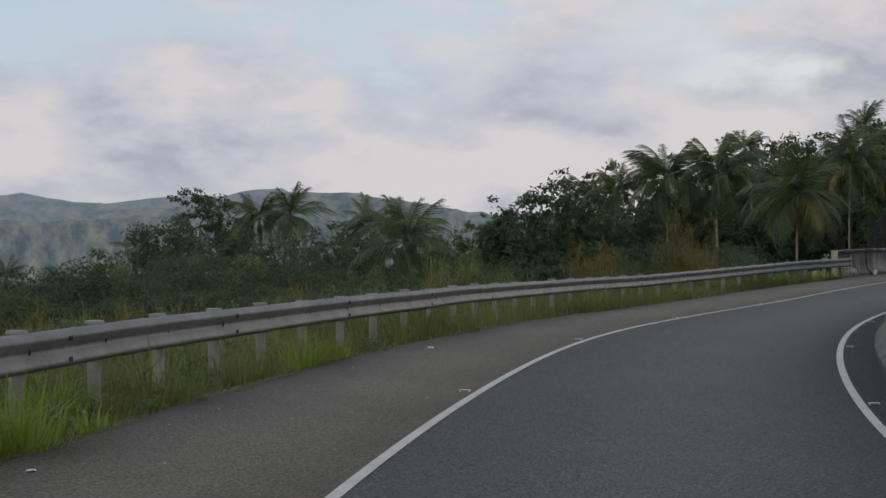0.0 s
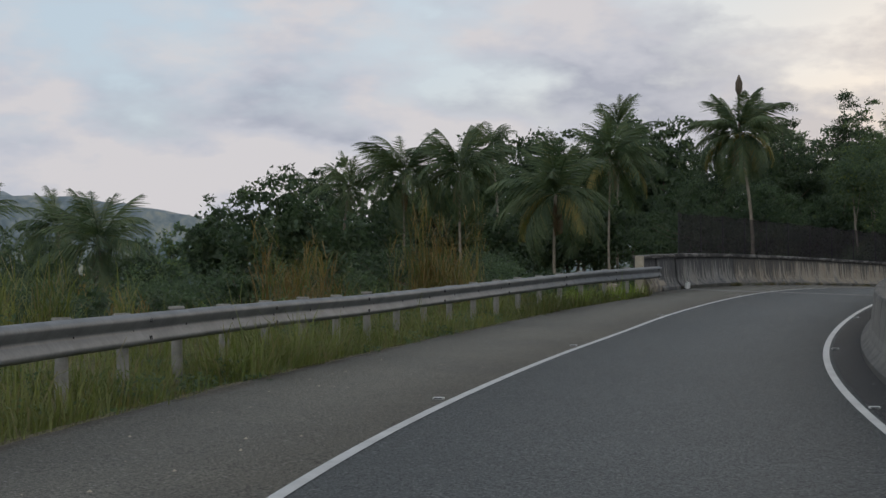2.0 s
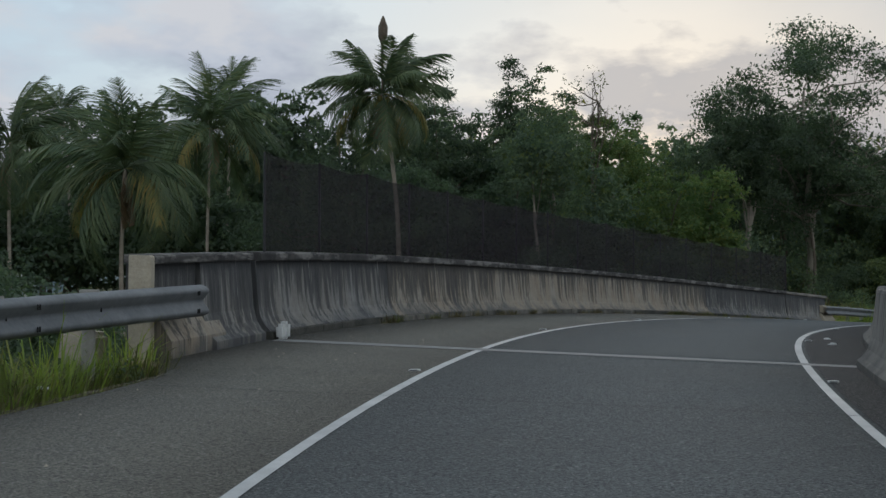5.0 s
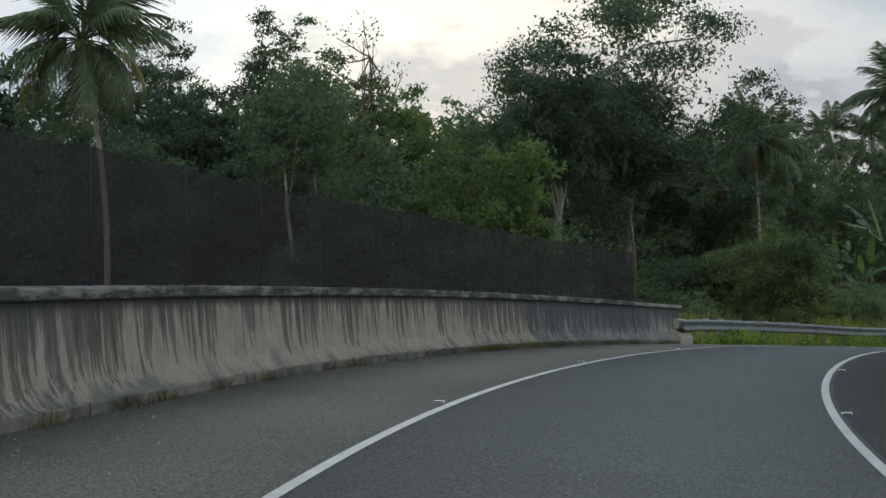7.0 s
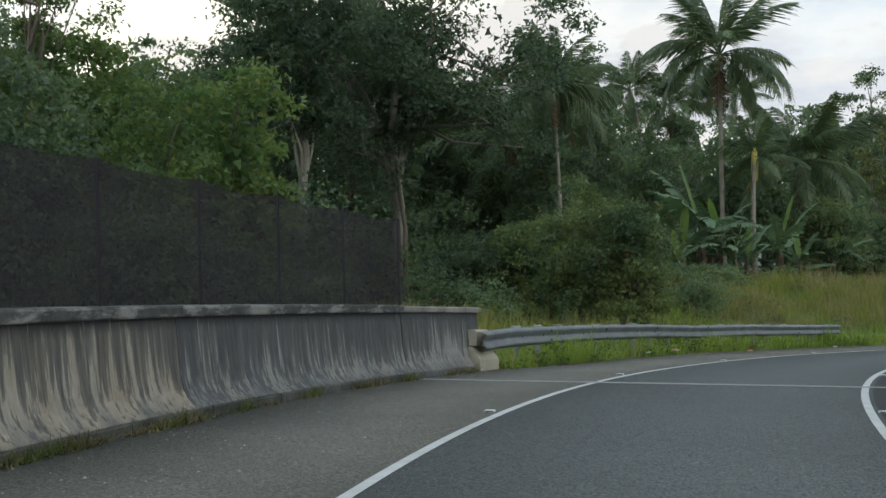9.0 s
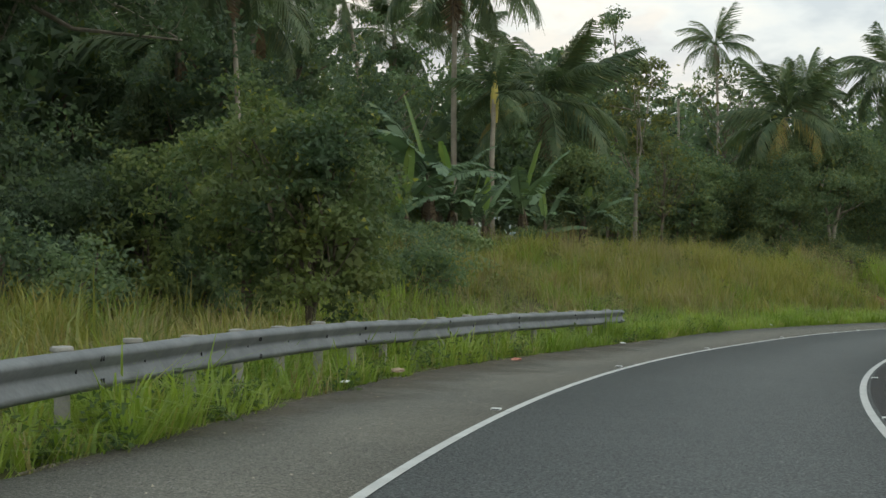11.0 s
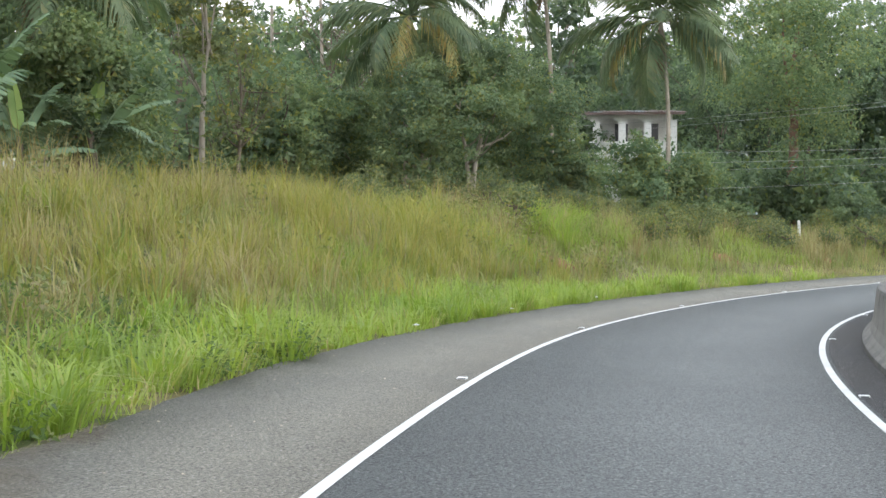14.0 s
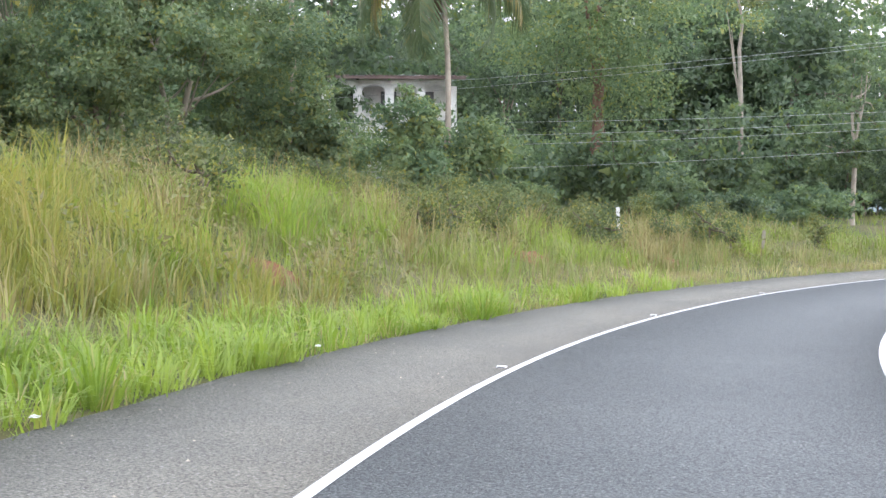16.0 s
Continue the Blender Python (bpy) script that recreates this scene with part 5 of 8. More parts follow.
# ---- far hills ----
def hills():
    """Ridges across the valley, self-lit, with distance haze mixed into their colour."""
    m = bpy.data.materials.new("painted_haze_hills")
    m.use_nodes = True
    n = Nodes(m.node_tree)
    pos = n.add("ShaderNodeNewGeometry").outputs["Position"]
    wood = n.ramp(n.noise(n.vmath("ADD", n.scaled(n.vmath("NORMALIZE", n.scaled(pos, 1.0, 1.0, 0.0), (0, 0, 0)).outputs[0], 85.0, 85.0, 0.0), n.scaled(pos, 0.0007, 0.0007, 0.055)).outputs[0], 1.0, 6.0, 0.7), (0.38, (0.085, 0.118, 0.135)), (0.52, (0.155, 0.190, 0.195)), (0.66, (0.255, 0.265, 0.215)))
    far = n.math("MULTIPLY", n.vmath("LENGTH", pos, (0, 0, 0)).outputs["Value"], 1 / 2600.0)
    # painted haze: the colour turns pale blue with distance
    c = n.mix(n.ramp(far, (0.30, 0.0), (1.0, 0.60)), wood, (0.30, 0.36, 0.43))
    # the ridges glow by themselves; sun and sky do not shade them
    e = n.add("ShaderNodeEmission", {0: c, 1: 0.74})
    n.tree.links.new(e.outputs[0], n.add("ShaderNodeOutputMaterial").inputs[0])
    az = np.radians(np.linspace(-60, 110, 341))
    rr = np.array([520, 640, 760, 880, 1000, 1150, 1300, 1500, 1700, 1950, 2250, 2600.0])
    v = []
    for a in az:
        for r in rr:
            x, y = r * math.sin(a), r * math.cos(a)
            b = noise.fractal((x * 0.0016, y * 0.0016, 0.7), 1.0, 2.0, 6) * 0.5 + 0.5
            c2 = noise.fractal((x * 0.012, y * 0.012, 4.2), 0.9, 2.1, 5)
            top = 40 + 105 * smooth(560, 1700, r) + 58 * smooth(1500, 2600, r)
            rough = noise.fractal((x * 0.06, y * 0.06, 2.2), 0.9, 2.1, 3)
            left = 1.0 - 0.32 * float(smooth(-0.09, 0.14, a))
            v.append((x, y, -30 + (top * (0.50 + 0.62 * b) * left + 5 * c2 + 2.6 * rough) * float(smooth(500, 1000, r))))
    k = len(rr)
    q = [[i * k + j, i * k + j + 1, (i + 1) * k + j + 1, (i + 1) * k + j] for i in range(len(az) - 1) for j in range(k - 1)]
    return tagged(new("backdrop_hills", array_mesh("backdrop_hills", v, np.array(q), m, True)), "blue-green wooded hills with painted haze across the valley", "hills", kind="structure")


hills()

# ---- trees, palms and clumps ----
# valley trees beyond the embankment
broadleaf(-31.9, 184.8, 13.0, 3.5, 0.50, "open", "dark", 2640, 0.40, 101, trunk=0.3, label="tall thin-crowned dark tree above the valley scrub")
broadleaf(-32.8, 171.9, 8.9, 6.1, 0.05, "round", "dark", 6240, 0.40, 102, label="dark leafy tree in the valley below the road")
broadleaf(-28.7, 189.8, 11.6, 4.9, 0.05, "round", "dark", 5760, 0.40, 103, label="dark leafy tree in the valley below the road")
broadleaf(-42.5, 180.0, 5.4, 3.5, 0.10, "round", "mid", 1920, 0.40, 104, label="rounded green tree in the valley scrub")
broadleaf(-44.5, 170.0, 2.6, 3.7, 0.05, "round", "mid", 1680, 0.40, 105, label="low green tree in the valley scrub")
broadleaf(-46.9, 160.0, 0.9, 3.8, 0.05, "round", "mid", 1680, 0.40, 106, label="low green tree in the valley scrub")
broadleaf(-15.8, 179.9, 8.0, 3.9, 0.05, "round", "dark", 2400, 0.40, 107, label="dark leafy tree in the valley below the road")
broadleaf(-10.9, 159.9, 7.8, 3.5, 0.05, "round", "dark", 2400, 0.40, 108, label="dark leafy tree in the valley below the road")
broadleaf(-18.4, 164.9, 5.9, 4.9, 0.05, "round", "dark", 2640, 0.40, 109, label="dark leafy tree in the valley below the road")
broadleaf(-7.4, 140.0, 5.1, 4.1, 0.05, "round", "dark", 2880, 0.40, 110, label="dark leafy tree in the valley below the road")
broadleaf(-1.0, 134.9, 5.2, 4.0, 0.05, "round", "dark", 2880, 0.40, 111, label="dark leafy tree in the valley below the road")
broadleaf(1.9, 149.9, 6.2, 2.7, 0.10, "round", "mid", 1920, 0.40, 112, label="rounded green tree in the valley scrub")
broadleaf(4.2, 139.9, 7.7, 2.8, 0.10, "open", "mid", 2160, 0.40, 113, label="loose-crowned green tree in the valley scrub")
broadleaf(8.7, 117.9, 9.4, 4.2, 0.05, "round", "dark", 4560, 0.40, 114, label="large dense dark green round-crowned tree")
broadleaf(5.3, 115.9, 7.6, 2.5, 0.05, "round", "dark", 2880, 0.40, 115, label="dark leafy tree in the valley below the road")
broadleaf(12.2, 115.9, 6.8, 3.4, 0.05, "round", "dark", 3360, 0.40, 116, label="dark leafy tree in the valley below the road")
palm(-23.9, 184.9, 9.2, 1.29, 117, fronds=26, far=True)
palm(-19.5, 181.9, 9.3, 1.27, 118, fronds=26, yellow=1, far=True)
palm(-42.0, 195.0, 5.7, 0.89, 119, fronds=18, dead=0, far=True)
palm(-58.1, 190.0, 1.6, 0.91, 120, fronds=18, far=True)
palm(-6.5, 127.9, 5.9, 0.86, 121, fronds=24, far=True)
palm(-3.1, 121.0, 4.4, 1.22, 122, fronds=30, thick=0.16, far=True)
# coconut grove beyond the bend
palm(14.8, 145.9, 9.7, 0.67, 123, fronds=20, far=True)
palm(15.4, 125.9, 9.0, 0.73, 124, fronds=22, far=True)
palm(19.2, 122.8, 9.7, 1.12, 125, fronds=34, lean=(0.5, 0.2), dead=2, thick=0.11, far=True)
palm(22.9, 119.8, 9.8, 1.05, 126, fronds=34, lean=(0.4, 0), dead=2, thick=0.12, far=True)
palm(27.2, 128.8, 12.7, 0.65, 127, fronds=22, far=True)
palm(24.3, 97.9, 6.8, 1.02, 128, fronds=34, lean=(0.3, 0.1), yellow=2, dead=2, thick=0.11, far=True)
palm(30.7, 107.8, 9.8, 0.95, 129, fronds=34, lean=(0.4, 0.3), yellow=2, dead=2, thick=0.09, far=True)
palm(38.6, 131.2, 14.7, 0.84, 130, fronds=22, far=True)
broadleaf(32.6, 135.7, 14.8, 3.8, 0.10, "round", "dark", 3840, 0.40, 131, label="dense dark green forest tree behind the palms")
broadleaf(23.3, 131.8, 9.6, 3.9, 0.10, "round", "dark", 3360, 0.40, 132, label="dense dark green forest tree behind the palms")
broadleaf(17.3, 129.9, 7.0, 3.8, 0.05, "round", "dark", 2880, 0.40, 133, label="dense dark green forest tree behind the palms")
broadleaf(27.6, 127.9, 7.3, 4.3, 0.05, "round", "dark", 3120, 0.40, 134, label="dense dark green forest tree behind the palms")
broadleaf(34.1, 125.9, 9.2, 4.2, 0.05, "round", "dark", 3120, 0.40, 135, label="dense dark green forest tree behind the palms")
broadleaf(43.3, 132.1, 16.9, 2.8, 0.10, "round", "dark", 3360, 0.40, 136, label="dense dark green forest tree behind the palms")
broadleaf(40.9, 134.7, 15.9, 3.1, 0.10, "round", "dark", 3360, 0.40, 137, label="dense dark green forest tree behind the palms")
# forest behind the netting
palm(35.8, 98.1, 10.6, 0.83, 138, fronds=34, yellow=4, dead=6, thick=0.12, lean=(-1.2, 0.6), nuts=6, spear=True, foot=(0.5, -0.18))
broadleaf(44.6, 111.6, 14.2, 2.3, 0.10, "round", "dark", 6500, 0.23, 139, label="tall green forest tree behind the parapet")
broadleaf(42.1, 118.2, 13.0, 2.0, 0.10, "round", "dark", 4290, 0.23, 140, label="tall green forest tree behind the parapet")
broadleaf(48.1, 114.4, 12.0, 2.0, 0.10, "round", "dark", 4620, 0.23, 141, label="tall green forest tree behind the parapet")
broadleaf(40.0, 105.0, 8.2, 3.3, 0.05, "round", "dark", 5280, 0.23, 142, label="tall green forest tree behind the parapet")
broadleaf(39.3, 116.3, 9.3, 3.2, 0.05, "round", "dark", 4950, 0.23, 143, label="tall green forest tree behind the parapet")
broadleaf(50.1, 113.0, 15.8, 2.5, 0.20, "tall", "dark", 5610, 0.23, 144, trunk=0.14, label="slender pointed tree standing above the forest")
broadleaf(49.2, 107.2, 13.8, 2.4, 0.10, "round", "mid", 6500, 0.23, 145, pale=True, label="tall green forest tree behind the parapet")
broadleaf(41.9, 97.5, 7.9, 2.2, 0.10, "round", "dark", 4620, 0.23, 146, label="tall green forest tree behind the parapet")
broadleaf(47.3, 99.3, 12.6, 1.4, 0.72, "open", "olive", 198, 0.16, 147, trunk=0.08, twigs=8, label="thin dead tree with a few leaves on bare twigs")
broadleaf(48.5, 101.0, 10.6, 1.4, 0.10, "round", "bright", 3960, 0.23, 148, label="bright green forest tree behind the parapet")
broadleaf(51.1, 102.0, 10.5, 2.0, 0.10, "round", "bright", 4950, 0.23, 149, label="bright green forest tree behind the parapet")
broadleaf(56.8, 105.9, 10.8, 1.9, 0.10, "round", "mid", 4620, 0.23, 150, label="tall green forest tree behind the parapet")
broadleaf(48.5, 94.5, 7.4, 2.2, 0.10, "round", "bright", 4620, 0.23, 151, trunk=0.1, label="yellow-green leafy tree behind the parapet")
broadleaf(44.6, 94.1, 7.2, 2.1, 0.10, "round", "mid", 4620, 0.23, 152, label="tall green forest tree behind the parapet")
broadleaf(48.0, 90.3, 7.1, 1.3, 0.10, "round", "bright", 3300, 0.23, 153, trunk=0.1, label="yellow-green leafy tree behind the parapet")
broadleaf(53.6, 95.3, 11.4, 2.4, 0.44, "round", "dark", 7600, 0.20, 154, pale=True, trunk=0.17, label="dark feathery tree with a pale bent trunk")
broadleaf(64.5, 110.9, 14.5, 3.6, 0.10, "round", "dark", 5200, 0.23, 489, label="tall green forest tree behind the parapet")
broadleaf(40.5, 92.1, 8.4, 1.7, 0.62, "round", "mid", 2600, 0.20, 490, trunk=0.085, pale=True, limbs=2, label="slender pale-stemmed tree close behind the netting")
broadleaf(43.6, 96.6, 10.2, 1.8, 0.60, "round", "mid", 2800, 0.20, 491, trunk=0.095, pale=True, limbs=2, label="slender pale-stemmed tree close behind the netting")
broadleaf(60.4, 98.7, 16.0, 5.9, 0.25, "open", "dark", 24000, 0.18, 155, forks=3, pale=True, trunk=0.20, twigs=4, label="tall open-crowned tree with a forked grey trunk")
broadleaf(59.8, 97.9, 11.0, 2.9, 0.52, "round", "dark", 6500, 0.20, 496, trunk=0.08, limbs=3, label="slender dark leafy tree beside the forked trunk")
broadleaf(51.0, 131.7, 16.9, 3.2, 0.10, "round", "dark", 4620, 0.23, 156, label="tall green forest tree behind the parapet")
broadleaf(76.0, 113.7, 11.2, 3.2, 0.05, "round", "mid", 5280, 0.23, 157, label="tall green forest tree behind the parapet")
broadleaf(75.2, 116.7, 13.7, 2.7, 0.10, "round", "mid", 4620, 0.23, 158, label="tall green forest tree behind the parapet")
broadleaf(78.5, 105.7, 12.3, 1.6, 0.10, "round", "mid", 4290, 0.23, 159, label="tall green forest tree behind the parapet")
broadleaf(69.8, 100.9, 9.9, 1.7, 0.10, "round", "mid", 4290, 0.23, 160, label="tall green forest tree behind the parapet")
broadleaf(84.9, 107.3, 9.9, 2.2, 0.10, "round", "mid", 4290, 0.23, 161, label="tall green forest tree behind the parapet")
broadleaf(43.3, 93.1, 5.2, 1.7, 0.05, "round", "dark", 6050, 0.19, 162, label="tall green forest tree behind the parapet")
broadleaf(40.6, 97.5, 6.0, 1.8, 0.05, "round", "dark", 6050, 0.19, 163, label="tall green forest tree behind the parapet")
palm(67.1, 97.9, 8.6, 0.60, 164, fronds=26, dead=1, thick=0.085)
palm(85.3, 109.4, 10.7, 0.54, 165, fronds=20)
# trees round the bank
palm(92.2, 108.8, 12.9, 1.17, 166, fronds=24, yellow=0, dead=3, thick=0.15, lean=(0.5, 0.4), nuts=5, label='tall slender coconut palm rising above the bank')
palm(90.7, 105.7, 7.2, 0.62, 167, fronds=10, yellow=0, dead=1, thick=0.14, lean=(1.2, 0.3), shaft=True, label='dark leaning palm with a yellow crownshaft')
palm(73.4, 103.0, 8.6, 0.68, 168, fronds=24, dead=2)
palm(94.9, 105.8, 7.1, 1.08, 169, fronds=22, yellow=2, dead=3, label='drooping coconut palm with a rust-brown dead frond')
palm(99.2, 117.7, 11.5, 0.93, 170, fronds=22)
palm(112.8, 122.6, 13.1, 0.71, 171, fronds=20)
palm(71.7, 104.6, 7.2, 0.87, 172, fronds=24, dead=2)
palm(140.3, 119.1, 14.8, 0.83, 173, fronds=20, dead=1, far=True)
palm(120.0, 105.0, 7.7, 1.05, 174, fronds=24, yellow=3, dead=1, label='yellow-green coconut palm above the bank trees')
palm(127.8, 106.9, 9.7, 0.74, 175, fronds=18)
palm(127.8, 101.5, 10.9, 0.94, 176, fronds=22, dead=1)
palm(148.2, 119.5, 9.9, 0.54, 177, fronds=16, dead=0, far=True)
palm(132.4, 96.8, 8.4, 1.19, 178, fronds=26, yellow=2, dead=4, thick=0.13, label='coconut palm with yellowing lower fronds before the house')
broadleaf(57.2, 86.5, 3.9, 1.3, 0.10, "round", "speckled", 9500, 0.105, 179, trunk=0.024, forks=8, name='shrub', category='shrub', label="big sprawling olive green shrub with yellowed leaves")
broadleaf(58.1, 88.7, 4.2, 1.35, 0.12, "round", "speckled", 9500, 0.105, 180, trunk=0.024, forks=8, name='shrub', category='shrub', label="big sprawling olive green shrub with yellowed leaves")
broadleaf(58.5, 93.0, 2.9, 1.5, 0.02, "round", "dark", 5500, 0.15, 181, trunk=0.05, name='shrub', category='shrub', label="dark green shrub beyond the parapet end")
broadleaf(61.5, 93.0, 3.1, 1.5, 0.02, "round", "dark", 5500, 0.15, 182, trunk=0.05, name='shrub', category='shrub', label="dark green shrub beyond the parapet end")
broadleaf(58.6, 91.6, 3.5, 1.0, 0.02, "round", "speckled", 6000, 0.11, 183, trunk=0.05, forks=3, name='shrub', category='shrub', label="broad green shrub at the forest edge")
broadleaf(71.4, 105.2, 7.4, 2.4, 0.20, "round", "mid", 8800, 0.19, 184, label="leafy green tree at the edge of the grassy bank")
broadleaf(83.9, 108.0, 7.0, 2.3, 0.10, "round", "bank", 8250, 0.19, 185, label="leafy green tree at the edge of the grassy bank")
broadleaf(89.7, 110.2, 8.2, 2.2, 0.25, "open", "olive", 550, 0.19, 186, trunk=0.1, pale=True, twigs=14, label="half-bare grey twiggy tree behind the bananas")
broadleaf(97.1, 113.4, 6.8, 2.9, 0.05, "round", "bank", 4620, 0.23, 187, label="leafy green tree at the edge of the grassy bank")
broadleaf(94.0, 103.4, 5.7, 1.8, 0.05, "round", "bank", 9350, 0.19, 188, label="leafy green tree at the edge of the grassy bank")
broadleaf(122.9, 118.3, 15.7, 2.0, 0.45, "open", "mid", 3630, 0.23, 189, trunk=0.2, label="tall thin tree above the canopy")
broadleaf(125.5, 123.3, 13.5, 1.9, 0.20, "round", "mid", 3300, 0.40, 190, label="leafy green tree at the edge of the grassy bank")
broadleaf(136.1, 116.4, 13.4, 3.4, 0.35, "open", "olive", 528, 0.40, 191, trunk=0.12, twigs=14, label="sparse twiggy tree against the sky")
broadleaf(110.4, 109.7, 10.5, 1.9, 0.42, "open", "olive", 3300, 0.23, 192, trunk=0.12, pale=True, twigs=4, label="slender yellow-leaved tree with a straight trunk")
broadleaf(108.4, 107.0, 6.2, 1.8, 0.20, "open", "olive", 990, 0.23, 193, trunk=0.09, twigs=10, label="yellowing half-bare tree by the bank")
broadleaf(116.6, 109.1, 5.8, 2.7, 0.05, "round", "bank", 4290, 0.23, 194, label="leafy green tree at the edge of the grassy bank")
broadleaf(121.3, 109.1, 4.3, 2.8, 0.05, "round", "bank", 4290, 0.23, 195, label="leafy green tree at the edge of the grassy bank")
broadleaf(128.7, 118.2, 7.2, 3.6, 0.05, "round", "mid", 4290, 0.40, 196, label="leafy green tree at the edge of the grassy bank")
broadleaf(139.9, 110.4, 9.9, 3.4, 0.05, "round", "bank", 3120, 0.40, 197, label="leafy green tree at the edge of the grassy bank")
broadleaf(154.1, 107.2, 15.5, 2.6, 0.20, "open", "dark", 1920, 0.40, 198, label="leafy green tree at the edge of the grassy bank")
broadleaf(120.5, 109.2, 4.9, 2.7, 0.15, "round", "bank", 8800, 0.19, 199, label="leafy green tree at the edge of the grassy bank")
broadleaf(123.0, 115.0, 5.7, 2.3, 0.10, "round", "bank", 8250, 0.19, 200, label="leafy green tree at the edge of the grassy bank")
broadleaf(120.9, 102.6, 6.4, 4.4, 0.40, "round", "bank", 15400, 0.19, 201, trunk=0.15, forks=2, pale=True, label="wide spreading green tree with a forked trunk on the bank")
broadleaf(130.4, 103.8, 5.6, 1.8, 0.20, "round", "bank", 4290, 0.23, 202, trunk=0.1, label="leafy green tree at the edge of the grassy bank")
broadleaf(126.9, 108.8, 6.2, 2.4, 0.10, "round", "bank", 4620, 0.23, 203, label="leafy green tree at the edge of the grassy bank")
broadleaf(73.6, 116.4, 14.5, 3.3, 0.20, "round", "mid", 5940, 0.23, 204, label="tall green forest tree behind the parapet")
broadleaf(147.9, 109.2, 9.4, 3.5, 0.10, "round", "mid", 4290, 0.23, 205, label="leafy green tree at the edge of the grassy bank")
broadleaf(163.8, 108.5, 11.0, 3.4, 0.10, "round", "mid", 4290, 0.40, 206, label="leafy green tree at the edge of the grassy bank")
broadleaf(148.0, 92.5, 16.1, 5.8, 0.18, "round", "bank", 19800, 0.23, 207, trunk=0.32, bark=M_REDBARK, label="massive vine-draped tree with a reddish trunk")
broadleaf(125.0, 99.2, 2.3, 0.8, 0.10, "round", "bank", 2640, 0.23, 208, trunk=0.06, label="small shrubby tree before the house")
broadleaf(127.9, 96.7, 2.8, 1.3, 0.10, "round", "bank", 3960, 0.23, 209, trunk=0.06, label="small shrubby tree before the house")
broadleaf(132.5, 95.5, 1.9, 1.7, 0.05, "round", "bank", 3300, 0.23, 210, trunk=0.06, label="small shrubby tree before the house")
broadleaf(118.9, 111.4, 4.8, 1.8, 0.30, "open", "olive", 2750, 0.19, 211, trunk=0.08, pale=True, twigs=12, label="half-bare grey tree at the edge of the bank")
broadleaf(123.3, 110.7, 4.6, 1.8, 0.30, "open", "bank", 2310, 0.23, 212, trunk=0.09, pale=True, twigs=8, label="loose green tree with a leaning grey trunk")
broadleaf(133.0, 93.7, -0.6, 1.3, 0.02, "round", "bank", 2640, 0.23, 213, trunk=0.05, name='shrub', category='shrub', label="low leafy shrub on the far bank")
broadleaf(143.2, 88.3, -0.3, 2.3, 0.02, "round", "mid", 2970, 0.23, 214, trunk=0.05, name='shrub', category='shrub', label="low leafy shrub on the far bank")
broadleaf(163.1, 99.7, 9.3, 2.9, 0.10, "round", "dark", 4290, 0.23, 215, label="leafy green tree at the edge of the grassy bank")
broadleaf(175.2, 87.4, 13.2, 3.5, 0.15, "round", "dark", 3600, 0.40, 216, label="leafy green tree at the edge of the grassy bank")
broadleaf(174.5, 82.9, 13.8, 4.2, 0.15, "round", "dark", 3600, 0.40, 217, label="leafy green tree at the edge of the grassy bank")
broadleaf(154.9, 80.1, 7.0, 2.6, 0.25, "open", "mid", 4290, 0.23, 218, pale=True, trunk=0.14, twigs=4, label="light green loose-crowned tree beside the road")
broadleaf(182.5, 84.9, 7.3, 3.5, 0.10, "round", "dark", 3120, 0.40, 219, label="leafy green tree at the edge of the grassy bank")
broadleaf(163.7, 76.7, 6.5, 4.1, 0.10, "round", "dark", 4950, 0.23, 220, label="leafy green tree at the edge of the grassy bank")
broadleaf(147.9, 82.1, -0.6, 2.6, 0.02, "round", "mid", 2970, 0.23, 221, trunk=0.05, name='shrub', category='shrub', label="low leafy shrub on the far bank")
broadleaf(145.1, 85.9, -1.1, 2.0, 0.02, "round", "mid", 2310, 0.23, 222, trunk=0.05, name='shrub', category='shrub', label="low leafy shrub on the far bank")
broadleaf(77.7, 99.0, 1.5, 1.7, 0.02, "round", "bank", 5500, 0.11, 223, trunk=0.05, name='shrub', category='shrub', label="low leafy shrub below the bananas")
broadleaf(72.7, 97.4, 0.9, 1.2, 0.02, "round", "bank", 4950, 0.11, 224, trunk=0.05, name='shrub', category='shrub', label="low leafy shrub below the bananas")
broadleaf(70.8, 97.2, 1.8, 1.2, 0.02, "round", "bank", 7150, 0.09, 225, trunk=0.05, name='shrub', category='shrub', label="dense green shrub on the bank")
broadleaf(73.9, 97.7, 0.7, 1.0, 0.02, "round", "mid", 5500, 0.10, 226, trunk=0.05, name='shrub', category='shrub', label="low leafy shrub below the bananas")
broadleaf(79.5, 100.0, 0.6, 1.0, 0.02, "round", "mid", 4950, 0.10, 227, trunk=0.05, name='shrub', category='shrub', label="low leafy shrub below the bananas")
broadleaf(49.6, 122.9, 14.4, 2.1, 0.10, "round", "dark", 4950, 0.23, 228, label="tall green forest tree behind the parapet")
broadleaf(179.6, 80.5, 11.9, 3.8, 0.10, "round", "dark", 3840, 0.40, 229, label="leafy green tree at the edge of the grassy bank")
broadleaf(180.1, 88.0, 11.8, 4.2, 0.10, "round", "mid", 3840, 0.40, 230, label="leafy green tree at the edge of the grassy bank")
broadleaf(119.5, 97.2, -0.1, 1.7, 0.02, "round", "olive", 4400, 0.10, 231, trunk=0.04, name='shrub', category='shrub', label="low olive shrub in the tall grass")
broadleaf(124.7, 93.6, -0.5, 1.7, 0.02, "round", "olive", 3850, 0.10, 232, trunk=0.04, name='shrub', category='shrub', label="low olive shrub in the tall grass")
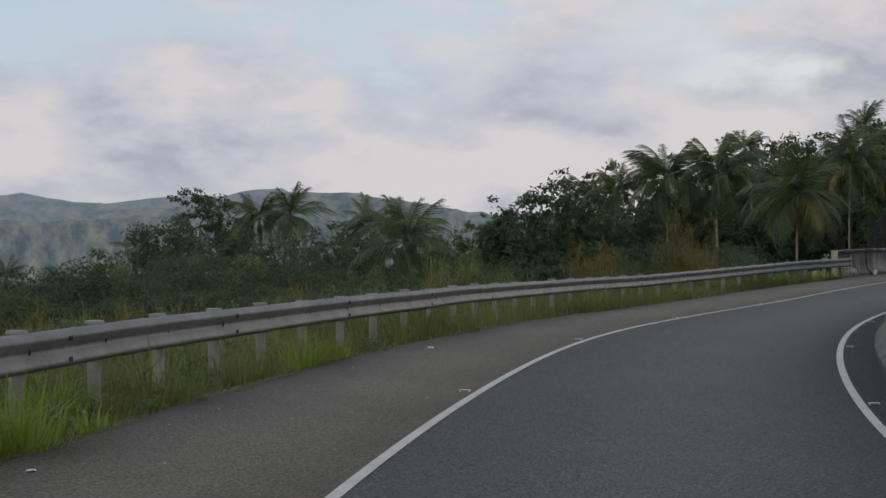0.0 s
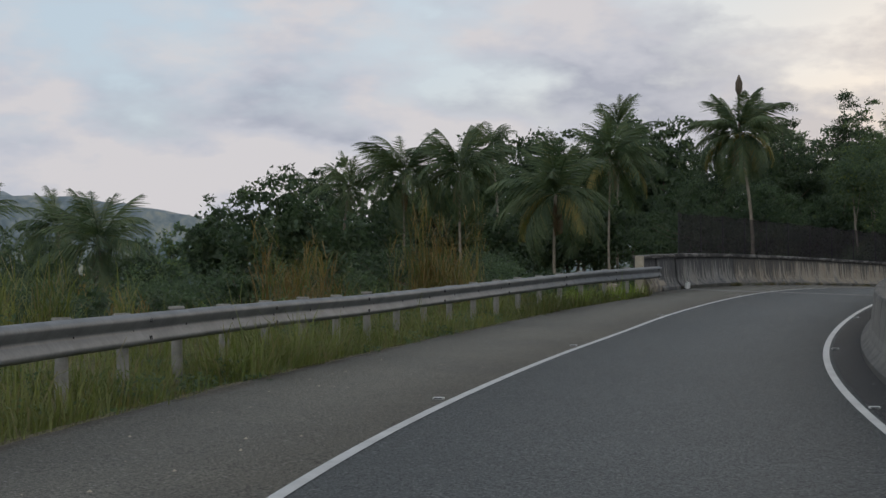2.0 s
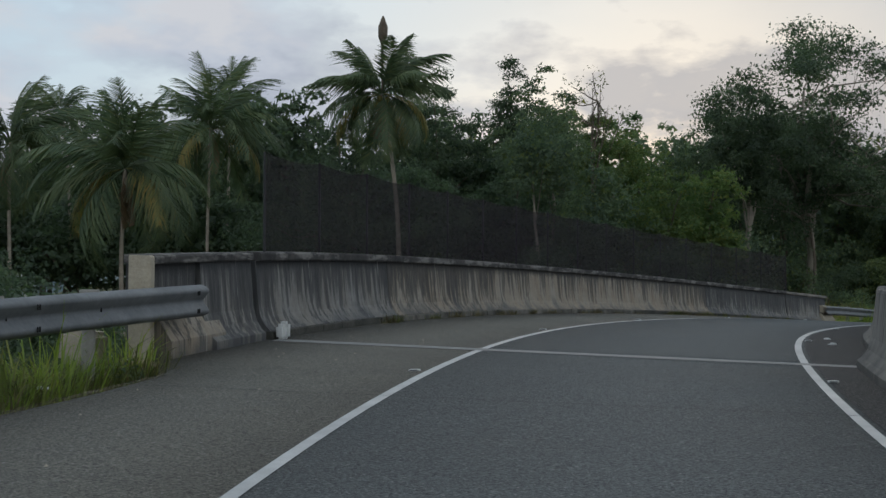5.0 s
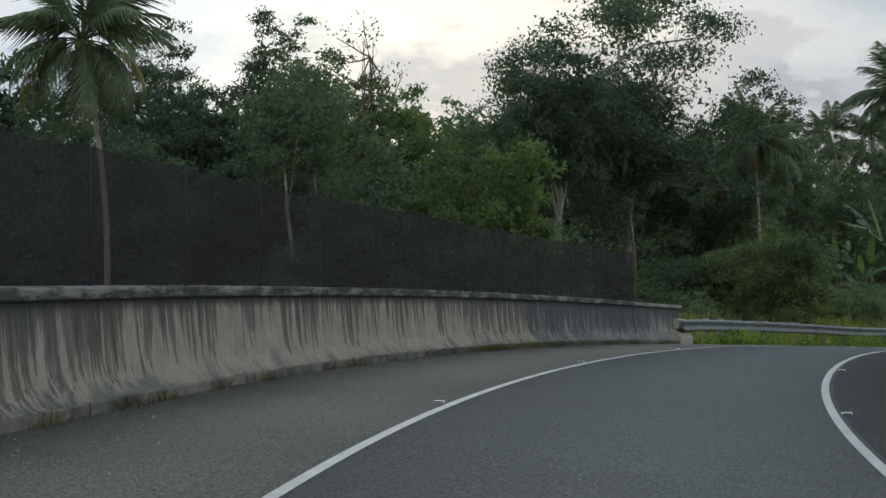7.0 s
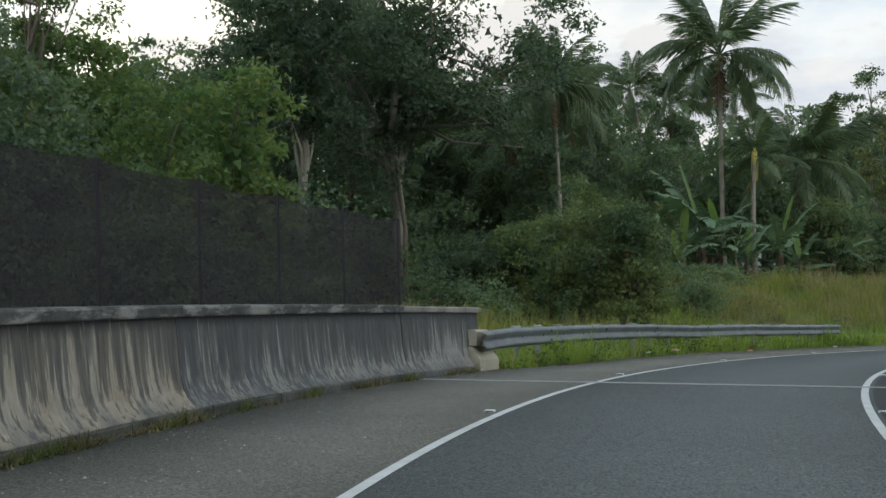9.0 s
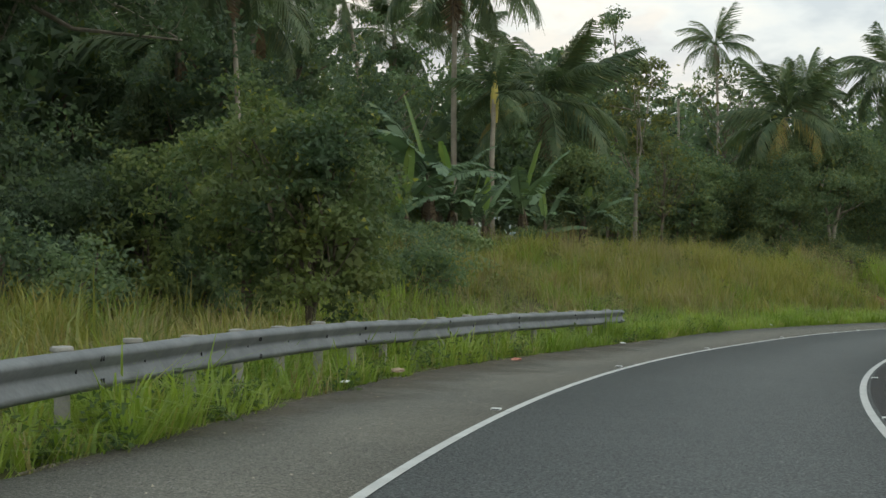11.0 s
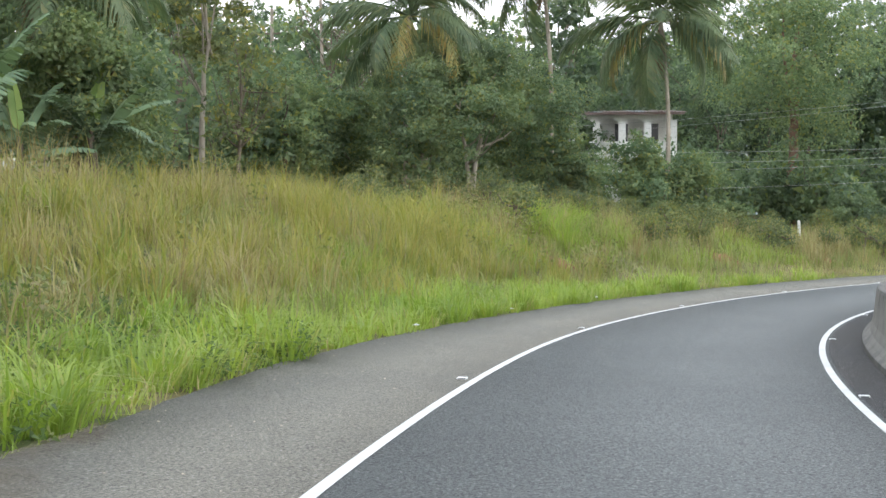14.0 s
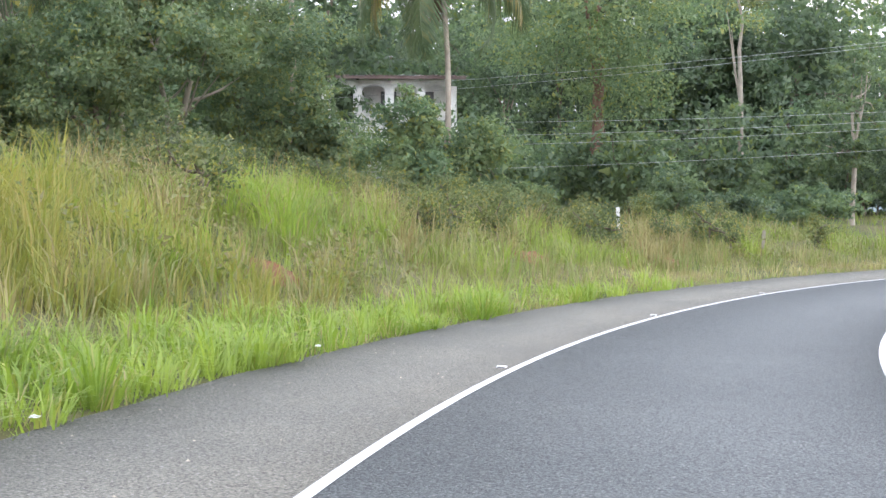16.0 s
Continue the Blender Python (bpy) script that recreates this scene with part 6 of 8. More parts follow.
broadleaf(117.0, 103.4, 4.6, 1.9, 0.05, "round", "bank", 4200, 0.20, 487, label="leafy green tree at the edge of the grassy bank")
broadleaf(124.6, 100.2, 3.9, 1.6, 0.05, "round", "bank", 4000, 0.20, 488, label="leafy green tree at the edge of the grassy bank")
broadleaf(140.0, 102.2, 2.0, 1.9, 0.05, "round", "bank", 3000, 0.20, 492, trunk=0.06, label="small shrubby tree before the house")
# dense forest that closes the view behind
broadleaf(5.6, 156.6, 10.4, 2.5, 0.02, "round", "dark", 1500, 0.44, 233, label="dark leafy tree far down the valley side")
broadleaf(7.6, 156.6, 10.1, 2.5, 0.02, "round", "dark", 1500, 0.44, 234, label="dark leafy tree far down the valley side")
broadleaf(10.2, 144.2, 9.2, 2.2, 0.02, "round", "dark", 1500, 0.44, 235, label="dark leafy tree far down the valley side")
broadleaf(12.5, 143.3, 8.7, 2.2, 0.02, "round", "dark", 1500, 0.44, 236, label="dark leafy tree far down the valley side")
broadleaf(15.9, 143.6, 9.4, 2.3, 0.02, "round", "dark", 1500, 0.44, 237, label="dark leafy tree far down the valley side")
broadleaf(18.5, 153.4, 11.0, 2.5, 0.02, "round", "dark", 1500, 0.44, 238, label="dark leafy tree far down the valley side")
broadleaf(20.6, 138.9, 10.4, 2.2, 0.02, "round", "dark", 1500, 0.44, 239, label="dark leafy tree far down the valley side")
broadleaf(24.4, 154.3, 10.9, 2.5, 0.02, "round", "dark", 1500, 0.44, 240, label="dark leafy tree far down the valley side")
broadleaf(27.8, 153.2, 12.2, 2.5, 0.02, "round", "dark", 1500, 0.44, 241, label="dark leafy tree far down the valley side")
broadleaf(30.2, 152.5, 13.4, 2.5, 0.02, "round", "dark", 1500, 0.44, 242, label="dark leafy tree far down the valley side")
broadleaf(30.8, 141.8, 13.3, 2.3, 0.02, "round", "dark", 1500, 0.44, 243, label="dark leafy tree far down the valley side")
broadleaf(34.2, 140.2, 13.8, 2.3, 0.02, "round", "dark", 1500, 0.44, 244, label="dark leafy tree far down the valley side")
broadleaf(37.4, 145.6, 14.2, 2.4, 0.02, "round", "dark", 1500, 0.44, 245, label="dark leafy tree far down the valley side")
broadleaf(-40.7, 149.7, 0.1, 3.1, 0.02, "round", "dark", 1500, 0.44, 246, label="dark leafy tree far down the valley side")
broadleaf(-35.5, 143.2, 2.2, 3.0, 0.02, "round", "dark", 1500, 0.44, 247, label="dark leafy tree far down the valley side")
broadleaf(-32.6, 147.0, 2.7, 3.1, 0.02, "round", "mid", 1500, 0.44, 248, label="dark leafy tree far down the valley side")
broadleaf(-28.7, 147.2, 4.4, 3.1, 0.02, "round", "dark", 1500, 0.44, 249, label="dark leafy tree far down the valley side")
broadleaf(-26.3, 154.3, 6.2, 3.2, 0.02, "round", "dark", 1500, 0.44, 250, label="dark leafy tree far down the valley side")
broadleaf(-20.7, 144.6, 7.0, 3.0, 0.02, "round", "dark", 1500, 0.44, 251, label="dark leafy tree far down the valley side")
broadleaf(-18.0, 146.9, 5.6, 3.1, 0.02, "round", "dark", 1500, 0.44, 252, label="dark leafy tree far down the valley side")
broadleaf(-14.7, 155.2, 5.2, 3.2, 0.02, "round", "dark", 1500, 0.44, 253, label="dark leafy tree far down the valley side")
broadleaf(-12.5, 159.3, 6.3, 3.3, 0.02, "round", "dark", 1500, 0.44, 254, label="dark leafy tree far down the valley side")
broadleaf(-7.9, 147.0, 6.3, 3.1, 0.02, "round", "dark", 1500, 0.44, 255, label="dark leafy tree far down the valley side")
broadleaf(-4.1, 150.9, 5.4, 3.1, 0.02, "round", "dark", 1500, 0.44, 256, label="dark leafy tree far down the valley side")
broadleaf(0.1, 156.2, 5.9, 3.2, 0.02, "round", "mid", 1500, 0.44, 257, label="dark leafy tree far down the valley side")
broadleaf(3.2, 160.4, 5.8, 3.3, 0.02, "round", "dark", 1500, 0.44, 258, label="dark leafy tree far down the valley side")
broadleaf(8.1, 152.0, 8.6, 3.2, 0.02, "round", "dark", 1500, 0.44, 259, label="dark leafy tree far down the valley side")
broadleaf(11.7, 151.8, 9.5, 3.2, 0.02, "round", "dark", 1500, 0.44, 260, label="dark leafy tree far down the valley side")
broadleaf(14.7, 142.5, 7.6, 3.0, 0.02, "round", "mid", 1500, 0.44, 261, label="dark leafy tree far down the valley side")
broadleaf(18.9, 149.7, 10.6, 3.1, 0.02, "round", "dark", 1500, 0.44, 262, label="dark leafy tree far down the valley side")
broadleaf(21.5, 151.2, 9.3, 3.1, 0.02, "round", "dark", 1500, 0.44, 263, label="dark leafy tree far down the valley side")
broadleaf(24.8, 148.4, 11.5, 3.1, 0.02, "round", "dark", 1500, 0.44, 264, label="dark leafy tree far down the valley side")
broadleaf(30.0, 148.8, 11.5, 3.1, 0.02, "round", "dark", 1500, 0.44, 265, label="dark leafy tree far down the valley side")
broadleaf(32.7, 148.8, 11.2, 3.1, 0.02, "round", "mid", 1500, 0.44, 266, label="dark leafy tree far down the valley side")
broadleaf(35.4, 145.0, 13.8, 3.0, 0.02, "round", "dark", 1500, 0.44, 267, label="dark leafy tree far down the valley side")
broadleaf(42.2, 156.5, 15.8, 3.3, 0.02, "round", "dark", 1500, 0.44, 268, label="dark leafy tree far down the valley side")
broadleaf(43.7, 149.7, 14.6, 3.1, 0.02, "round", "dark", 1500, 0.44, 269, label="dark leafy tree far down the valley side")
broadleaf(36.4, 141.3, 11.0, 2.8, 0.02, "round", "dark", 1500, 0.44, 270, label="dense dark forest tree far behind the palms")
broadleaf(40.7, 145.2, 14.5, 2.9, 0.02, "round", "dark", 1500, 0.44, 271, label="dense dark forest tree far behind the palms")
broadleaf(42.1, 137.1, 14.5, 2.7, 0.02, "round", "dark", 1500, 0.44, 272, label="dense dark forest tree far behind the palms")
broadleaf(45.0, 134.7, 14.6, 2.7, 0.02, "round", "dark", 1500, 0.44, 273, label="dense dark forest tree far behind the palms")
broadleaf(47.4, 135.5, 13.8, 2.7, 0.02, "round", "dark", 1500, 0.44, 274, label="dense dark forest tree far behind the palms")
broadleaf(53.7, 141.9, 14.0, 2.9, 0.02, "round", "dark", 1500, 0.44, 275, label="dense dark forest tree far behind the palms")
broadleaf(57.8, 141.7, 13.8, 2.9, 0.02, "round", "dark", 1500, 0.44, 276, label="dense dark forest tree far behind the palms")
broadleaf(59.9, 138.1, 13.5, 2.8, 0.02, "round", "dark", 1500, 0.44, 277, label="dense dark forest tree far behind the palms")
broadleaf(64.9, 140.5, 13.8, 2.9, 0.02, "round", "dark", 1500, 0.44, 278, label="dense dark forest tree far behind the palms")
broadleaf(68.7, 141.7, 12.7, 2.9, 0.02, "round", "mid", 1500, 0.44, 279, label="dense dark forest tree far behind the palms")
broadleaf(67.2, 131.4, 13.1, 2.7, 0.02, "round", "mid", 1500, 0.44, 280, label="dense dark forest tree far behind the palms")
broadleaf(40.5, 125.3, 12.3, 2.4, 0.02, "round", "dark", 1500, 0.44, 281, label="dense dark forest tree far behind the parapet")
broadleaf(43.9, 126.7, 12.5, 2.5, 0.02, "round", "dark", 1500, 0.44, 282, label="dense dark forest tree far behind the parapet")
broadleaf(45.1, 120.9, 12.2, 2.4, 0.02, "round", "dark", 1500, 0.44, 283, label="dense dark forest tree far behind the parapet")
broadleaf(44.3, 114.1, 10.9, 2.2, 0.02, "round", "dark", 1500, 0.44, 284, label="dense dark forest tree far behind the parapet")
broadleaf(48.0, 114.5, 10.9, 2.3, 0.02, "round", "dark", 1500, 0.44, 285, label="dense dark forest tree far behind the parapet")
broadleaf(49.4, 112.0, 11.0, 2.2, 0.02, "round", "dark", 1500, 0.44, 286, label="dense dark forest tree far behind the parapet")
broadleaf(56.5, 120.2, 13.0, 2.5, 0.02, "round", "dark", 1500, 0.44, 287, label="dense dark forest tree far behind the parapet")
broadleaf(57.3, 115.2, 11.4, 2.4, 0.02, "round", "dark", 1500, 0.44, 288, label="dense dark forest tree far behind the parapet")
broadleaf(60.4, 114.6, 11.2, 2.4, 0.02, "round", "dark", 1500, 0.44, 289, label="dense dark forest tree far behind the parapet")
broadleaf(61.1, 111.1, 10.2, 2.3, 0.02, "round", "dark", 1500, 0.44, 290, label="dense dark forest tree far behind the parapet")
broadleaf(67.5, 114.7, 12.3, 2.5, 0.02, "round", "bank", 1500, 0.44, 291, label="dense dark forest tree far behind the parapet")
broadleaf(63.6, 105.3, 11.8, 2.2, 0.02, "round", "dark", 1500, 0.44, 292, label="dense dark forest tree far behind the parapet")
broadleaf(70.2, 108.7, 11.5, 2.4, 0.02, "round", "mid", 1500, 0.44, 293, label="dense dark forest tree far behind the parapet")
broadleaf(74.8, 110.7, 9.9, 2.5, 0.02, "round", "bank", 1500, 0.44, 294, label="dense dark forest tree far behind the parapet")
broadleaf(59.5, 142.5, 16.4, 2.5, 0.02, "round", "mid", 1500, 0.44, 295, label="dense dark forest tree deep in the wood")
broadleaf(62.3, 141.8, 16.8, 2.5, 0.02, "round", "dark", 1500, 0.44, 296, label="dense dark forest tree deep in the wood")
broadleaf(64.4, 138.0, 16.2, 2.5, 0.02, "round", "dark", 1500, 0.44, 297, label="dense dark forest tree deep in the wood")
broadleaf(66.5, 135.8, 16.2, 2.5, 0.02, "round", "bank", 1500, 0.44, 298, label="dense dark forest tree deep in the wood")
broadleaf(70.5, 137.1, 16.6, 2.6, 0.02, "round", "mid", 1500, 0.44, 299, label="dense dark forest tree deep in the wood")
broadleaf(74.8, 139.1, 16.6, 2.7, 0.02, "round", "mid", 1500, 0.44, 300, label="dense dark forest tree deep in the wood")
broadleaf(73.5, 130.7, 14.6, 2.5, 0.02, "round", "mid", 1500, 0.44, 301, label="dense dark forest tree deep in the wood")
broadleaf(74.9, 127.6, 14.8, 2.5, 0.02, "round", "mid", 1500, 0.44, 302, label="dense dark forest tree deep in the wood")
broadleaf(75.3, 123.4, 14.8, 2.4, 0.02, "round", "mid", 1500, 0.44, 303, label="dense dark forest tree deep in the wood")
broadleaf(79.2, 124.4, 15.0, 2.5, 0.02, "round", "mid", 1500, 0.44, 304, label="dense dark forest tree deep in the wood")
broadleaf(86.5, 128.8, 15.8, 2.7, 0.02, "round", "mid", 1500, 0.44, 305, label="dense dark forest tree deep in the wood")
broadleaf(87.6, 125.7, 14.4, 2.7, 0.02, "round", "bank", 1500, 0.44, 306, label="dense dark forest tree deep in the wood")
broadleaf(85.4, 118.5, 12.8, 2.4, 0.02, "round", "mid", 1500, 0.44, 307, label="dense dark forest tree deep in the wood")
broadleaf(87.5, 117.0, 13.1, 2.5, 0.02, "round", "mid", 1500, 0.44, 308, label="dense dark forest tree deep in the wood")
broadleaf(93.1, 117.6, 12.8, 2.6, 0.02, "round", "bank", 1500, 0.44, 309, label="dense dark forest tree deep in the wood")
broadleaf(98.3, 117.5, 10.8, 2.7, 0.02, "round", "mid", 1500, 0.44, 310, label="dense dark forest tree deep in the wood")
broadleaf(94.7, 111.5, 9.2, 2.5, 0.02, "round", "mid", 1500, 0.44, 311, label="dense dark forest tree deep in the wood")
broadleaf(100.9, 113.0, 10.1, 2.6, 0.02, "round", "mid", 1500, 0.44, 312, label="dense dark forest tree deep in the wood")
broadleaf(103.8, 110.7, 10.7, 2.6, 0.02, "round", "mid", 1500, 0.44, 313, label="dense dark forest tree deep in the wood")
broadleaf(119.5, 165.2, 17.8, 2.9, 0.02, "round", "mid", 1500, 0.44, 314, label="dense dark forest tree deep in the wood")
broadleaf(120.8, 163.0, 16.4, 2.9, 0.02, "round", "mid", 1500, 0.44, 315, label="dense dark forest tree deep in the wood")
broadleaf(124.9, 160.8, 17.2, 2.9, 0.02, "round", "bank", 1500, 0.44, 316, label="dense dark forest tree deep in the wood")
broadleaf(128.9, 161.2, 17.9, 3.0, 0.02, "round", "mid", 1500, 0.44, 317, label="dense dark forest tree deep in the wood")
broadleaf(129.0, 155.5, 17.1, 2.9, 0.02, "round", "mid", 1500, 0.44, 318, label="dense dark forest tree deep in the wood")
broadleaf(123.1, 145.6, 15.0, 2.7, 0.02, "round", "bank", 1500, 0.44, 319, label="dense dark forest tree deep in the wood")
broadleaf(130.9, 148.5, 15.3, 2.9, 0.02, "round", "mid", 1500, 0.44, 320, label="dense dark forest tree deep in the wood")
broadleaf(127.2, 141.5, 12.9, 2.7, 0.02, "round", "bank", 1500, 0.44, 321, label="dense dark forest tree deep in the wood")
broadleaf(139.4, 146.7, 14.6, 3.0, 0.02, "round", "mid", 1500, 0.44, 322, label="dense dark forest tree deep in the wood")
broadleaf(139.0, 142.8, 15.6, 3.0, 0.02, "round", "mid", 1500, 0.44, 323, label="dense dark forest tree deep in the wood")
broadleaf(131.5, 133.5, 15.3, 2.7, 0.02, "round", "mid", 1500, 0.44, 324, label="dense dark forest tree deep in the wood")
broadleaf(137.8, 133.7, 16.4, 2.8, 0.02, "round", "mid", 1500, 0.44, 325, label="dense dark forest tree deep in the wood")
broadleaf(135.0, 127.1, 14.6, 2.7, 0.02, "round", "mid", 1500, 0.44, 326, label="dense dark forest tree deep in the wood")
broadleaf(146.9, 131.1, 15.2, 3.0, 0.02, "round", "dark", 1500, 0.44, 327, label="dense dark forest tree deep in the wood")
broadleaf(147.4, 126.9, 13.0, 2.9, 0.02, "round", "dark", 1500, 0.44, 328, label="dense dark forest tree deep in the wood")
broadleaf(144.9, 122.3, 11.9, 2.8, 0.02, "round", "mid", 1500, 0.44, 329, label="dense dark forest tree deep in the wood")
broadleaf(149.1, 119.9, 12.4, 2.9, 0.02, "round", "mid", 1500, 0.44, 330, label="dense dark forest tree deep in the wood")
broadleaf(143.5, 114.2, 11.8, 2.7, 0.02, "round", "mid", 1500, 0.44, 331, label="dense dark forest tree deep in the wood")
broadleaf(153.4, 115.3, 12.1, 2.9, 0.02, "round", "dark", 1500, 0.44, 332, label="dense dark forest tree deep in the wood")
broadleaf(155.2, 111.8, 12.7, 2.9, 0.02, "round", "mid", 1500, 0.44, 333, label="dense dark forest tree deep in the wood")
broadleaf(148.7, 106.2, 12.3, 2.7, 0.02, "round", "dark", 1500, 0.44, 334, label="dense dark forest tree deep in the wood")
broadleaf(162.0, 151.1, 17.0, 3.1, 0.02, "round", "mid", 1500, 0.44, 335, label="dense green forest tree deep in the wood")
broadleaf(161.5, 146.5, 17.0, 3.1, 0.02, "round", "dark", 1500, 0.44, 336, label="dense green forest tree deep in the wood")
broadleaf(157.0, 139.6, 15.4, 2.9, 0.02, "round", "dark", 1500, 0.44, 337, label="dense green forest tree deep in the wood")
broadleaf(161.5, 138.5, 15.8, 3.0, 0.02, "round", "mid", 1500, 0.44, 338, label="dense green forest tree deep in the wood")
broadleaf(158.6, 132.3, 14.6, 2.9, 0.02, "round", "mid", 1500, 0.44, 339, label="dense green forest tree deep in the wood")
broadleaf(165.4, 132.3, 14.8, 3.0, 0.02, "round", "dark", 1500, 0.44, 340, label="dense green forest tree deep in the wood")
broadleaf(166.1, 128.9, 14.4, 3.0, 0.02, "round", "mid", 1500, 0.44, 341, label="dense green forest tree deep in the wood")
broadleaf(166.1, 124.3, 14.3, 3.0, 0.02, "round", "dark", 1500, 0.44, 342, label="dense green forest tree deep in the wood")
broadleaf(164.6, 120.9, 13.2, 2.9, 0.02, "round", "dark", 1500, 0.44, 343, label="dense green forest tree deep in the wood")
broadleaf(164.6, 116.6, 12.1, 2.9, 0.02, "round", "dark", 1500, 0.44, 344, label="dense green forest tree deep in the wood")
broadleaf(167.9, 113.7, 11.2, 3.0, 0.02, "round", "dark", 1500, 0.44, 345, label="dense green forest tree deep in the wood")
broadleaf(170.2, 111.0, 11.1, 3.0, 0.02, "round", "dark", 1500, 0.44, 346, label="dense green forest tree deep in the wood")
broadleaf(177.6, 109.5, 13.3, 3.2, 0.02, "round", "dark", 1500, 0.44, 347, label="dense green forest tree deep in the wood")
broadleaf(175.8, 105.2, 14.7, 3.1, 0.02, "round", "mid", 1500, 0.44, 348, label="dense green forest tree deep in the wood")
broadleaf(169.3, 101.1, 15.5, 2.9, 0.02, "round", "mid", 1500, 0.44, 349, label="dense green forest tree deep in the wood")
broadleaf(176.8, 97.7, 17.1, 3.0, 0.02, "round", "dark", 1500, 0.44, 350, label="dense green forest tree deep in the wood")
broadleaf(177.6, 94.4, 17.3, 3.0, 0.02, "round", "dark", 1500, 0.44, 351, label="dense green forest tree deep in the wood")
broadleaf(178.3, 91.8, 16.8, 3.0, 0.02, "round", "mid", 1500, 0.44, 352, label="dense green forest tree deep in the wood")
broadleaf(186.1, 87.9, 18.1, 3.2, 0.02, "round", "dark", 1500, 0.44, 353, label="dense green forest tree deep in the wood")
broadleaf(168.9, 159.3, 18.6, 2.5, 0.02, "round", "mid", 1500, 0.44, 354, label="dense green forest tree deep in the wood")
broadleaf(175.9, 161.3, 18.6, 2.6, 0.02, "round", "mid", 1500, 0.44, 355, label="dense green forest tree deep in the wood")
broadleaf(178.2, 158.8, 19.4, 2.7, 0.02, "round", "mid", 1500, 0.44, 356, label="dense green forest tree deep in the wood")
broadleaf(178.0, 154.8, 18.6, 2.6, 0.02, "round", "mid", 1500, 0.44, 357, label="dense green forest tree deep in the wood")
broadleaf(178.9, 152.1, 19.5, 2.6, 0.02, "round", "mid", 1500, 0.44, 358, label="dense green forest tree deep in the wood")
broadleaf(172.0, 144.7, 17.1, 2.5, 0.02, "round", "mid", 1500, 0.44, 359, label="dense green forest tree deep in the wood")
broadleaf(180.8, 145.6, 18.5, 2.6, 0.02, "round", "dark", 1500, 0.44, 360, label="dense green forest tree deep in the wood")
broadleaf(174.2, 139.2, 17.1, 2.5, 0.02, "round", "mid", 1500, 0.44, 361, label="dense green forest tree deep in the wood")
broadleaf(183.5, 140.9, 18.3, 2.7, 0.02, "round", "mid", 1500, 0.44, 362, label="dense green forest tree deep in the wood")
broadleaf(176.3, 134.3, 17.9, 2.5, 0.02, "round", "dark", 1500, 0.44, 363, label="dense green forest tree deep in the wood")
broadleaf(178.2, 131.4, 13.1, 2.5, 0.02, "round", "dark", 1500, 0.44, 364, label="dense green forest tree deep in the wood")
broadleaf(181.2, 130.1, 13.4, 2.5, 0.02, "round", "dark", 1500, 0.44, 365, label="dense green forest tree deep in the wood")
broadleaf(187.2, 128.9, 13.7, 2.7, 0.02, "round", "dark", 1500, 0.44, 366, label="dense green forest tree deep in the wood")
broadleaf(184.4, 123.9, 14.8, 2.6, 0.02, "round", "mid", 1500, 0.44, 367, label="dense green forest tree deep in the wood")
broadleaf(190.2, 123.6, 14.3, 2.7, 0.02, "round", "dark", 1500, 0.44, 368, label="dense green forest tree deep in the wood")
broadleaf(189.2, 118.7, 13.2, 2.6, 0.02, "round", "mid", 1500, 0.44, 369, label="dense green forest tree deep in the wood")
broadleaf(187.8, 115.8, 14.9, 2.6, 0.02, "round", "mid", 1500, 0.44, 370, label="dense green forest tree deep in the wood")
broadleaf(185.4, 112.6, 16.3, 2.5, 0.02, "round", "mid", 1500, 0.44, 371, label="dense green forest tree deep in the wood")
broadleaf(195.7, 111.7, 18.1, 2.7, 0.02, "round", "mid", 1500, 0.44, 372, label="dense green forest tree deep in the wood")
broadleaf(188.3, 106.7, 18.3, 2.5, 0.02, "round", "dark", 1500, 0.44, 373, label="dense green forest tree deep in the wood")
broadleaf(185.1, 103.8, 17.7, 2.4, 0.02, "round", "dark", 1500, 0.44, 374, label="dense green forest tree deep in the wood")
broadleaf(199.8, 101.6, 19.4, 2.7, 0.02, "round", "mid", 1500, 0.44, 375, label="dense green forest tree deep in the wood")
broadleaf(193.5, 98.1, 19.4, 2.6, 0.02, "round", "dark", 1500, 0.44, 376, label="dense green forest tree deep in the wood")
broadleaf(191.1, 95.8, 17.9, 2.5, 0.02, "round", "mid", 1500, 0.44, 377, label="dense green forest tree deep in the wood")
broadleaf(199.3, 92.6, 19.6, 2.6, 0.02, "round", "mid", 1500, 0.44, 378, label="dense green forest tree deep in the wood")
broadleaf(196.3, 90.2, 19.5, 2.6, 0.02, "round", "mid", 1500, 0.44, 379, label="dense green forest tree deep in the wood")
broadleaf(204.7, 86.6, 19.7, 2.7, 0.02, "round", "mid", 1500, 0.44, 380, label="dense green forest tree deep in the wood")
broadleaf(195.2, 83.7, 19.0, 2.5, 0.02, "round", "mid", 1500, 0.44, 381, label="dense green forest tree deep in the wood")
broadleaf(202.4, 80.8, 19.1, 2.6, 0.02, "round", "mid", 1500, 0.44, 382, label="dense green forest tree deep in the wood")
broadleaf(200.8, 135.2, 17.2, 2.6, 0.02, "round", "mid", 1500, 0.44, 383, label="dense green forest tree deep in the wood")
broadleaf(199.4, 132.0, 16.5, 2.6, 0.02, "round", "dark", 1500, 0.44, 384, label="dense green forest tree deep in the wood")
broadleaf(193.8, 126.7, 15.9, 2.5, 0.02, "round", "mid", 1500, 0.44, 385, label="dense green forest tree deep in the wood")
broadleaf(200.2, 125.8, 17.2, 2.6, 0.02, "round", "mid", 1500, 0.44, 386, label="dense green forest tree deep in the wood")
broadleaf(201.8, 123.5, 16.9, 2.6, 0.02, "round", "mid", 1500, 0.44, 387, label="dense green forest tree deep in the wood")
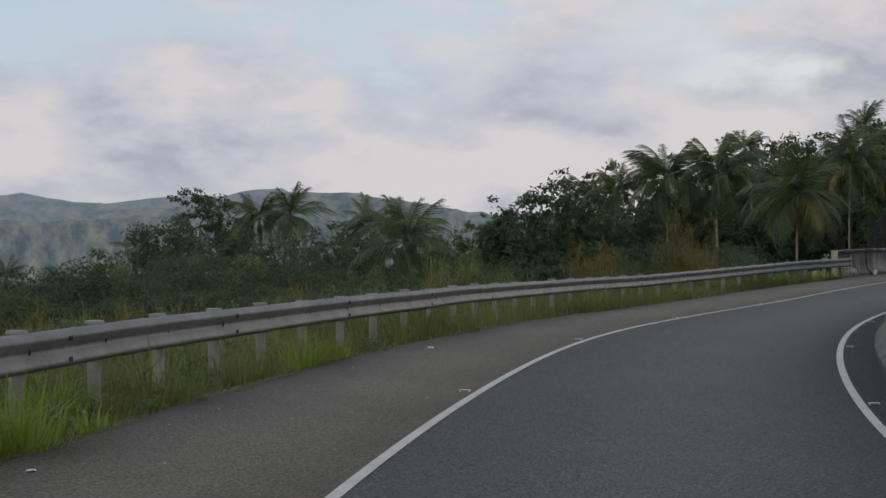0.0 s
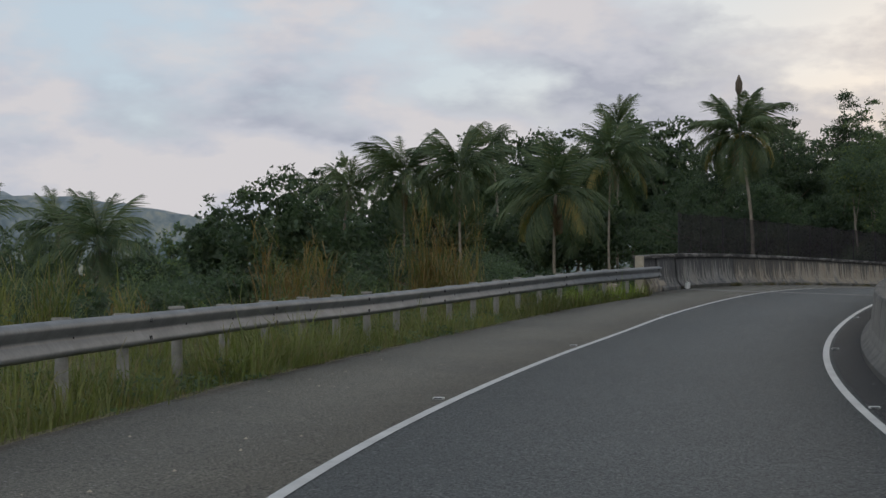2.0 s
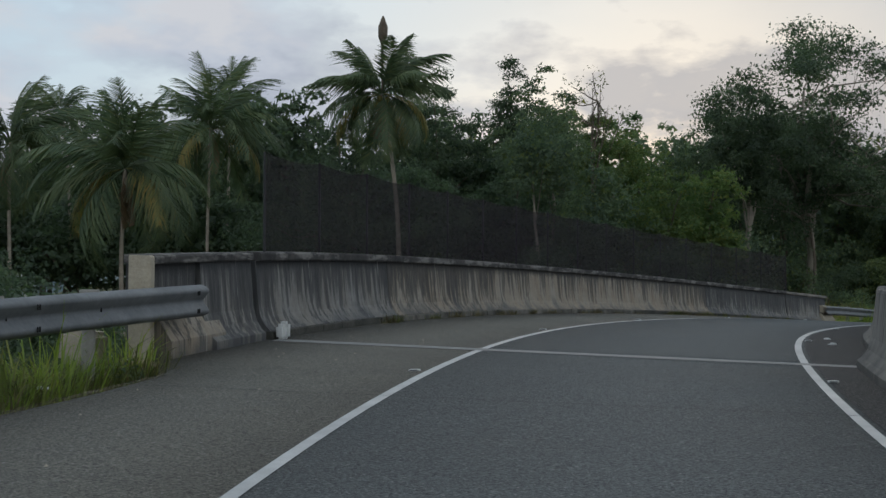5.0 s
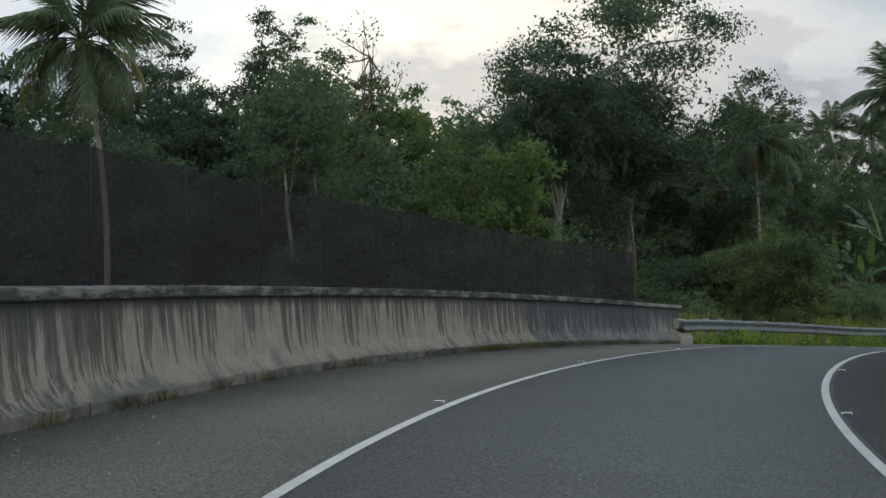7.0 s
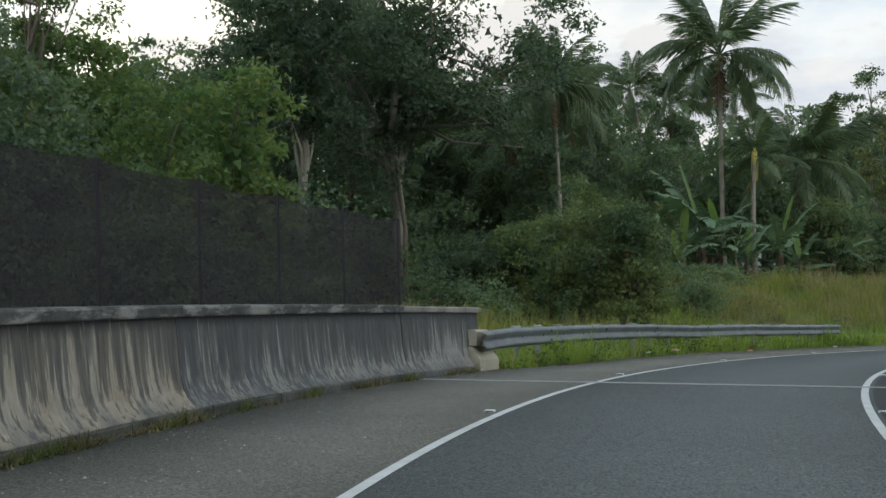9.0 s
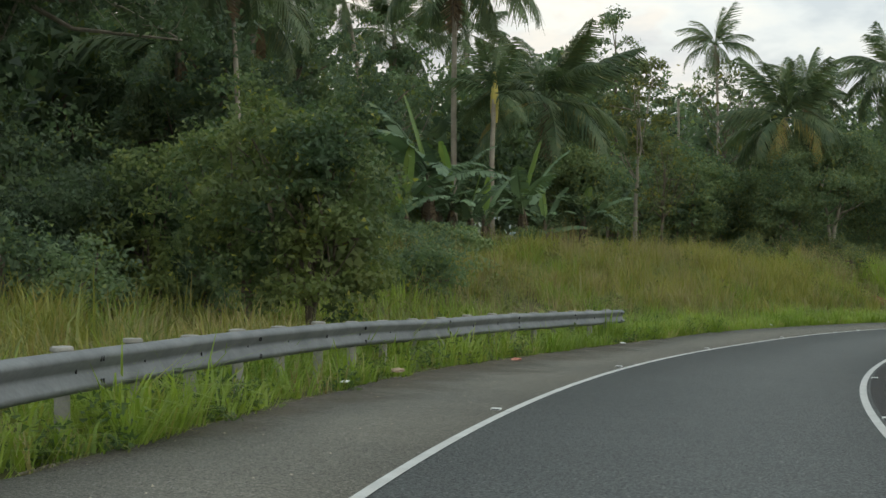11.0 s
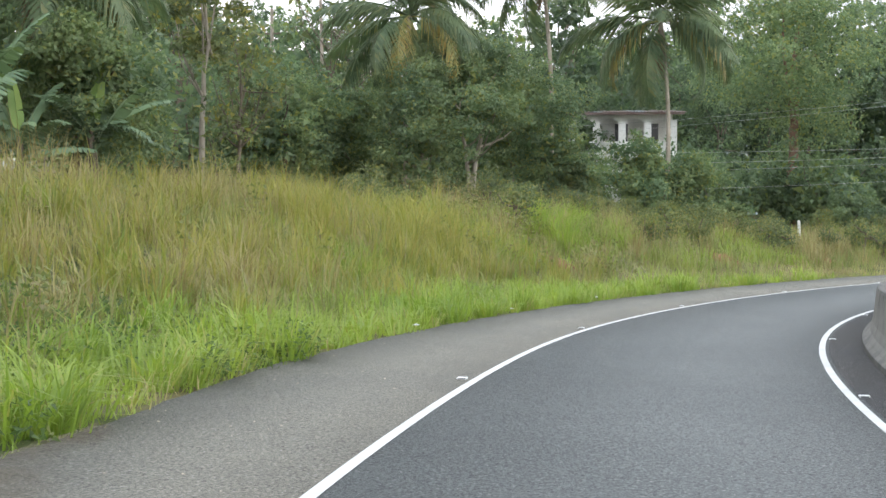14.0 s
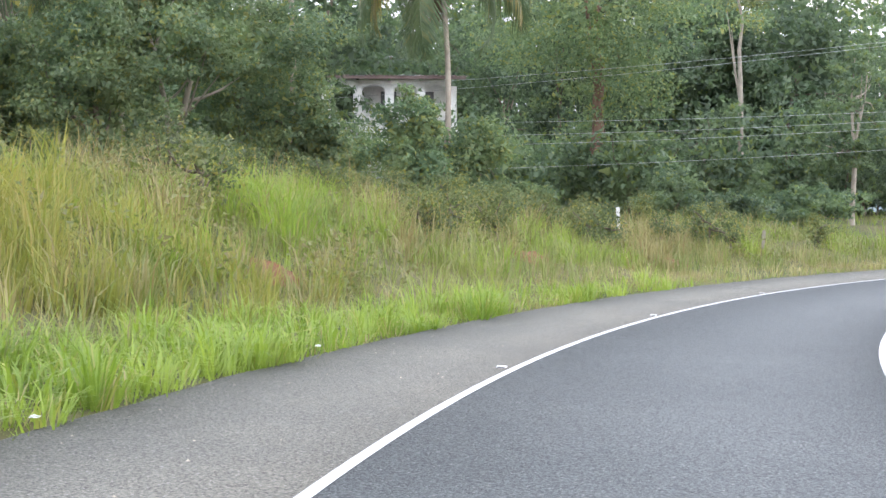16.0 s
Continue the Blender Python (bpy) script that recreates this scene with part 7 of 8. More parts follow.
broadleaf(192.4, 117.2, 16.3, 2.4, 0.02, "round", "dark", 1500, 0.44, 388, label="dense green forest tree deep in the wood")
broadleaf(200.9, 116.7, 15.9, 2.6, 0.02, "round", "dark", 1500, 0.44, 389, label="dense green forest tree deep in the wood")
broadleaf(194.8, 111.9, 16.4, 2.4, 0.02, "round", "mid", 1500, 0.44, 390, label="dense green forest tree deep in the wood")
broadleaf(206.0, 110.7, 17.0, 2.7, 0.02, "round", "mid", 1500, 0.44, 391, label="dense green forest tree deep in the wood")
broadleaf(202.9, 107.2, 17.5, 2.6, 0.02, "round", "mid", 1500, 0.44, 392, label="dense green forest tree deep in the wood")
broadleaf(209.2, 104.8, 18.4, 2.7, 0.02, "round", "mid", 1500, 0.44, 393, label="dense green forest tree deep in the wood")
broadleaf(201.2, 101.5, 17.8, 2.5, 0.02, "round", "dark", 1500, 0.44, 394, label="dense green forest tree deep in the wood")
broadleaf(195.2, 97.3, 17.4, 2.4, 0.02, "round", "mid", 1500, 0.44, 395, label="dense green forest tree deep in the wood")
broadleaf(211.6, 95.9, 19.5, 2.7, 0.02, "round", "mid", 1500, 0.44, 396, label="dense green forest tree deep in the wood")
broadleaf(210.3, 92.5, 20.0, 2.7, 0.02, "round", "mid", 1500, 0.44, 397, label="dense green forest tree deep in the wood")
broadleaf(196.5, 89.2, 16.4, 2.4, 0.02, "round", "dark", 1500, 0.44, 398, label="dense green forest tree deep in the wood")
broadleaf(202.7, 86.6, 17.7, 2.5, 0.02, "round", "mid", 1500, 0.44, 399, label="dense green forest tree deep in the wood")
broadleaf(200.6, 83.7, 18.0, 2.4, 0.02, "round", "dark", 1500, 0.44, 400, label="dense green forest tree deep in the wood")
broadleaf(211.5, 80.8, 18.7, 2.6, 0.02, "round", "mid", 1500, 0.44, 401, label="dense green forest tree deep in the wood")
broadleaf(210.1, 77.1, 18.3, 2.6, 0.02, "round", "mid", 1500, 0.44, 402, label="dense green forest tree deep in the wood")
broadleaf(205.8, 75.6, 18.0, 2.5, 0.02, "round", "mid", 1500, 0.44, 403, label="dense green forest tree deep in the wood")
broadleaf(199.9, 73.3, 17.3, 2.4, 0.02, "round", "mid", 1500, 0.44, 404, label="dense green forest tree deep in the wood")
broadleaf(205.0, 69.0, 17.4, 2.5, 0.02, "round", "dark", 1500, 0.44, 405, label="dense green forest tree deep in the wood")
broadleaf(208.9, 66.2, 18.4, 2.5, 0.02, "round", "mid", 1500, 0.44, 406, label="dense green forest tree deep in the wood")
broadleaf(170.7, 102.9, 1.1, 2.2, 0.02, "round", "mid", 1500, 0.44, 407, label="dense green undergrowth tree behind the bank")
broadleaf(166.7, 99.0, 1.1, 2.1, 0.02, "round", "dark", 1500, 0.44, 408, label="dense green undergrowth tree behind the bank")
broadleaf(173.5, 97.5, 1.7, 2.2, 0.02, "round", "dark", 1500, 0.44, 409, label="dense green undergrowth tree behind the bank")
broadleaf(177.8, 95.3, 1.9, 2.3, 0.02, "round", "mid", 1500, 0.44, 410, label="dense green undergrowth tree behind the bank")
broadleaf(178.5, 92.9, 1.8, 2.3, 0.02, "round", "mid", 1500, 0.44, 411, label="dense green undergrowth tree behind the bank")
broadleaf(175.3, 90.2, 1.6, 2.2, 0.02, "round", "mid", 1500, 0.44, 412, label="dense green undergrowth tree behind the bank")
broadleaf(179.3, 87.4, 2.6, 2.3, 0.02, "round", "dark", 1500, 0.44, 413, label="dense green undergrowth tree behind the bank")
broadleaf(181.9, 85.1, 2.3, 2.3, 0.02, "round", "mid", 1500, 0.44, 414, label="dense green undergrowth tree behind the bank")
broadleaf(180.1, 82.0, 2.6, 2.3, 0.02, "round", "dark", 1500, 0.44, 415, label="dense green undergrowth tree behind the bank")
broadleaf(179.8, 79.3, 1.5, 2.3, 0.02, "round", "mid", 1500, 0.44, 416, label="dense green undergrowth tree behind the bank")
broadleaf(172.0, 78.1, 2.0, 2.1, 0.02, "round", "dark", 1500, 0.44, 417, label="dense green undergrowth tree behind the bank")
broadleaf(178.8, 74.8, 1.5, 2.2, 0.02, "round", "mid", 1500, 0.44, 418, label="dense green undergrowth tree behind the bank")
broadleaf(177.1, 72.1, 1.9, 2.2, 0.02, "round", "mid", 1500, 0.44, 419, label="dense green undergrowth tree behind the bank")
broadleaf(127.9, 123.9, 4.2, 2.6, 0.02, "round", "bank", 1500, 0.44, 420, label="dense green undergrowth tree behind the bank")
broadleaf(132.1, 122.5, 4.3, 2.7, 0.02, "round", "mid", 1500, 0.44, 421, label="dense green undergrowth tree behind the bank")
broadleaf(125.1, 115.7, 4.6, 2.4, 0.02, "round", "mid", 1500, 0.44, 422, label="dense green undergrowth tree behind the bank")
broadleaf(126.3, 112.5, 3.9, 2.4, 0.02, "round", "bank", 1500, 0.44, 423, label="dense green undergrowth tree behind the bank")
broadleaf(134.7, 113.8, 4.3, 2.6, 0.02, "round", "bank", 1500, 0.44, 424, label="dense green undergrowth tree behind the bank")
broadleaf(134.6, 110.1, 4.4, 2.6, 0.02, "round", "mid", 1500, 0.44, 425, label="dense green undergrowth tree behind the bank")
broadleaf(133.6, 106.6, 4.7, 2.5, 0.02, "round", "bank", 1500, 0.44, 426, label="dense green undergrowth tree behind the bank")
broadleaf(12.6, 145.9, 12.3, 2.4, 0.02, "round", "dark", 1500, 0.44, 427, label="dense dark forest tree far behind the palms")
broadleaf(14.4, 141.0, 12.5, 2.3, 0.02, "round", "dark", 1500, 0.44, 428, label="dense dark forest tree far behind the palms")
broadleaf(17.3, 144.9, 13.1, 2.4, 0.02, "round", "dark", 1500, 0.44, 429, label="dense dark forest tree far behind the palms")
broadleaf(20.0, 139.5, 12.5, 2.3, 0.02, "round", "dark", 1500, 0.44, 430, label="dense dark forest tree far behind the palms")
broadleaf(24.5, 150.9, 14.6, 2.6, 0.02, "round", "dark", 1500, 0.44, 431, label="dense dark forest tree far behind the palms")
broadleaf(26.9, 146.1, 13.6, 2.5, 0.02, "round", "dark", 1500, 0.44, 432, label="dense dark forest tree far behind the palms")
broadleaf(29.0, 146.3, 15.6, 2.5, 0.02, "round", "dark", 1500, 0.44, 433, label="dense dark forest tree far behind the palms")
broadleaf(31.6, 144.3, 15.7, 2.5, 0.02, "round", "dark", 1500, 0.44, 434, label="dense dark forest tree far behind the palms")
broadleaf(36.0, 146.1, 15.3, 2.6, 0.02, "round", "dark", 1500, 0.44, 435, label="dense dark forest tree far behind the palms")
broadleaf(38.1, 145.3, 16.2, 2.6, 0.02, "round", "dark", 1500, 0.44, 436, label="dense dark forest tree far behind the palms")
broadleaf(39.9, 138.6, 15.7, 2.5, 0.02, "round", "dark", 1500, 0.44, 437, label="dense dark forest tree far behind the palms")
broadleaf(44.7, 144.9, 17.2, 2.6, 0.02, "round", "dark", 1500, 0.44, 438, label="dense dark forest tree far behind the palms")
broadleaf(185.1, 111.2, 12.9, 2.7, 0.02, "round", "mid", 1500, 0.44, 439, label="dense green forest tree deep in the wood")
broadleaf(191.2, 108.5, 13.5, 2.8, 0.02, "round", "mid", 1500, 0.44, 440, label="dense green forest tree deep in the wood")
broadleaf(191.4, 105.5, 13.9, 2.8, 0.02, "round", "mid", 1500, 0.44, 441, label="dense green forest tree deep in the wood")
broadleaf(185.3, 101.8, 14.4, 2.6, 0.02, "round", "mid", 1500, 0.44, 442, label="dense green forest tree deep in the wood")
broadleaf(184.5, 98.6, 14.6, 2.6, 0.02, "round", "dark", 1500, 0.44, 443, label="dense green forest tree deep in the wood")
broadleaf(190.8, 96.5, 15.9, 2.7, 0.02, "round", "mid", 1500, 0.44, 444, label="dense green forest tree deep in the wood")
broadleaf(185.2, 92.0, 15.5, 2.6, 0.02, "round", "dark", 1500, 0.44, 445, label="dense green forest tree deep in the wood")
broadleaf(186.9, 89.8, 16.1, 2.6, 0.02, "round", "mid", 1500, 0.44, 446, label="dense green forest tree deep in the wood")
broadleaf(196.0, 86.5, 17.2, 2.8, 0.02, "round", "dark", 1500, 0.44, 447, label="dense green forest tree deep in the wood")
broadleaf(190.0, 83.6, 14.9, 2.6, 0.02, "round", "mid", 1500, 0.44, 448, label="dense green forest tree deep in the wood")
broadleaf(187.9, 80.2, 15.9, 2.6, 0.02, "round", "mid", 1500, 0.44, 449, label="dense green forest tree deep in the wood")
broadleaf(185.1, 77.5, 14.3, 2.5, 0.02, "round", "mid", 1500, 0.44, 450, label="dense green forest tree deep in the wood")
broadleaf(190.6, 74.6, 15.9, 2.6, 0.02, "round", "mid", 1500, 0.44, 451, label="dense green forest tree deep in the wood")
broadleaf(187.6, 71.4, 15.6, 2.5, 0.02, "round", "dark", 1500, 0.44, 452, label="dense green forest tree deep in the wood")
broadleaf(160.0, 85.5, 12.0, 1.6, 0.66, "round", "olive", 700, 0.23, 469, trunk=0.17, pale=True, forks=1, limbs=2, label="slender pale tree with a bare straight trunk")
# bananas
banana(81.5, 102.3, 5.0, 453, 10, 0.10)
banana(82.9, 102.3, 3.6, 454, 7, 0.00)
banana(80.0, 102.2, 3.4, 455, 7, 0.00)
banana(89.2, 103.3, 4.0, 456, 8, -0.05)
banana(92.9, 102.6, 3.0, 457, 9, 0.05)
banana(91.4, 103.6, 2.6, 458, 7, 0.10)
banana(79.5, 103.5, 3.2, 459, 8, 0.20)
banana(77.7, 100.7, 2.4, 460, 7, 0.30)
banana(93.8, 103.7, 2.8, 461, 7, 0.00)
banana(86.0, 103.0, 2.6, 495, 8, 0.10)
banana(83.1, 101.6, 3.0, 462, 8, 0.00)
banana(82.3, 106.6, 3.4, 463, 7, 0.10)
# cane
cane(0.9, 37.4, 2.5, 0.6, 60, 481, "tall yellow-green reed clump leaning over the embankment", "yellow")
cane(0.0, 38.6, 2.0, 0.7, 70, 482, "tall yellow-green reed clump leaning over the embankment", "yellow")
cane(4.7, 41.8, 2.3, 0.6, 80, 483, "tall golden-brown cane grass clump on the embankment")
cane(5.1, 46.2, 2.8, 0.5, 70, 484, "tall golden-brown cane grass clump on the embankment")
cane(8.3, 49.6, 3.8, 0.9, 180, 485, "tall golden-brown cane grass clump on the embankment")
cane(9.2, 51.0, 2.6, 0.7, 90, 486, "tall golden-brown cane grass clump on the embankment")
cane(5.7, 54.9, 3.4, 1.0, 130, 465, "tall golden-brown cane grass clump on the embankment")
cane(9.8, 60.1, 3.2, 0.8, 90, 468, "tall golden-brown cane grass clump on the embankment")
cane(10.0, 57.0, 4.2, 0.9, 110, 469, "tall golden-brown cane grass clump on the embankment")
cane(8.9, 53.1, 3.6, 0.7, 90, 470, "tall golden-brown cane grass clump on the embankment")
cane(3.6, 55.3, 1.4, 1.0, 70, 471, "tall golden-brown cane grass clump on the embankment")
cane(4.7, 57.1, 1.7, 1.0, 70, 472, "tall golden-brown cane grass clump on the embankment")
cane(-7.4, 34.0, 2.0, 0.5, 40, 473, "tall golden-brown cane grass clump on the embankment")
cane(-4.4, 42.0, 2.6, 0.6, 50, 474, "tall golden-brown cane grass clump on the embankment")
cane(1.1, 46.0, 2.2, 0.9, 80, 475, "tall golden-brown cane grass clump on the embankment")
cane(-8.1, 30.0, 1.5, 1.0, 70, 476, "tall golden-brown cane grass clump on the embankment")
cane(10.3, 67.0, 1.6, 0.6, 40, 477, "tall golden-brown cane grass clump on the embankment")
cane(46.3, 81.9, 1.3, 0.7, 120, 478, "straw-coloured tall grass clump beside the parapet", "dry")
cane(14.5, 59.7, 1.3, 0.6, 40, 479, "straw-coloured tall grass clump beside the parapet", "dry")
cane(15.8, 61.3, 1.5, 0.6, 50, 480, "straw-coloured tall grass clump beside the parapet", "dry")


# ---- undergrowth that closes the forest ----
def thicket(seed, count, sa, sb, la, lb, ha, hb, tone, label, leaves=1000, leaf=0.32):
    rng = random.Random(seed)
    for k in range(count):
        s, l = rng.uniform(sa, sb), rng.uniform(la, lb)
        p = at_road(s, l)[0]
        g = float(ground_height([p[:2]])[0])
        hgt = rng.uniform(ha, hb)
        broadleaf(p[0], p[1], g + hgt, hgt * rng.uniform(0.42, 0.62), 0.02, "round", tone, leaves, leaf, seed * 100 + k, 0.07, label, name="tree" if ha > 5 else "shrub", category="tree" if ha > 5 else "shrub")


thicket(3, 26, 62, 98, -20, -8, 2.2, 3.6, "dark", "dark green forest shrub behind the parapet", 3200, 0.125)
thicket(4, 14, 98, 118, -44, -20, 4.5, 7.0, "dark", "dark green forest shrub behind the parapet", 1800, 0.22)
thicket(5, 22, 98, 126, -26, -13, 2.5, 5.0, "mid", "dark green forest shrub beyond the grass", 1600, 0.20)
thicket(6, 30, 130, 178, -38, -24, 4.0, 7.5, "mid", "green forest shrub along the top of the bank")
thicket(7, 16, 118, 190, -62, -32, 9.0, 13.0, "mid", "dark green forest trees behind the bank")
thicket(8, 32, 180, 226, -36, -18, 2.6, 6.5, "mid", "green forest shrub at the far bend")
thicket(9, 12, 190, 236, -52, -24, 9.0, 13.0, "dark", "dark green forest trees at the far bend")
thicket(10, 44, 146, 184, -15, -6.2, 0.8, 1.7, "olive", "olive scrub bush in the tall grass", 1000, 0.085)
thicket(11, 16, 97, 119, -13, -7.0, 0.9, 1.9, "mid", "low green weed bush behind the guardrail", 1300, 0.10)
thicket(12, 9, 121, 136, -16.5, -12.5, 0.9, 1.5, "bank", "low green weed bush on the bank", 1200, 0.11)
thicket(13, 14, 49, 62, -17, -7.5, 1.6, 2.7, "dark", "dark green forest shrub on the slope behind the parapet end", 2200, 0.13)
thicket(14, 16, 110, 138, -27, -19, 2.0, 3.4, "mid", "green shrub behind the banana plants", 1700, 0.17)
rnd = random.Random(12)
for k in range(36):
    a, r = radians(rnd.uniform(-21, 10)), rnd.uniform(75, 130)
    x, y = r * math.sin(a), r * math.cos(a)
    g = float(ground_height([(x, y)])[0])
    broadleaf(x, y, rnd.uniform(-0.8, 2.6) + 0.014 * r, rnd.uniform(1.5, 3.0), 0.02, "round", rnd.choice(("dark", "dark", "mid")), 1700, 0.215, 900 + k, 0.07, "dark green scrub bush on the slope below the road", name="shrub", category="shrub")


rnd = random.Random(29)
for k in range(34):
    a, r = radians(rnd.uniform(-22, 1)), rnd.uniform(34, 78)
    x, y = r * math.sin(a), r * math.cos(a)
    s, l, z = road_coords([(x, y)])
    if l[0] < -6.5:
        broadleaf(x, y, rnd.uniform(-0.5, 1.1), rnd.uniform(0.9, 1.8), 0.02, "round", "dark", 1500, 0.13, 1900 + k, 0.06, "dark green scrub bush on the slope below the road", name="shrub", category="shrub")


# ---- house among the trees ----
M_WALL = plain("white_wall", (0.62, 0.61, 0.57), (0.72, 0.71, 0.68), 1.5, 0.8, 0.0, 0.004)
M_ROOF = plain("rusty_roof_sheet", (0.085, 0.045, 0.036), (0.19, 0.14, 0.12), 1.2, 0.7, 0.1, 0.004)
M_DARKROOM = plain("dark_window", (0.02, 0.022, 0.025), (0.035, 0.036, 0.04), 2.0, 0.3)


def house():
    ob = tagged(new("house"), "white two-storey house with arched porch openings and a rusty sheet roof", "house")
    o = Vector((149.4, 99.6, 0.0))
    along = (Vector((147.7, 105.1, 0)) - o).normalized()
    back = Vector((along.y, -along.x, 0))
    if back.x < 0:
        back = -back
    g = float(ground_height([(149.5, 101.0)])[0]) - 0.3
    m = Matrix.Translation((o.x, o.y, 0)) @ Matrix(((along.x, back.x, 0, 0), (along.y, back.y, 0, 0), (0, 0, 1, 0), (0, 0, 0, 1)))
    ob.matrix_basis = m
    floor, eave = 2.05, 4.62

    def block(name, x0, x1, y0, y1, z0, z1, mat, label=""):
        return part(name, box_bm(x1 - x0, y1 - y0, z1 - z0, 0.01, ((x0 + x1) / 2, (y0 + y1) / 2, (z0 + z1) / 2)), mat, ob, label)

    block("lower_storey", -0.2, 6.4, 0.4, 6.0, g, floor - 0.18, M_WALL)
    block("floor_slab", -0.3, 6.5, -0.1, 6.1, floor - 0.176, floor, M_WALL)
    block("back_wall", -0.2, 6.4, 2.4, 6.0, floor + 0.004, eave, M_WALL)
    for x0, x1 in ((0.7, 1.6), (2.6, 3.4), (4.4, 5.3)):
        w3 = block("window", x0, x1, 2.34, 2.396, floor + 0.9, floor + 2.0, M_DARKROOM, "dark unlit window")
        part("sill", box_bm(x1 - x0 + 0.2, 0.12, 0.08, 0.01, ((x0 + x1) / 2, 2.30, floor + 0.85)), M_WALL, w3)
    for x in (0.0, 1.55, 3.1, 4.65, 6.2):
        block("column", x - 0.22, x + 0.22, -0.05, 0.19, floor + 0.004, eave - 0.42, M_WALL)
    for a, b in ((0.0, 1.55), (1.55, 3.1), (3.1, 4.65), (4.65, 6.2)):
        n, w2 = 12, (b - a) / 2
        v, f = [], []
        for i in range(n + 1):
            th = math.pi * i / n
            x, z = a + w2 - w2 * 0.9 * math.cos(th), eave - 0.95 + 0.62 * math.sin(th)
            for yy in (-0.04, 0.18):
                v += [(x, yy, z), (x, yy, eave - 0.02)]
        for i in range(n):
            p, q = 4 * i, 4 * i + 4
            f += [(p, q, q + 1, p + 1), (p + 2, p + 3, q + 3, q + 2), (p, p + 2, q + 2, q)]
        mesh_object("arch", v, f, M_WALL, ob)
        bal = block("balustrade_rail", a + 0.13, b - 0.13, 0.0, 0.14, floor + 0.72, floor + 0.84, M_WALL)
        for k in range(7):
            part("baluster", box_bm(0.09, 0.09, 0.715, 0.02, (a + 0.24 + k * (b - a - 0.48) / 6, 0.07, floor + 0.362)), M_WALL, bal)
    rnd = random.Random(4)
    for k in range(9):
        x0 = -0.7 + k * 0.83
        v, f = [], []
        for i in range(9):
            x = x0 + 0.86 * i / 8
            dz = 0.03 * math.cos(i * math.pi) + rnd.uniform(-0.02, 0.02) + 0.02 * (k % 2)
            v += [(x, -0.75, eave + 0.04 + dz), (x, 6.4, eave + 0.40 + dz)]
        f = [(2 * i, 2 * i + 2, 2 * i + 3, 2 * i + 1) for i in range(8)]
        sheet = mesh_object("roof_sheet", v, f, M_ROOF if k not in (3, 6) else M_GALV, ob)
        solid = sheet.modifiers.new("thickness", "SOLIDIFY")
        solid.thickness = 0.02
    block("fascia", -0.6, 6.7, -0.72, -0.64, eave - 0.12, eave + 0.03, M_ROOF, "rusty fascia board")
    return ob


house()


# ---- pole, wires, fence ----
def pole(x, y):
    ob = tagged(new("utility_pole"), "slim grey wooden utility pole carrying the cables", "utility pole", "utility poles")
    g = float(ground_height([(x, y)])[0])
    ob.location = (x, y, g)
    v, q = tube([(0, 0, -0.3), (0.02, 0.0, 5.0), (0.04, 0.0, 12.4)], [0.15, 0.13, 0.10], 10)
    link_part("shaft", array_mesh("shaft", v, q, M_PALEBARK, True), ob)
    part("crossarm", box_bm(0.09, 1.5, 0.10, 0.01, (0.03, 0.0, 10.9)), M_BARK, ob)
    for k in (-0.6, 0.0, 0.6):
        bm = bmesh.new()
        bmesh.ops.create_cone(bm, cap_ends=True, segments=8, radius1=0.05, radius2=0.03, depth=0.14, matrix=Matrix.Translation((0.03, k, 11.02)))
        part("insulator", bm, M_WHITE, ob)
    return ob


for px, py in ((137.0, 46.0), (140.0, 122.0)):
    pole(px, py)
M_CABLE = plain("weathered_cable", (0.30, 0.31, 0.31), (0.40, 0.41, 0.40), 4.0, 0.6)
# heights where the cables pass y = 96 and y = 80, in the plane of the two poles
CABLES = ((3.89, 5.09), (3.55, 4.95), (2.05, 2.36), (1.50, 1.99), (1.10, 1.70), (0.12, 0.88))
for za, zb in CABLES:
    rise = (zb - za) / 16.0
    yy = np.linspace(122.0, 46.0, 60)
    zz = za + rise * (96.0 - yy) + 0.0011 * (yy - 80.0) * (yy - 96.0)
    v, q = tube(np.stack([137.0 + 3.0 * (yy - 46.0) / 76.0, yy, zz], 1), np.full(60, 0.0065), 5)
    tagged(new("power_cable", array_mesh("power_cable", v, q, M_CABLE)), "thin pale grey overhead cable slung between utility poles", "cable", "overhead cables")


def fence_post(x, y, h, lean, white):
    ob = tagged(new("fence_post"), "white painted concrete fence post in the grass" if white else "weathered grey wooden fence post in the grass", "fence post", "fence posts by the road")
    ob.matrix_basis = Matrix.Translation((x, y, float(ground_height([(x, y)])[0]))) @ Matrix.Rotation(lean, 4, "X")
    part("shaft", box_bm(0.12, 0.12, h + 0.3, 0.015, (0, 0, h / 2 - 0.15)), M_WHITE if white else M_PALEBARK, ob)


fence_post(130.9, 89.85, 1.15, -0.05, True)
fence_post(130.2, 87.2, 1.0, -0.05, False)
fence_post(128.7, 84.9, 0.95, 0.04, False)


# ---- litter and stones ----
M_PLASTIC = plain("white_plastic", (0.50, 0.50, 0.48), (0.62, 0.62, 0.60), 9.0, 0.5)
M_CARD = plain("brown_paper", (0.26, 0.19, 0.12), (0.36, 0.27, 0.19), 7.0, 0.9)
M_PINK = plain("faded_red_cloth", (0.55, 0.22, 0.16), (0.62, 0.30, 0.24), 7.0, 0.9)


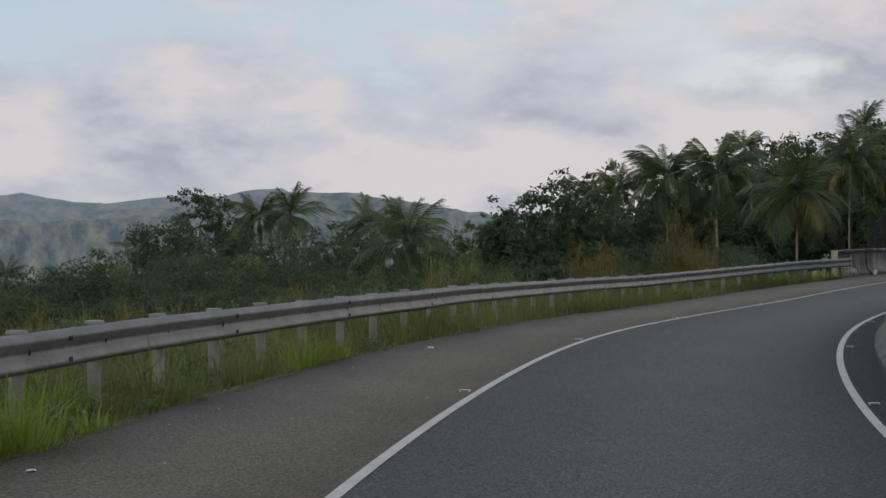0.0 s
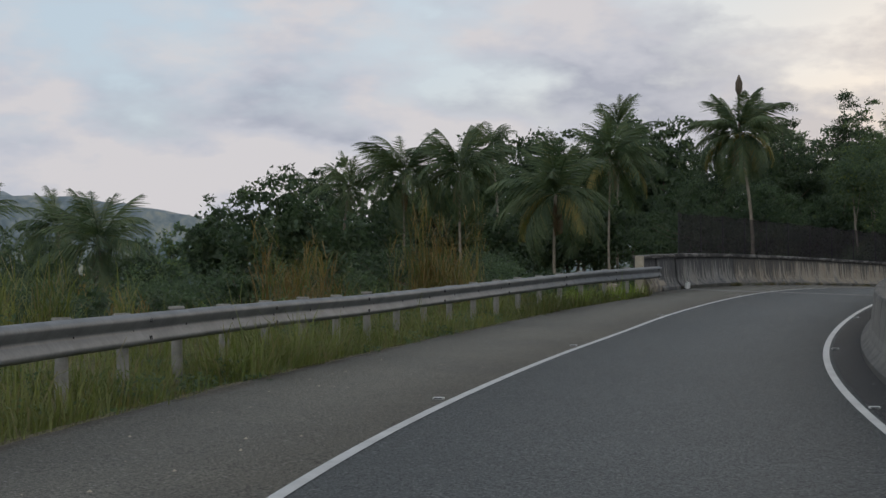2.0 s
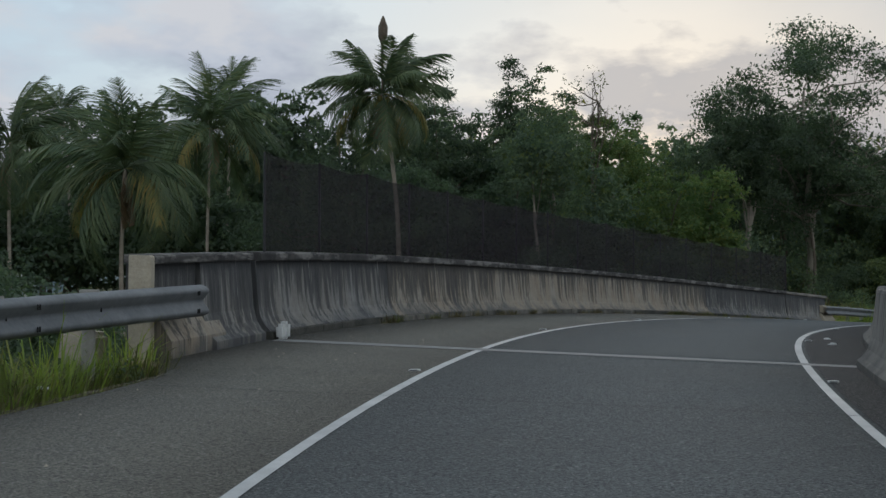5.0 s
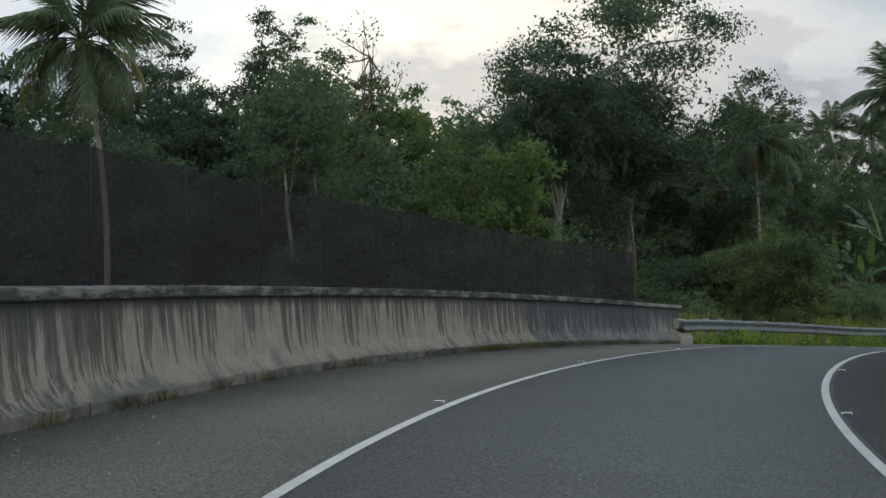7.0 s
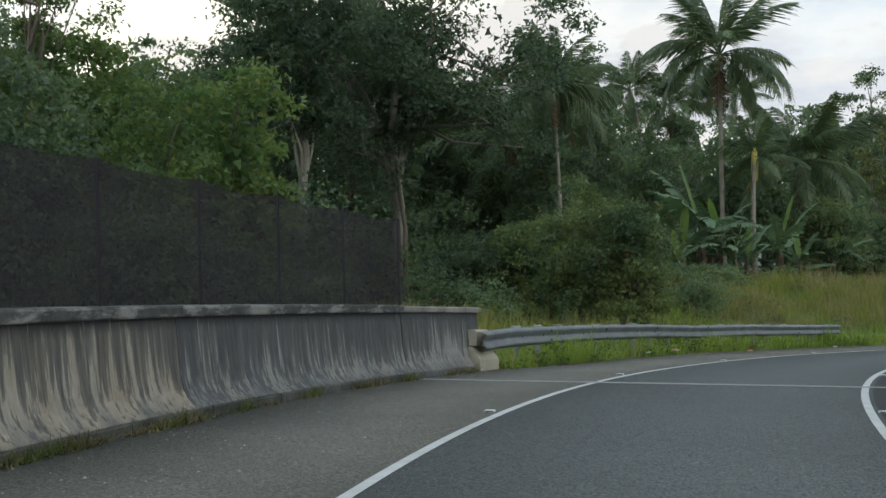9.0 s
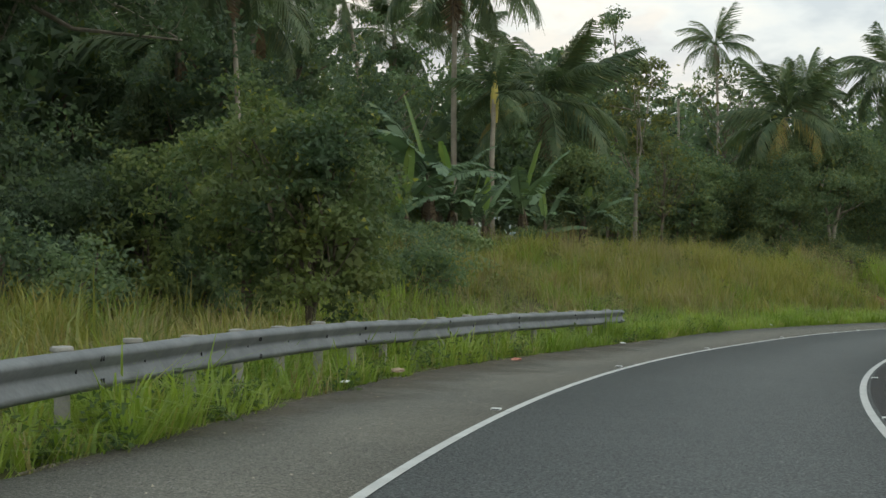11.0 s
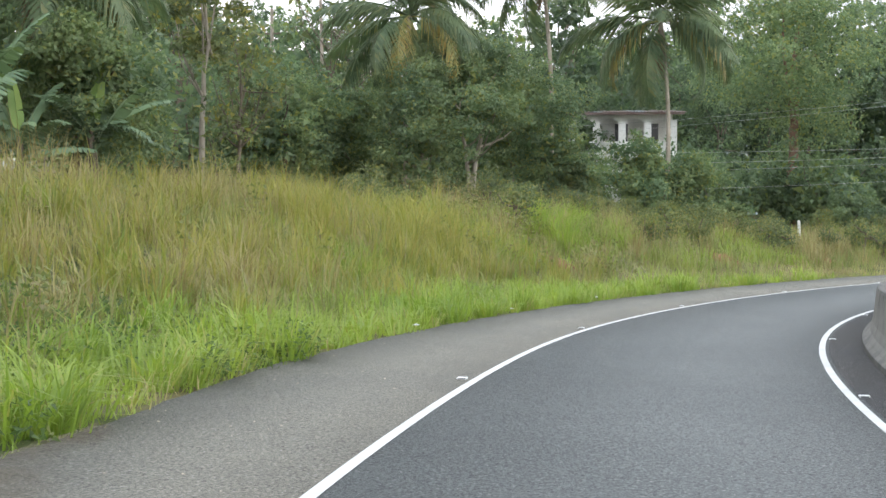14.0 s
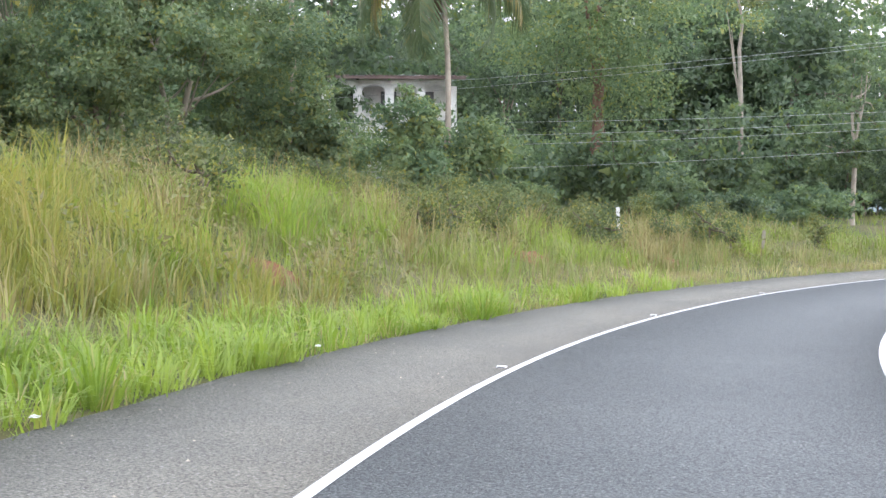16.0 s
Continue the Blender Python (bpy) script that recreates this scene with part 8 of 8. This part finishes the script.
def crumpled(name, s, l, size, material, label, seed, flat=0.4):
    rng = random.Random(seed)
    bm = bmesh.new()
    bmesh.ops.create_icosphere(bm, subdivisions=2, radius=size)
    for v in bm.verts:
        v.co *= rng.uniform(0.6, 1.25)
        v.co.z = max(v.co.z * flat, -size * flat * 0.5)
    me = bpy.data.meshes.new(name)
    bm.to_mesh(me)
    bm.free()
    me.materials.append(material)
    ob = tagged(new(name, me), label, "litter", "litter on the verge")
    p = at_road(s, l)[0]
    z = max(p[2], float(ground_height([p[:2]])[0])) if l > -2.0 else float(ground_height([p[:2]])[0]) + 0.12
    ob.location = (p[0], p[1], z + size * flat * 0.5)
    return ob


for args in ((53.9, -2.52, 0.14, M_CARD, "crumpled brown paper bag in the verge grass", 1), (54.35, -2.75, 0.12, M_PLASTIC, "torn white plastic bag in the verge grass", 2),
             (52.05, -2.55, 0.05, M_PLASTIC, "torn white plastic bag in the verge grass", 3), (8.3, -1.95, 0.03, M_PLASTIC, "white paper scrap at the asphalt edge", 4),
             (19.0, -1.9, 0.05, M_PLASTIC, "white paper scrap at the asphalt edge", 5), (104.0, -2.10, 0.09, M_CARD, "flattened brown carton at the asphalt edge", 6),
             (102.0, -2.1, 0.06, M_PLASTIC, "white foam tray at the asphalt edge", 7), (109.2, -1.85, 0.085, M_PINK, "faded red cloth lying on the shoulder", 8),
             (117.3, -1.95, 0.07, M_PLASTIC, "white paper cup in the verge grass", 9), (137.9, -2.20, 0.035, M_PLASTIC, "white paper cup at the asphalt edge", 10),
             (144.0, -2.2, 0.035, M_PLASTIC, "white paper scrap at the asphalt edge", 11), (132.0, -2.15, 0.05, M_PLASTIC, "white paper scrap at the asphalt edge", 12),
             (64.0, 3.75, 0.05, M_PLASTIC, "white paper scrap by the inner barrier", 13), (62.0, 3.85, 0.06, M_PLASTIC, "white paper scrap by the inner barrier", 14)):
    s, l, size, mat, label, sd = args
    crumpled("litter", s, l, size, mat, label, sd, 0.35)


def stones(seed, count, sa, sb, la, lb, size, material, label):
    """Loose grit on the asphalt."""
    rng = np.random.default_rng(seed)
    p = at_road(rng.uniform(sa, sb, count), la + (lb - la) * rng.uniform(0, 1, count) ** 2)
    corner = np.array([(1, 0, 0), (0, 1, 0), (-1, 0, 0), (0, -1, 0), (0.1, 0.1, 0.8)])
    r = size * rng.uniform(0.5, 1.3, (count, 1, 1))
    v = (p[:, None] + corner[None] * r * rng.uniform(0.6, 1.3, (count, 5, 1))).reshape(-1, 3)
    i = np.arange(count)[:, None] * 5
    q = np.concatenate([i + np.array(t) for t in ((0, 1, 4), (1, 2, 4), (2, 3, 4), (3, 0, 4))])
    tagged(new("grit", array_mesh("grit", v, q, material)), label, "grit", kind="stuff")


stones(1, 380, 2, 150, -1.95, -0.4, 0.012, M_CLEANCONC, "loose pale grit scattered on the shoulder")
stones(2, 260, 60, 92, -2.38, -1.0, 0.009, M_CLEANCONC, "pale chips along the parapet foot")

# clay showing through the bank
for k, (s, l) in enumerate(CLAY):
    rng = np.random.default_rng(40 + k)
    p = at_road(s, l)[0]
    n, m = 18, 5
    v, f = [], []
    for j in range(m):
        for i in range(n):
            th, r = 2 * math.pi * i / n, (j + 0.4) / m
            wob = 1 + 0.35 * noise.noise((2.0 * math.cos(th), 2.0 * math.sin(th), k * 3.1))
            v.append((p[0] + 0.95 * wob * r * math.cos(th), p[1] + 0.6 * wob * r * math.sin(th), 0.26 * (1 - r * r) + 0.10 * noise.noise((3 * r * math.cos(th), 3 * r * math.sin(th), k * 1.7)) * (1 - r) - 0.05))
    v = np.array(v)
    v[:, 2] += ground_height(v[:, :2])
    f = [(j * n + i, j * n + (i + 1) % n, (j + 1) * n + (i + 1) % n, (j + 1) * n + i) for j in range(m - 1) for i in range(n)] + [tuple(range(n))[::-1]]
    mesh_object("clay_scar", v, f, M_CLAY)
    tagged(bpy.context.scene.objects[-1], "patch of bare red clay in the bank", "clay", kind="structure")

# weeds at the parapet's foot
rng = np.random.default_rng(31)
tuft = rng.uniform(61, 93, 60)
tuft = tuft[rng.random(60) < np.interp(tuft, [61, 72, 78, 86, 93], [0.5, 0.35, 0.9, 1.0, 0.6])]
k = rng.integers(0, len(tuft), 2600)
p = at_road(tuft[k] + rng.normal(0, 0.17, 2600), -2.39 + np.abs(rng.normal(0, 0.04, 2600)), 0.0)
half = k % 3 > 0
for pick, grass, words in ((half, M_GRASS["straw"], "small withered weeds rooted at the parapet foot"), (~half, M_GRASS["verge"], "small green weeds rooted at the parapet foot")):
    v, q = blades(rng, p[pick, :2], p[pick, 2], (0.07 + 0.13 * rng.random(len(tuft)))[k[pick]], 0.012, 0.8)
    tagged(new("weeds", array_mesh("weeds", v, q, grass)), words, "weeds", kind="stuff")
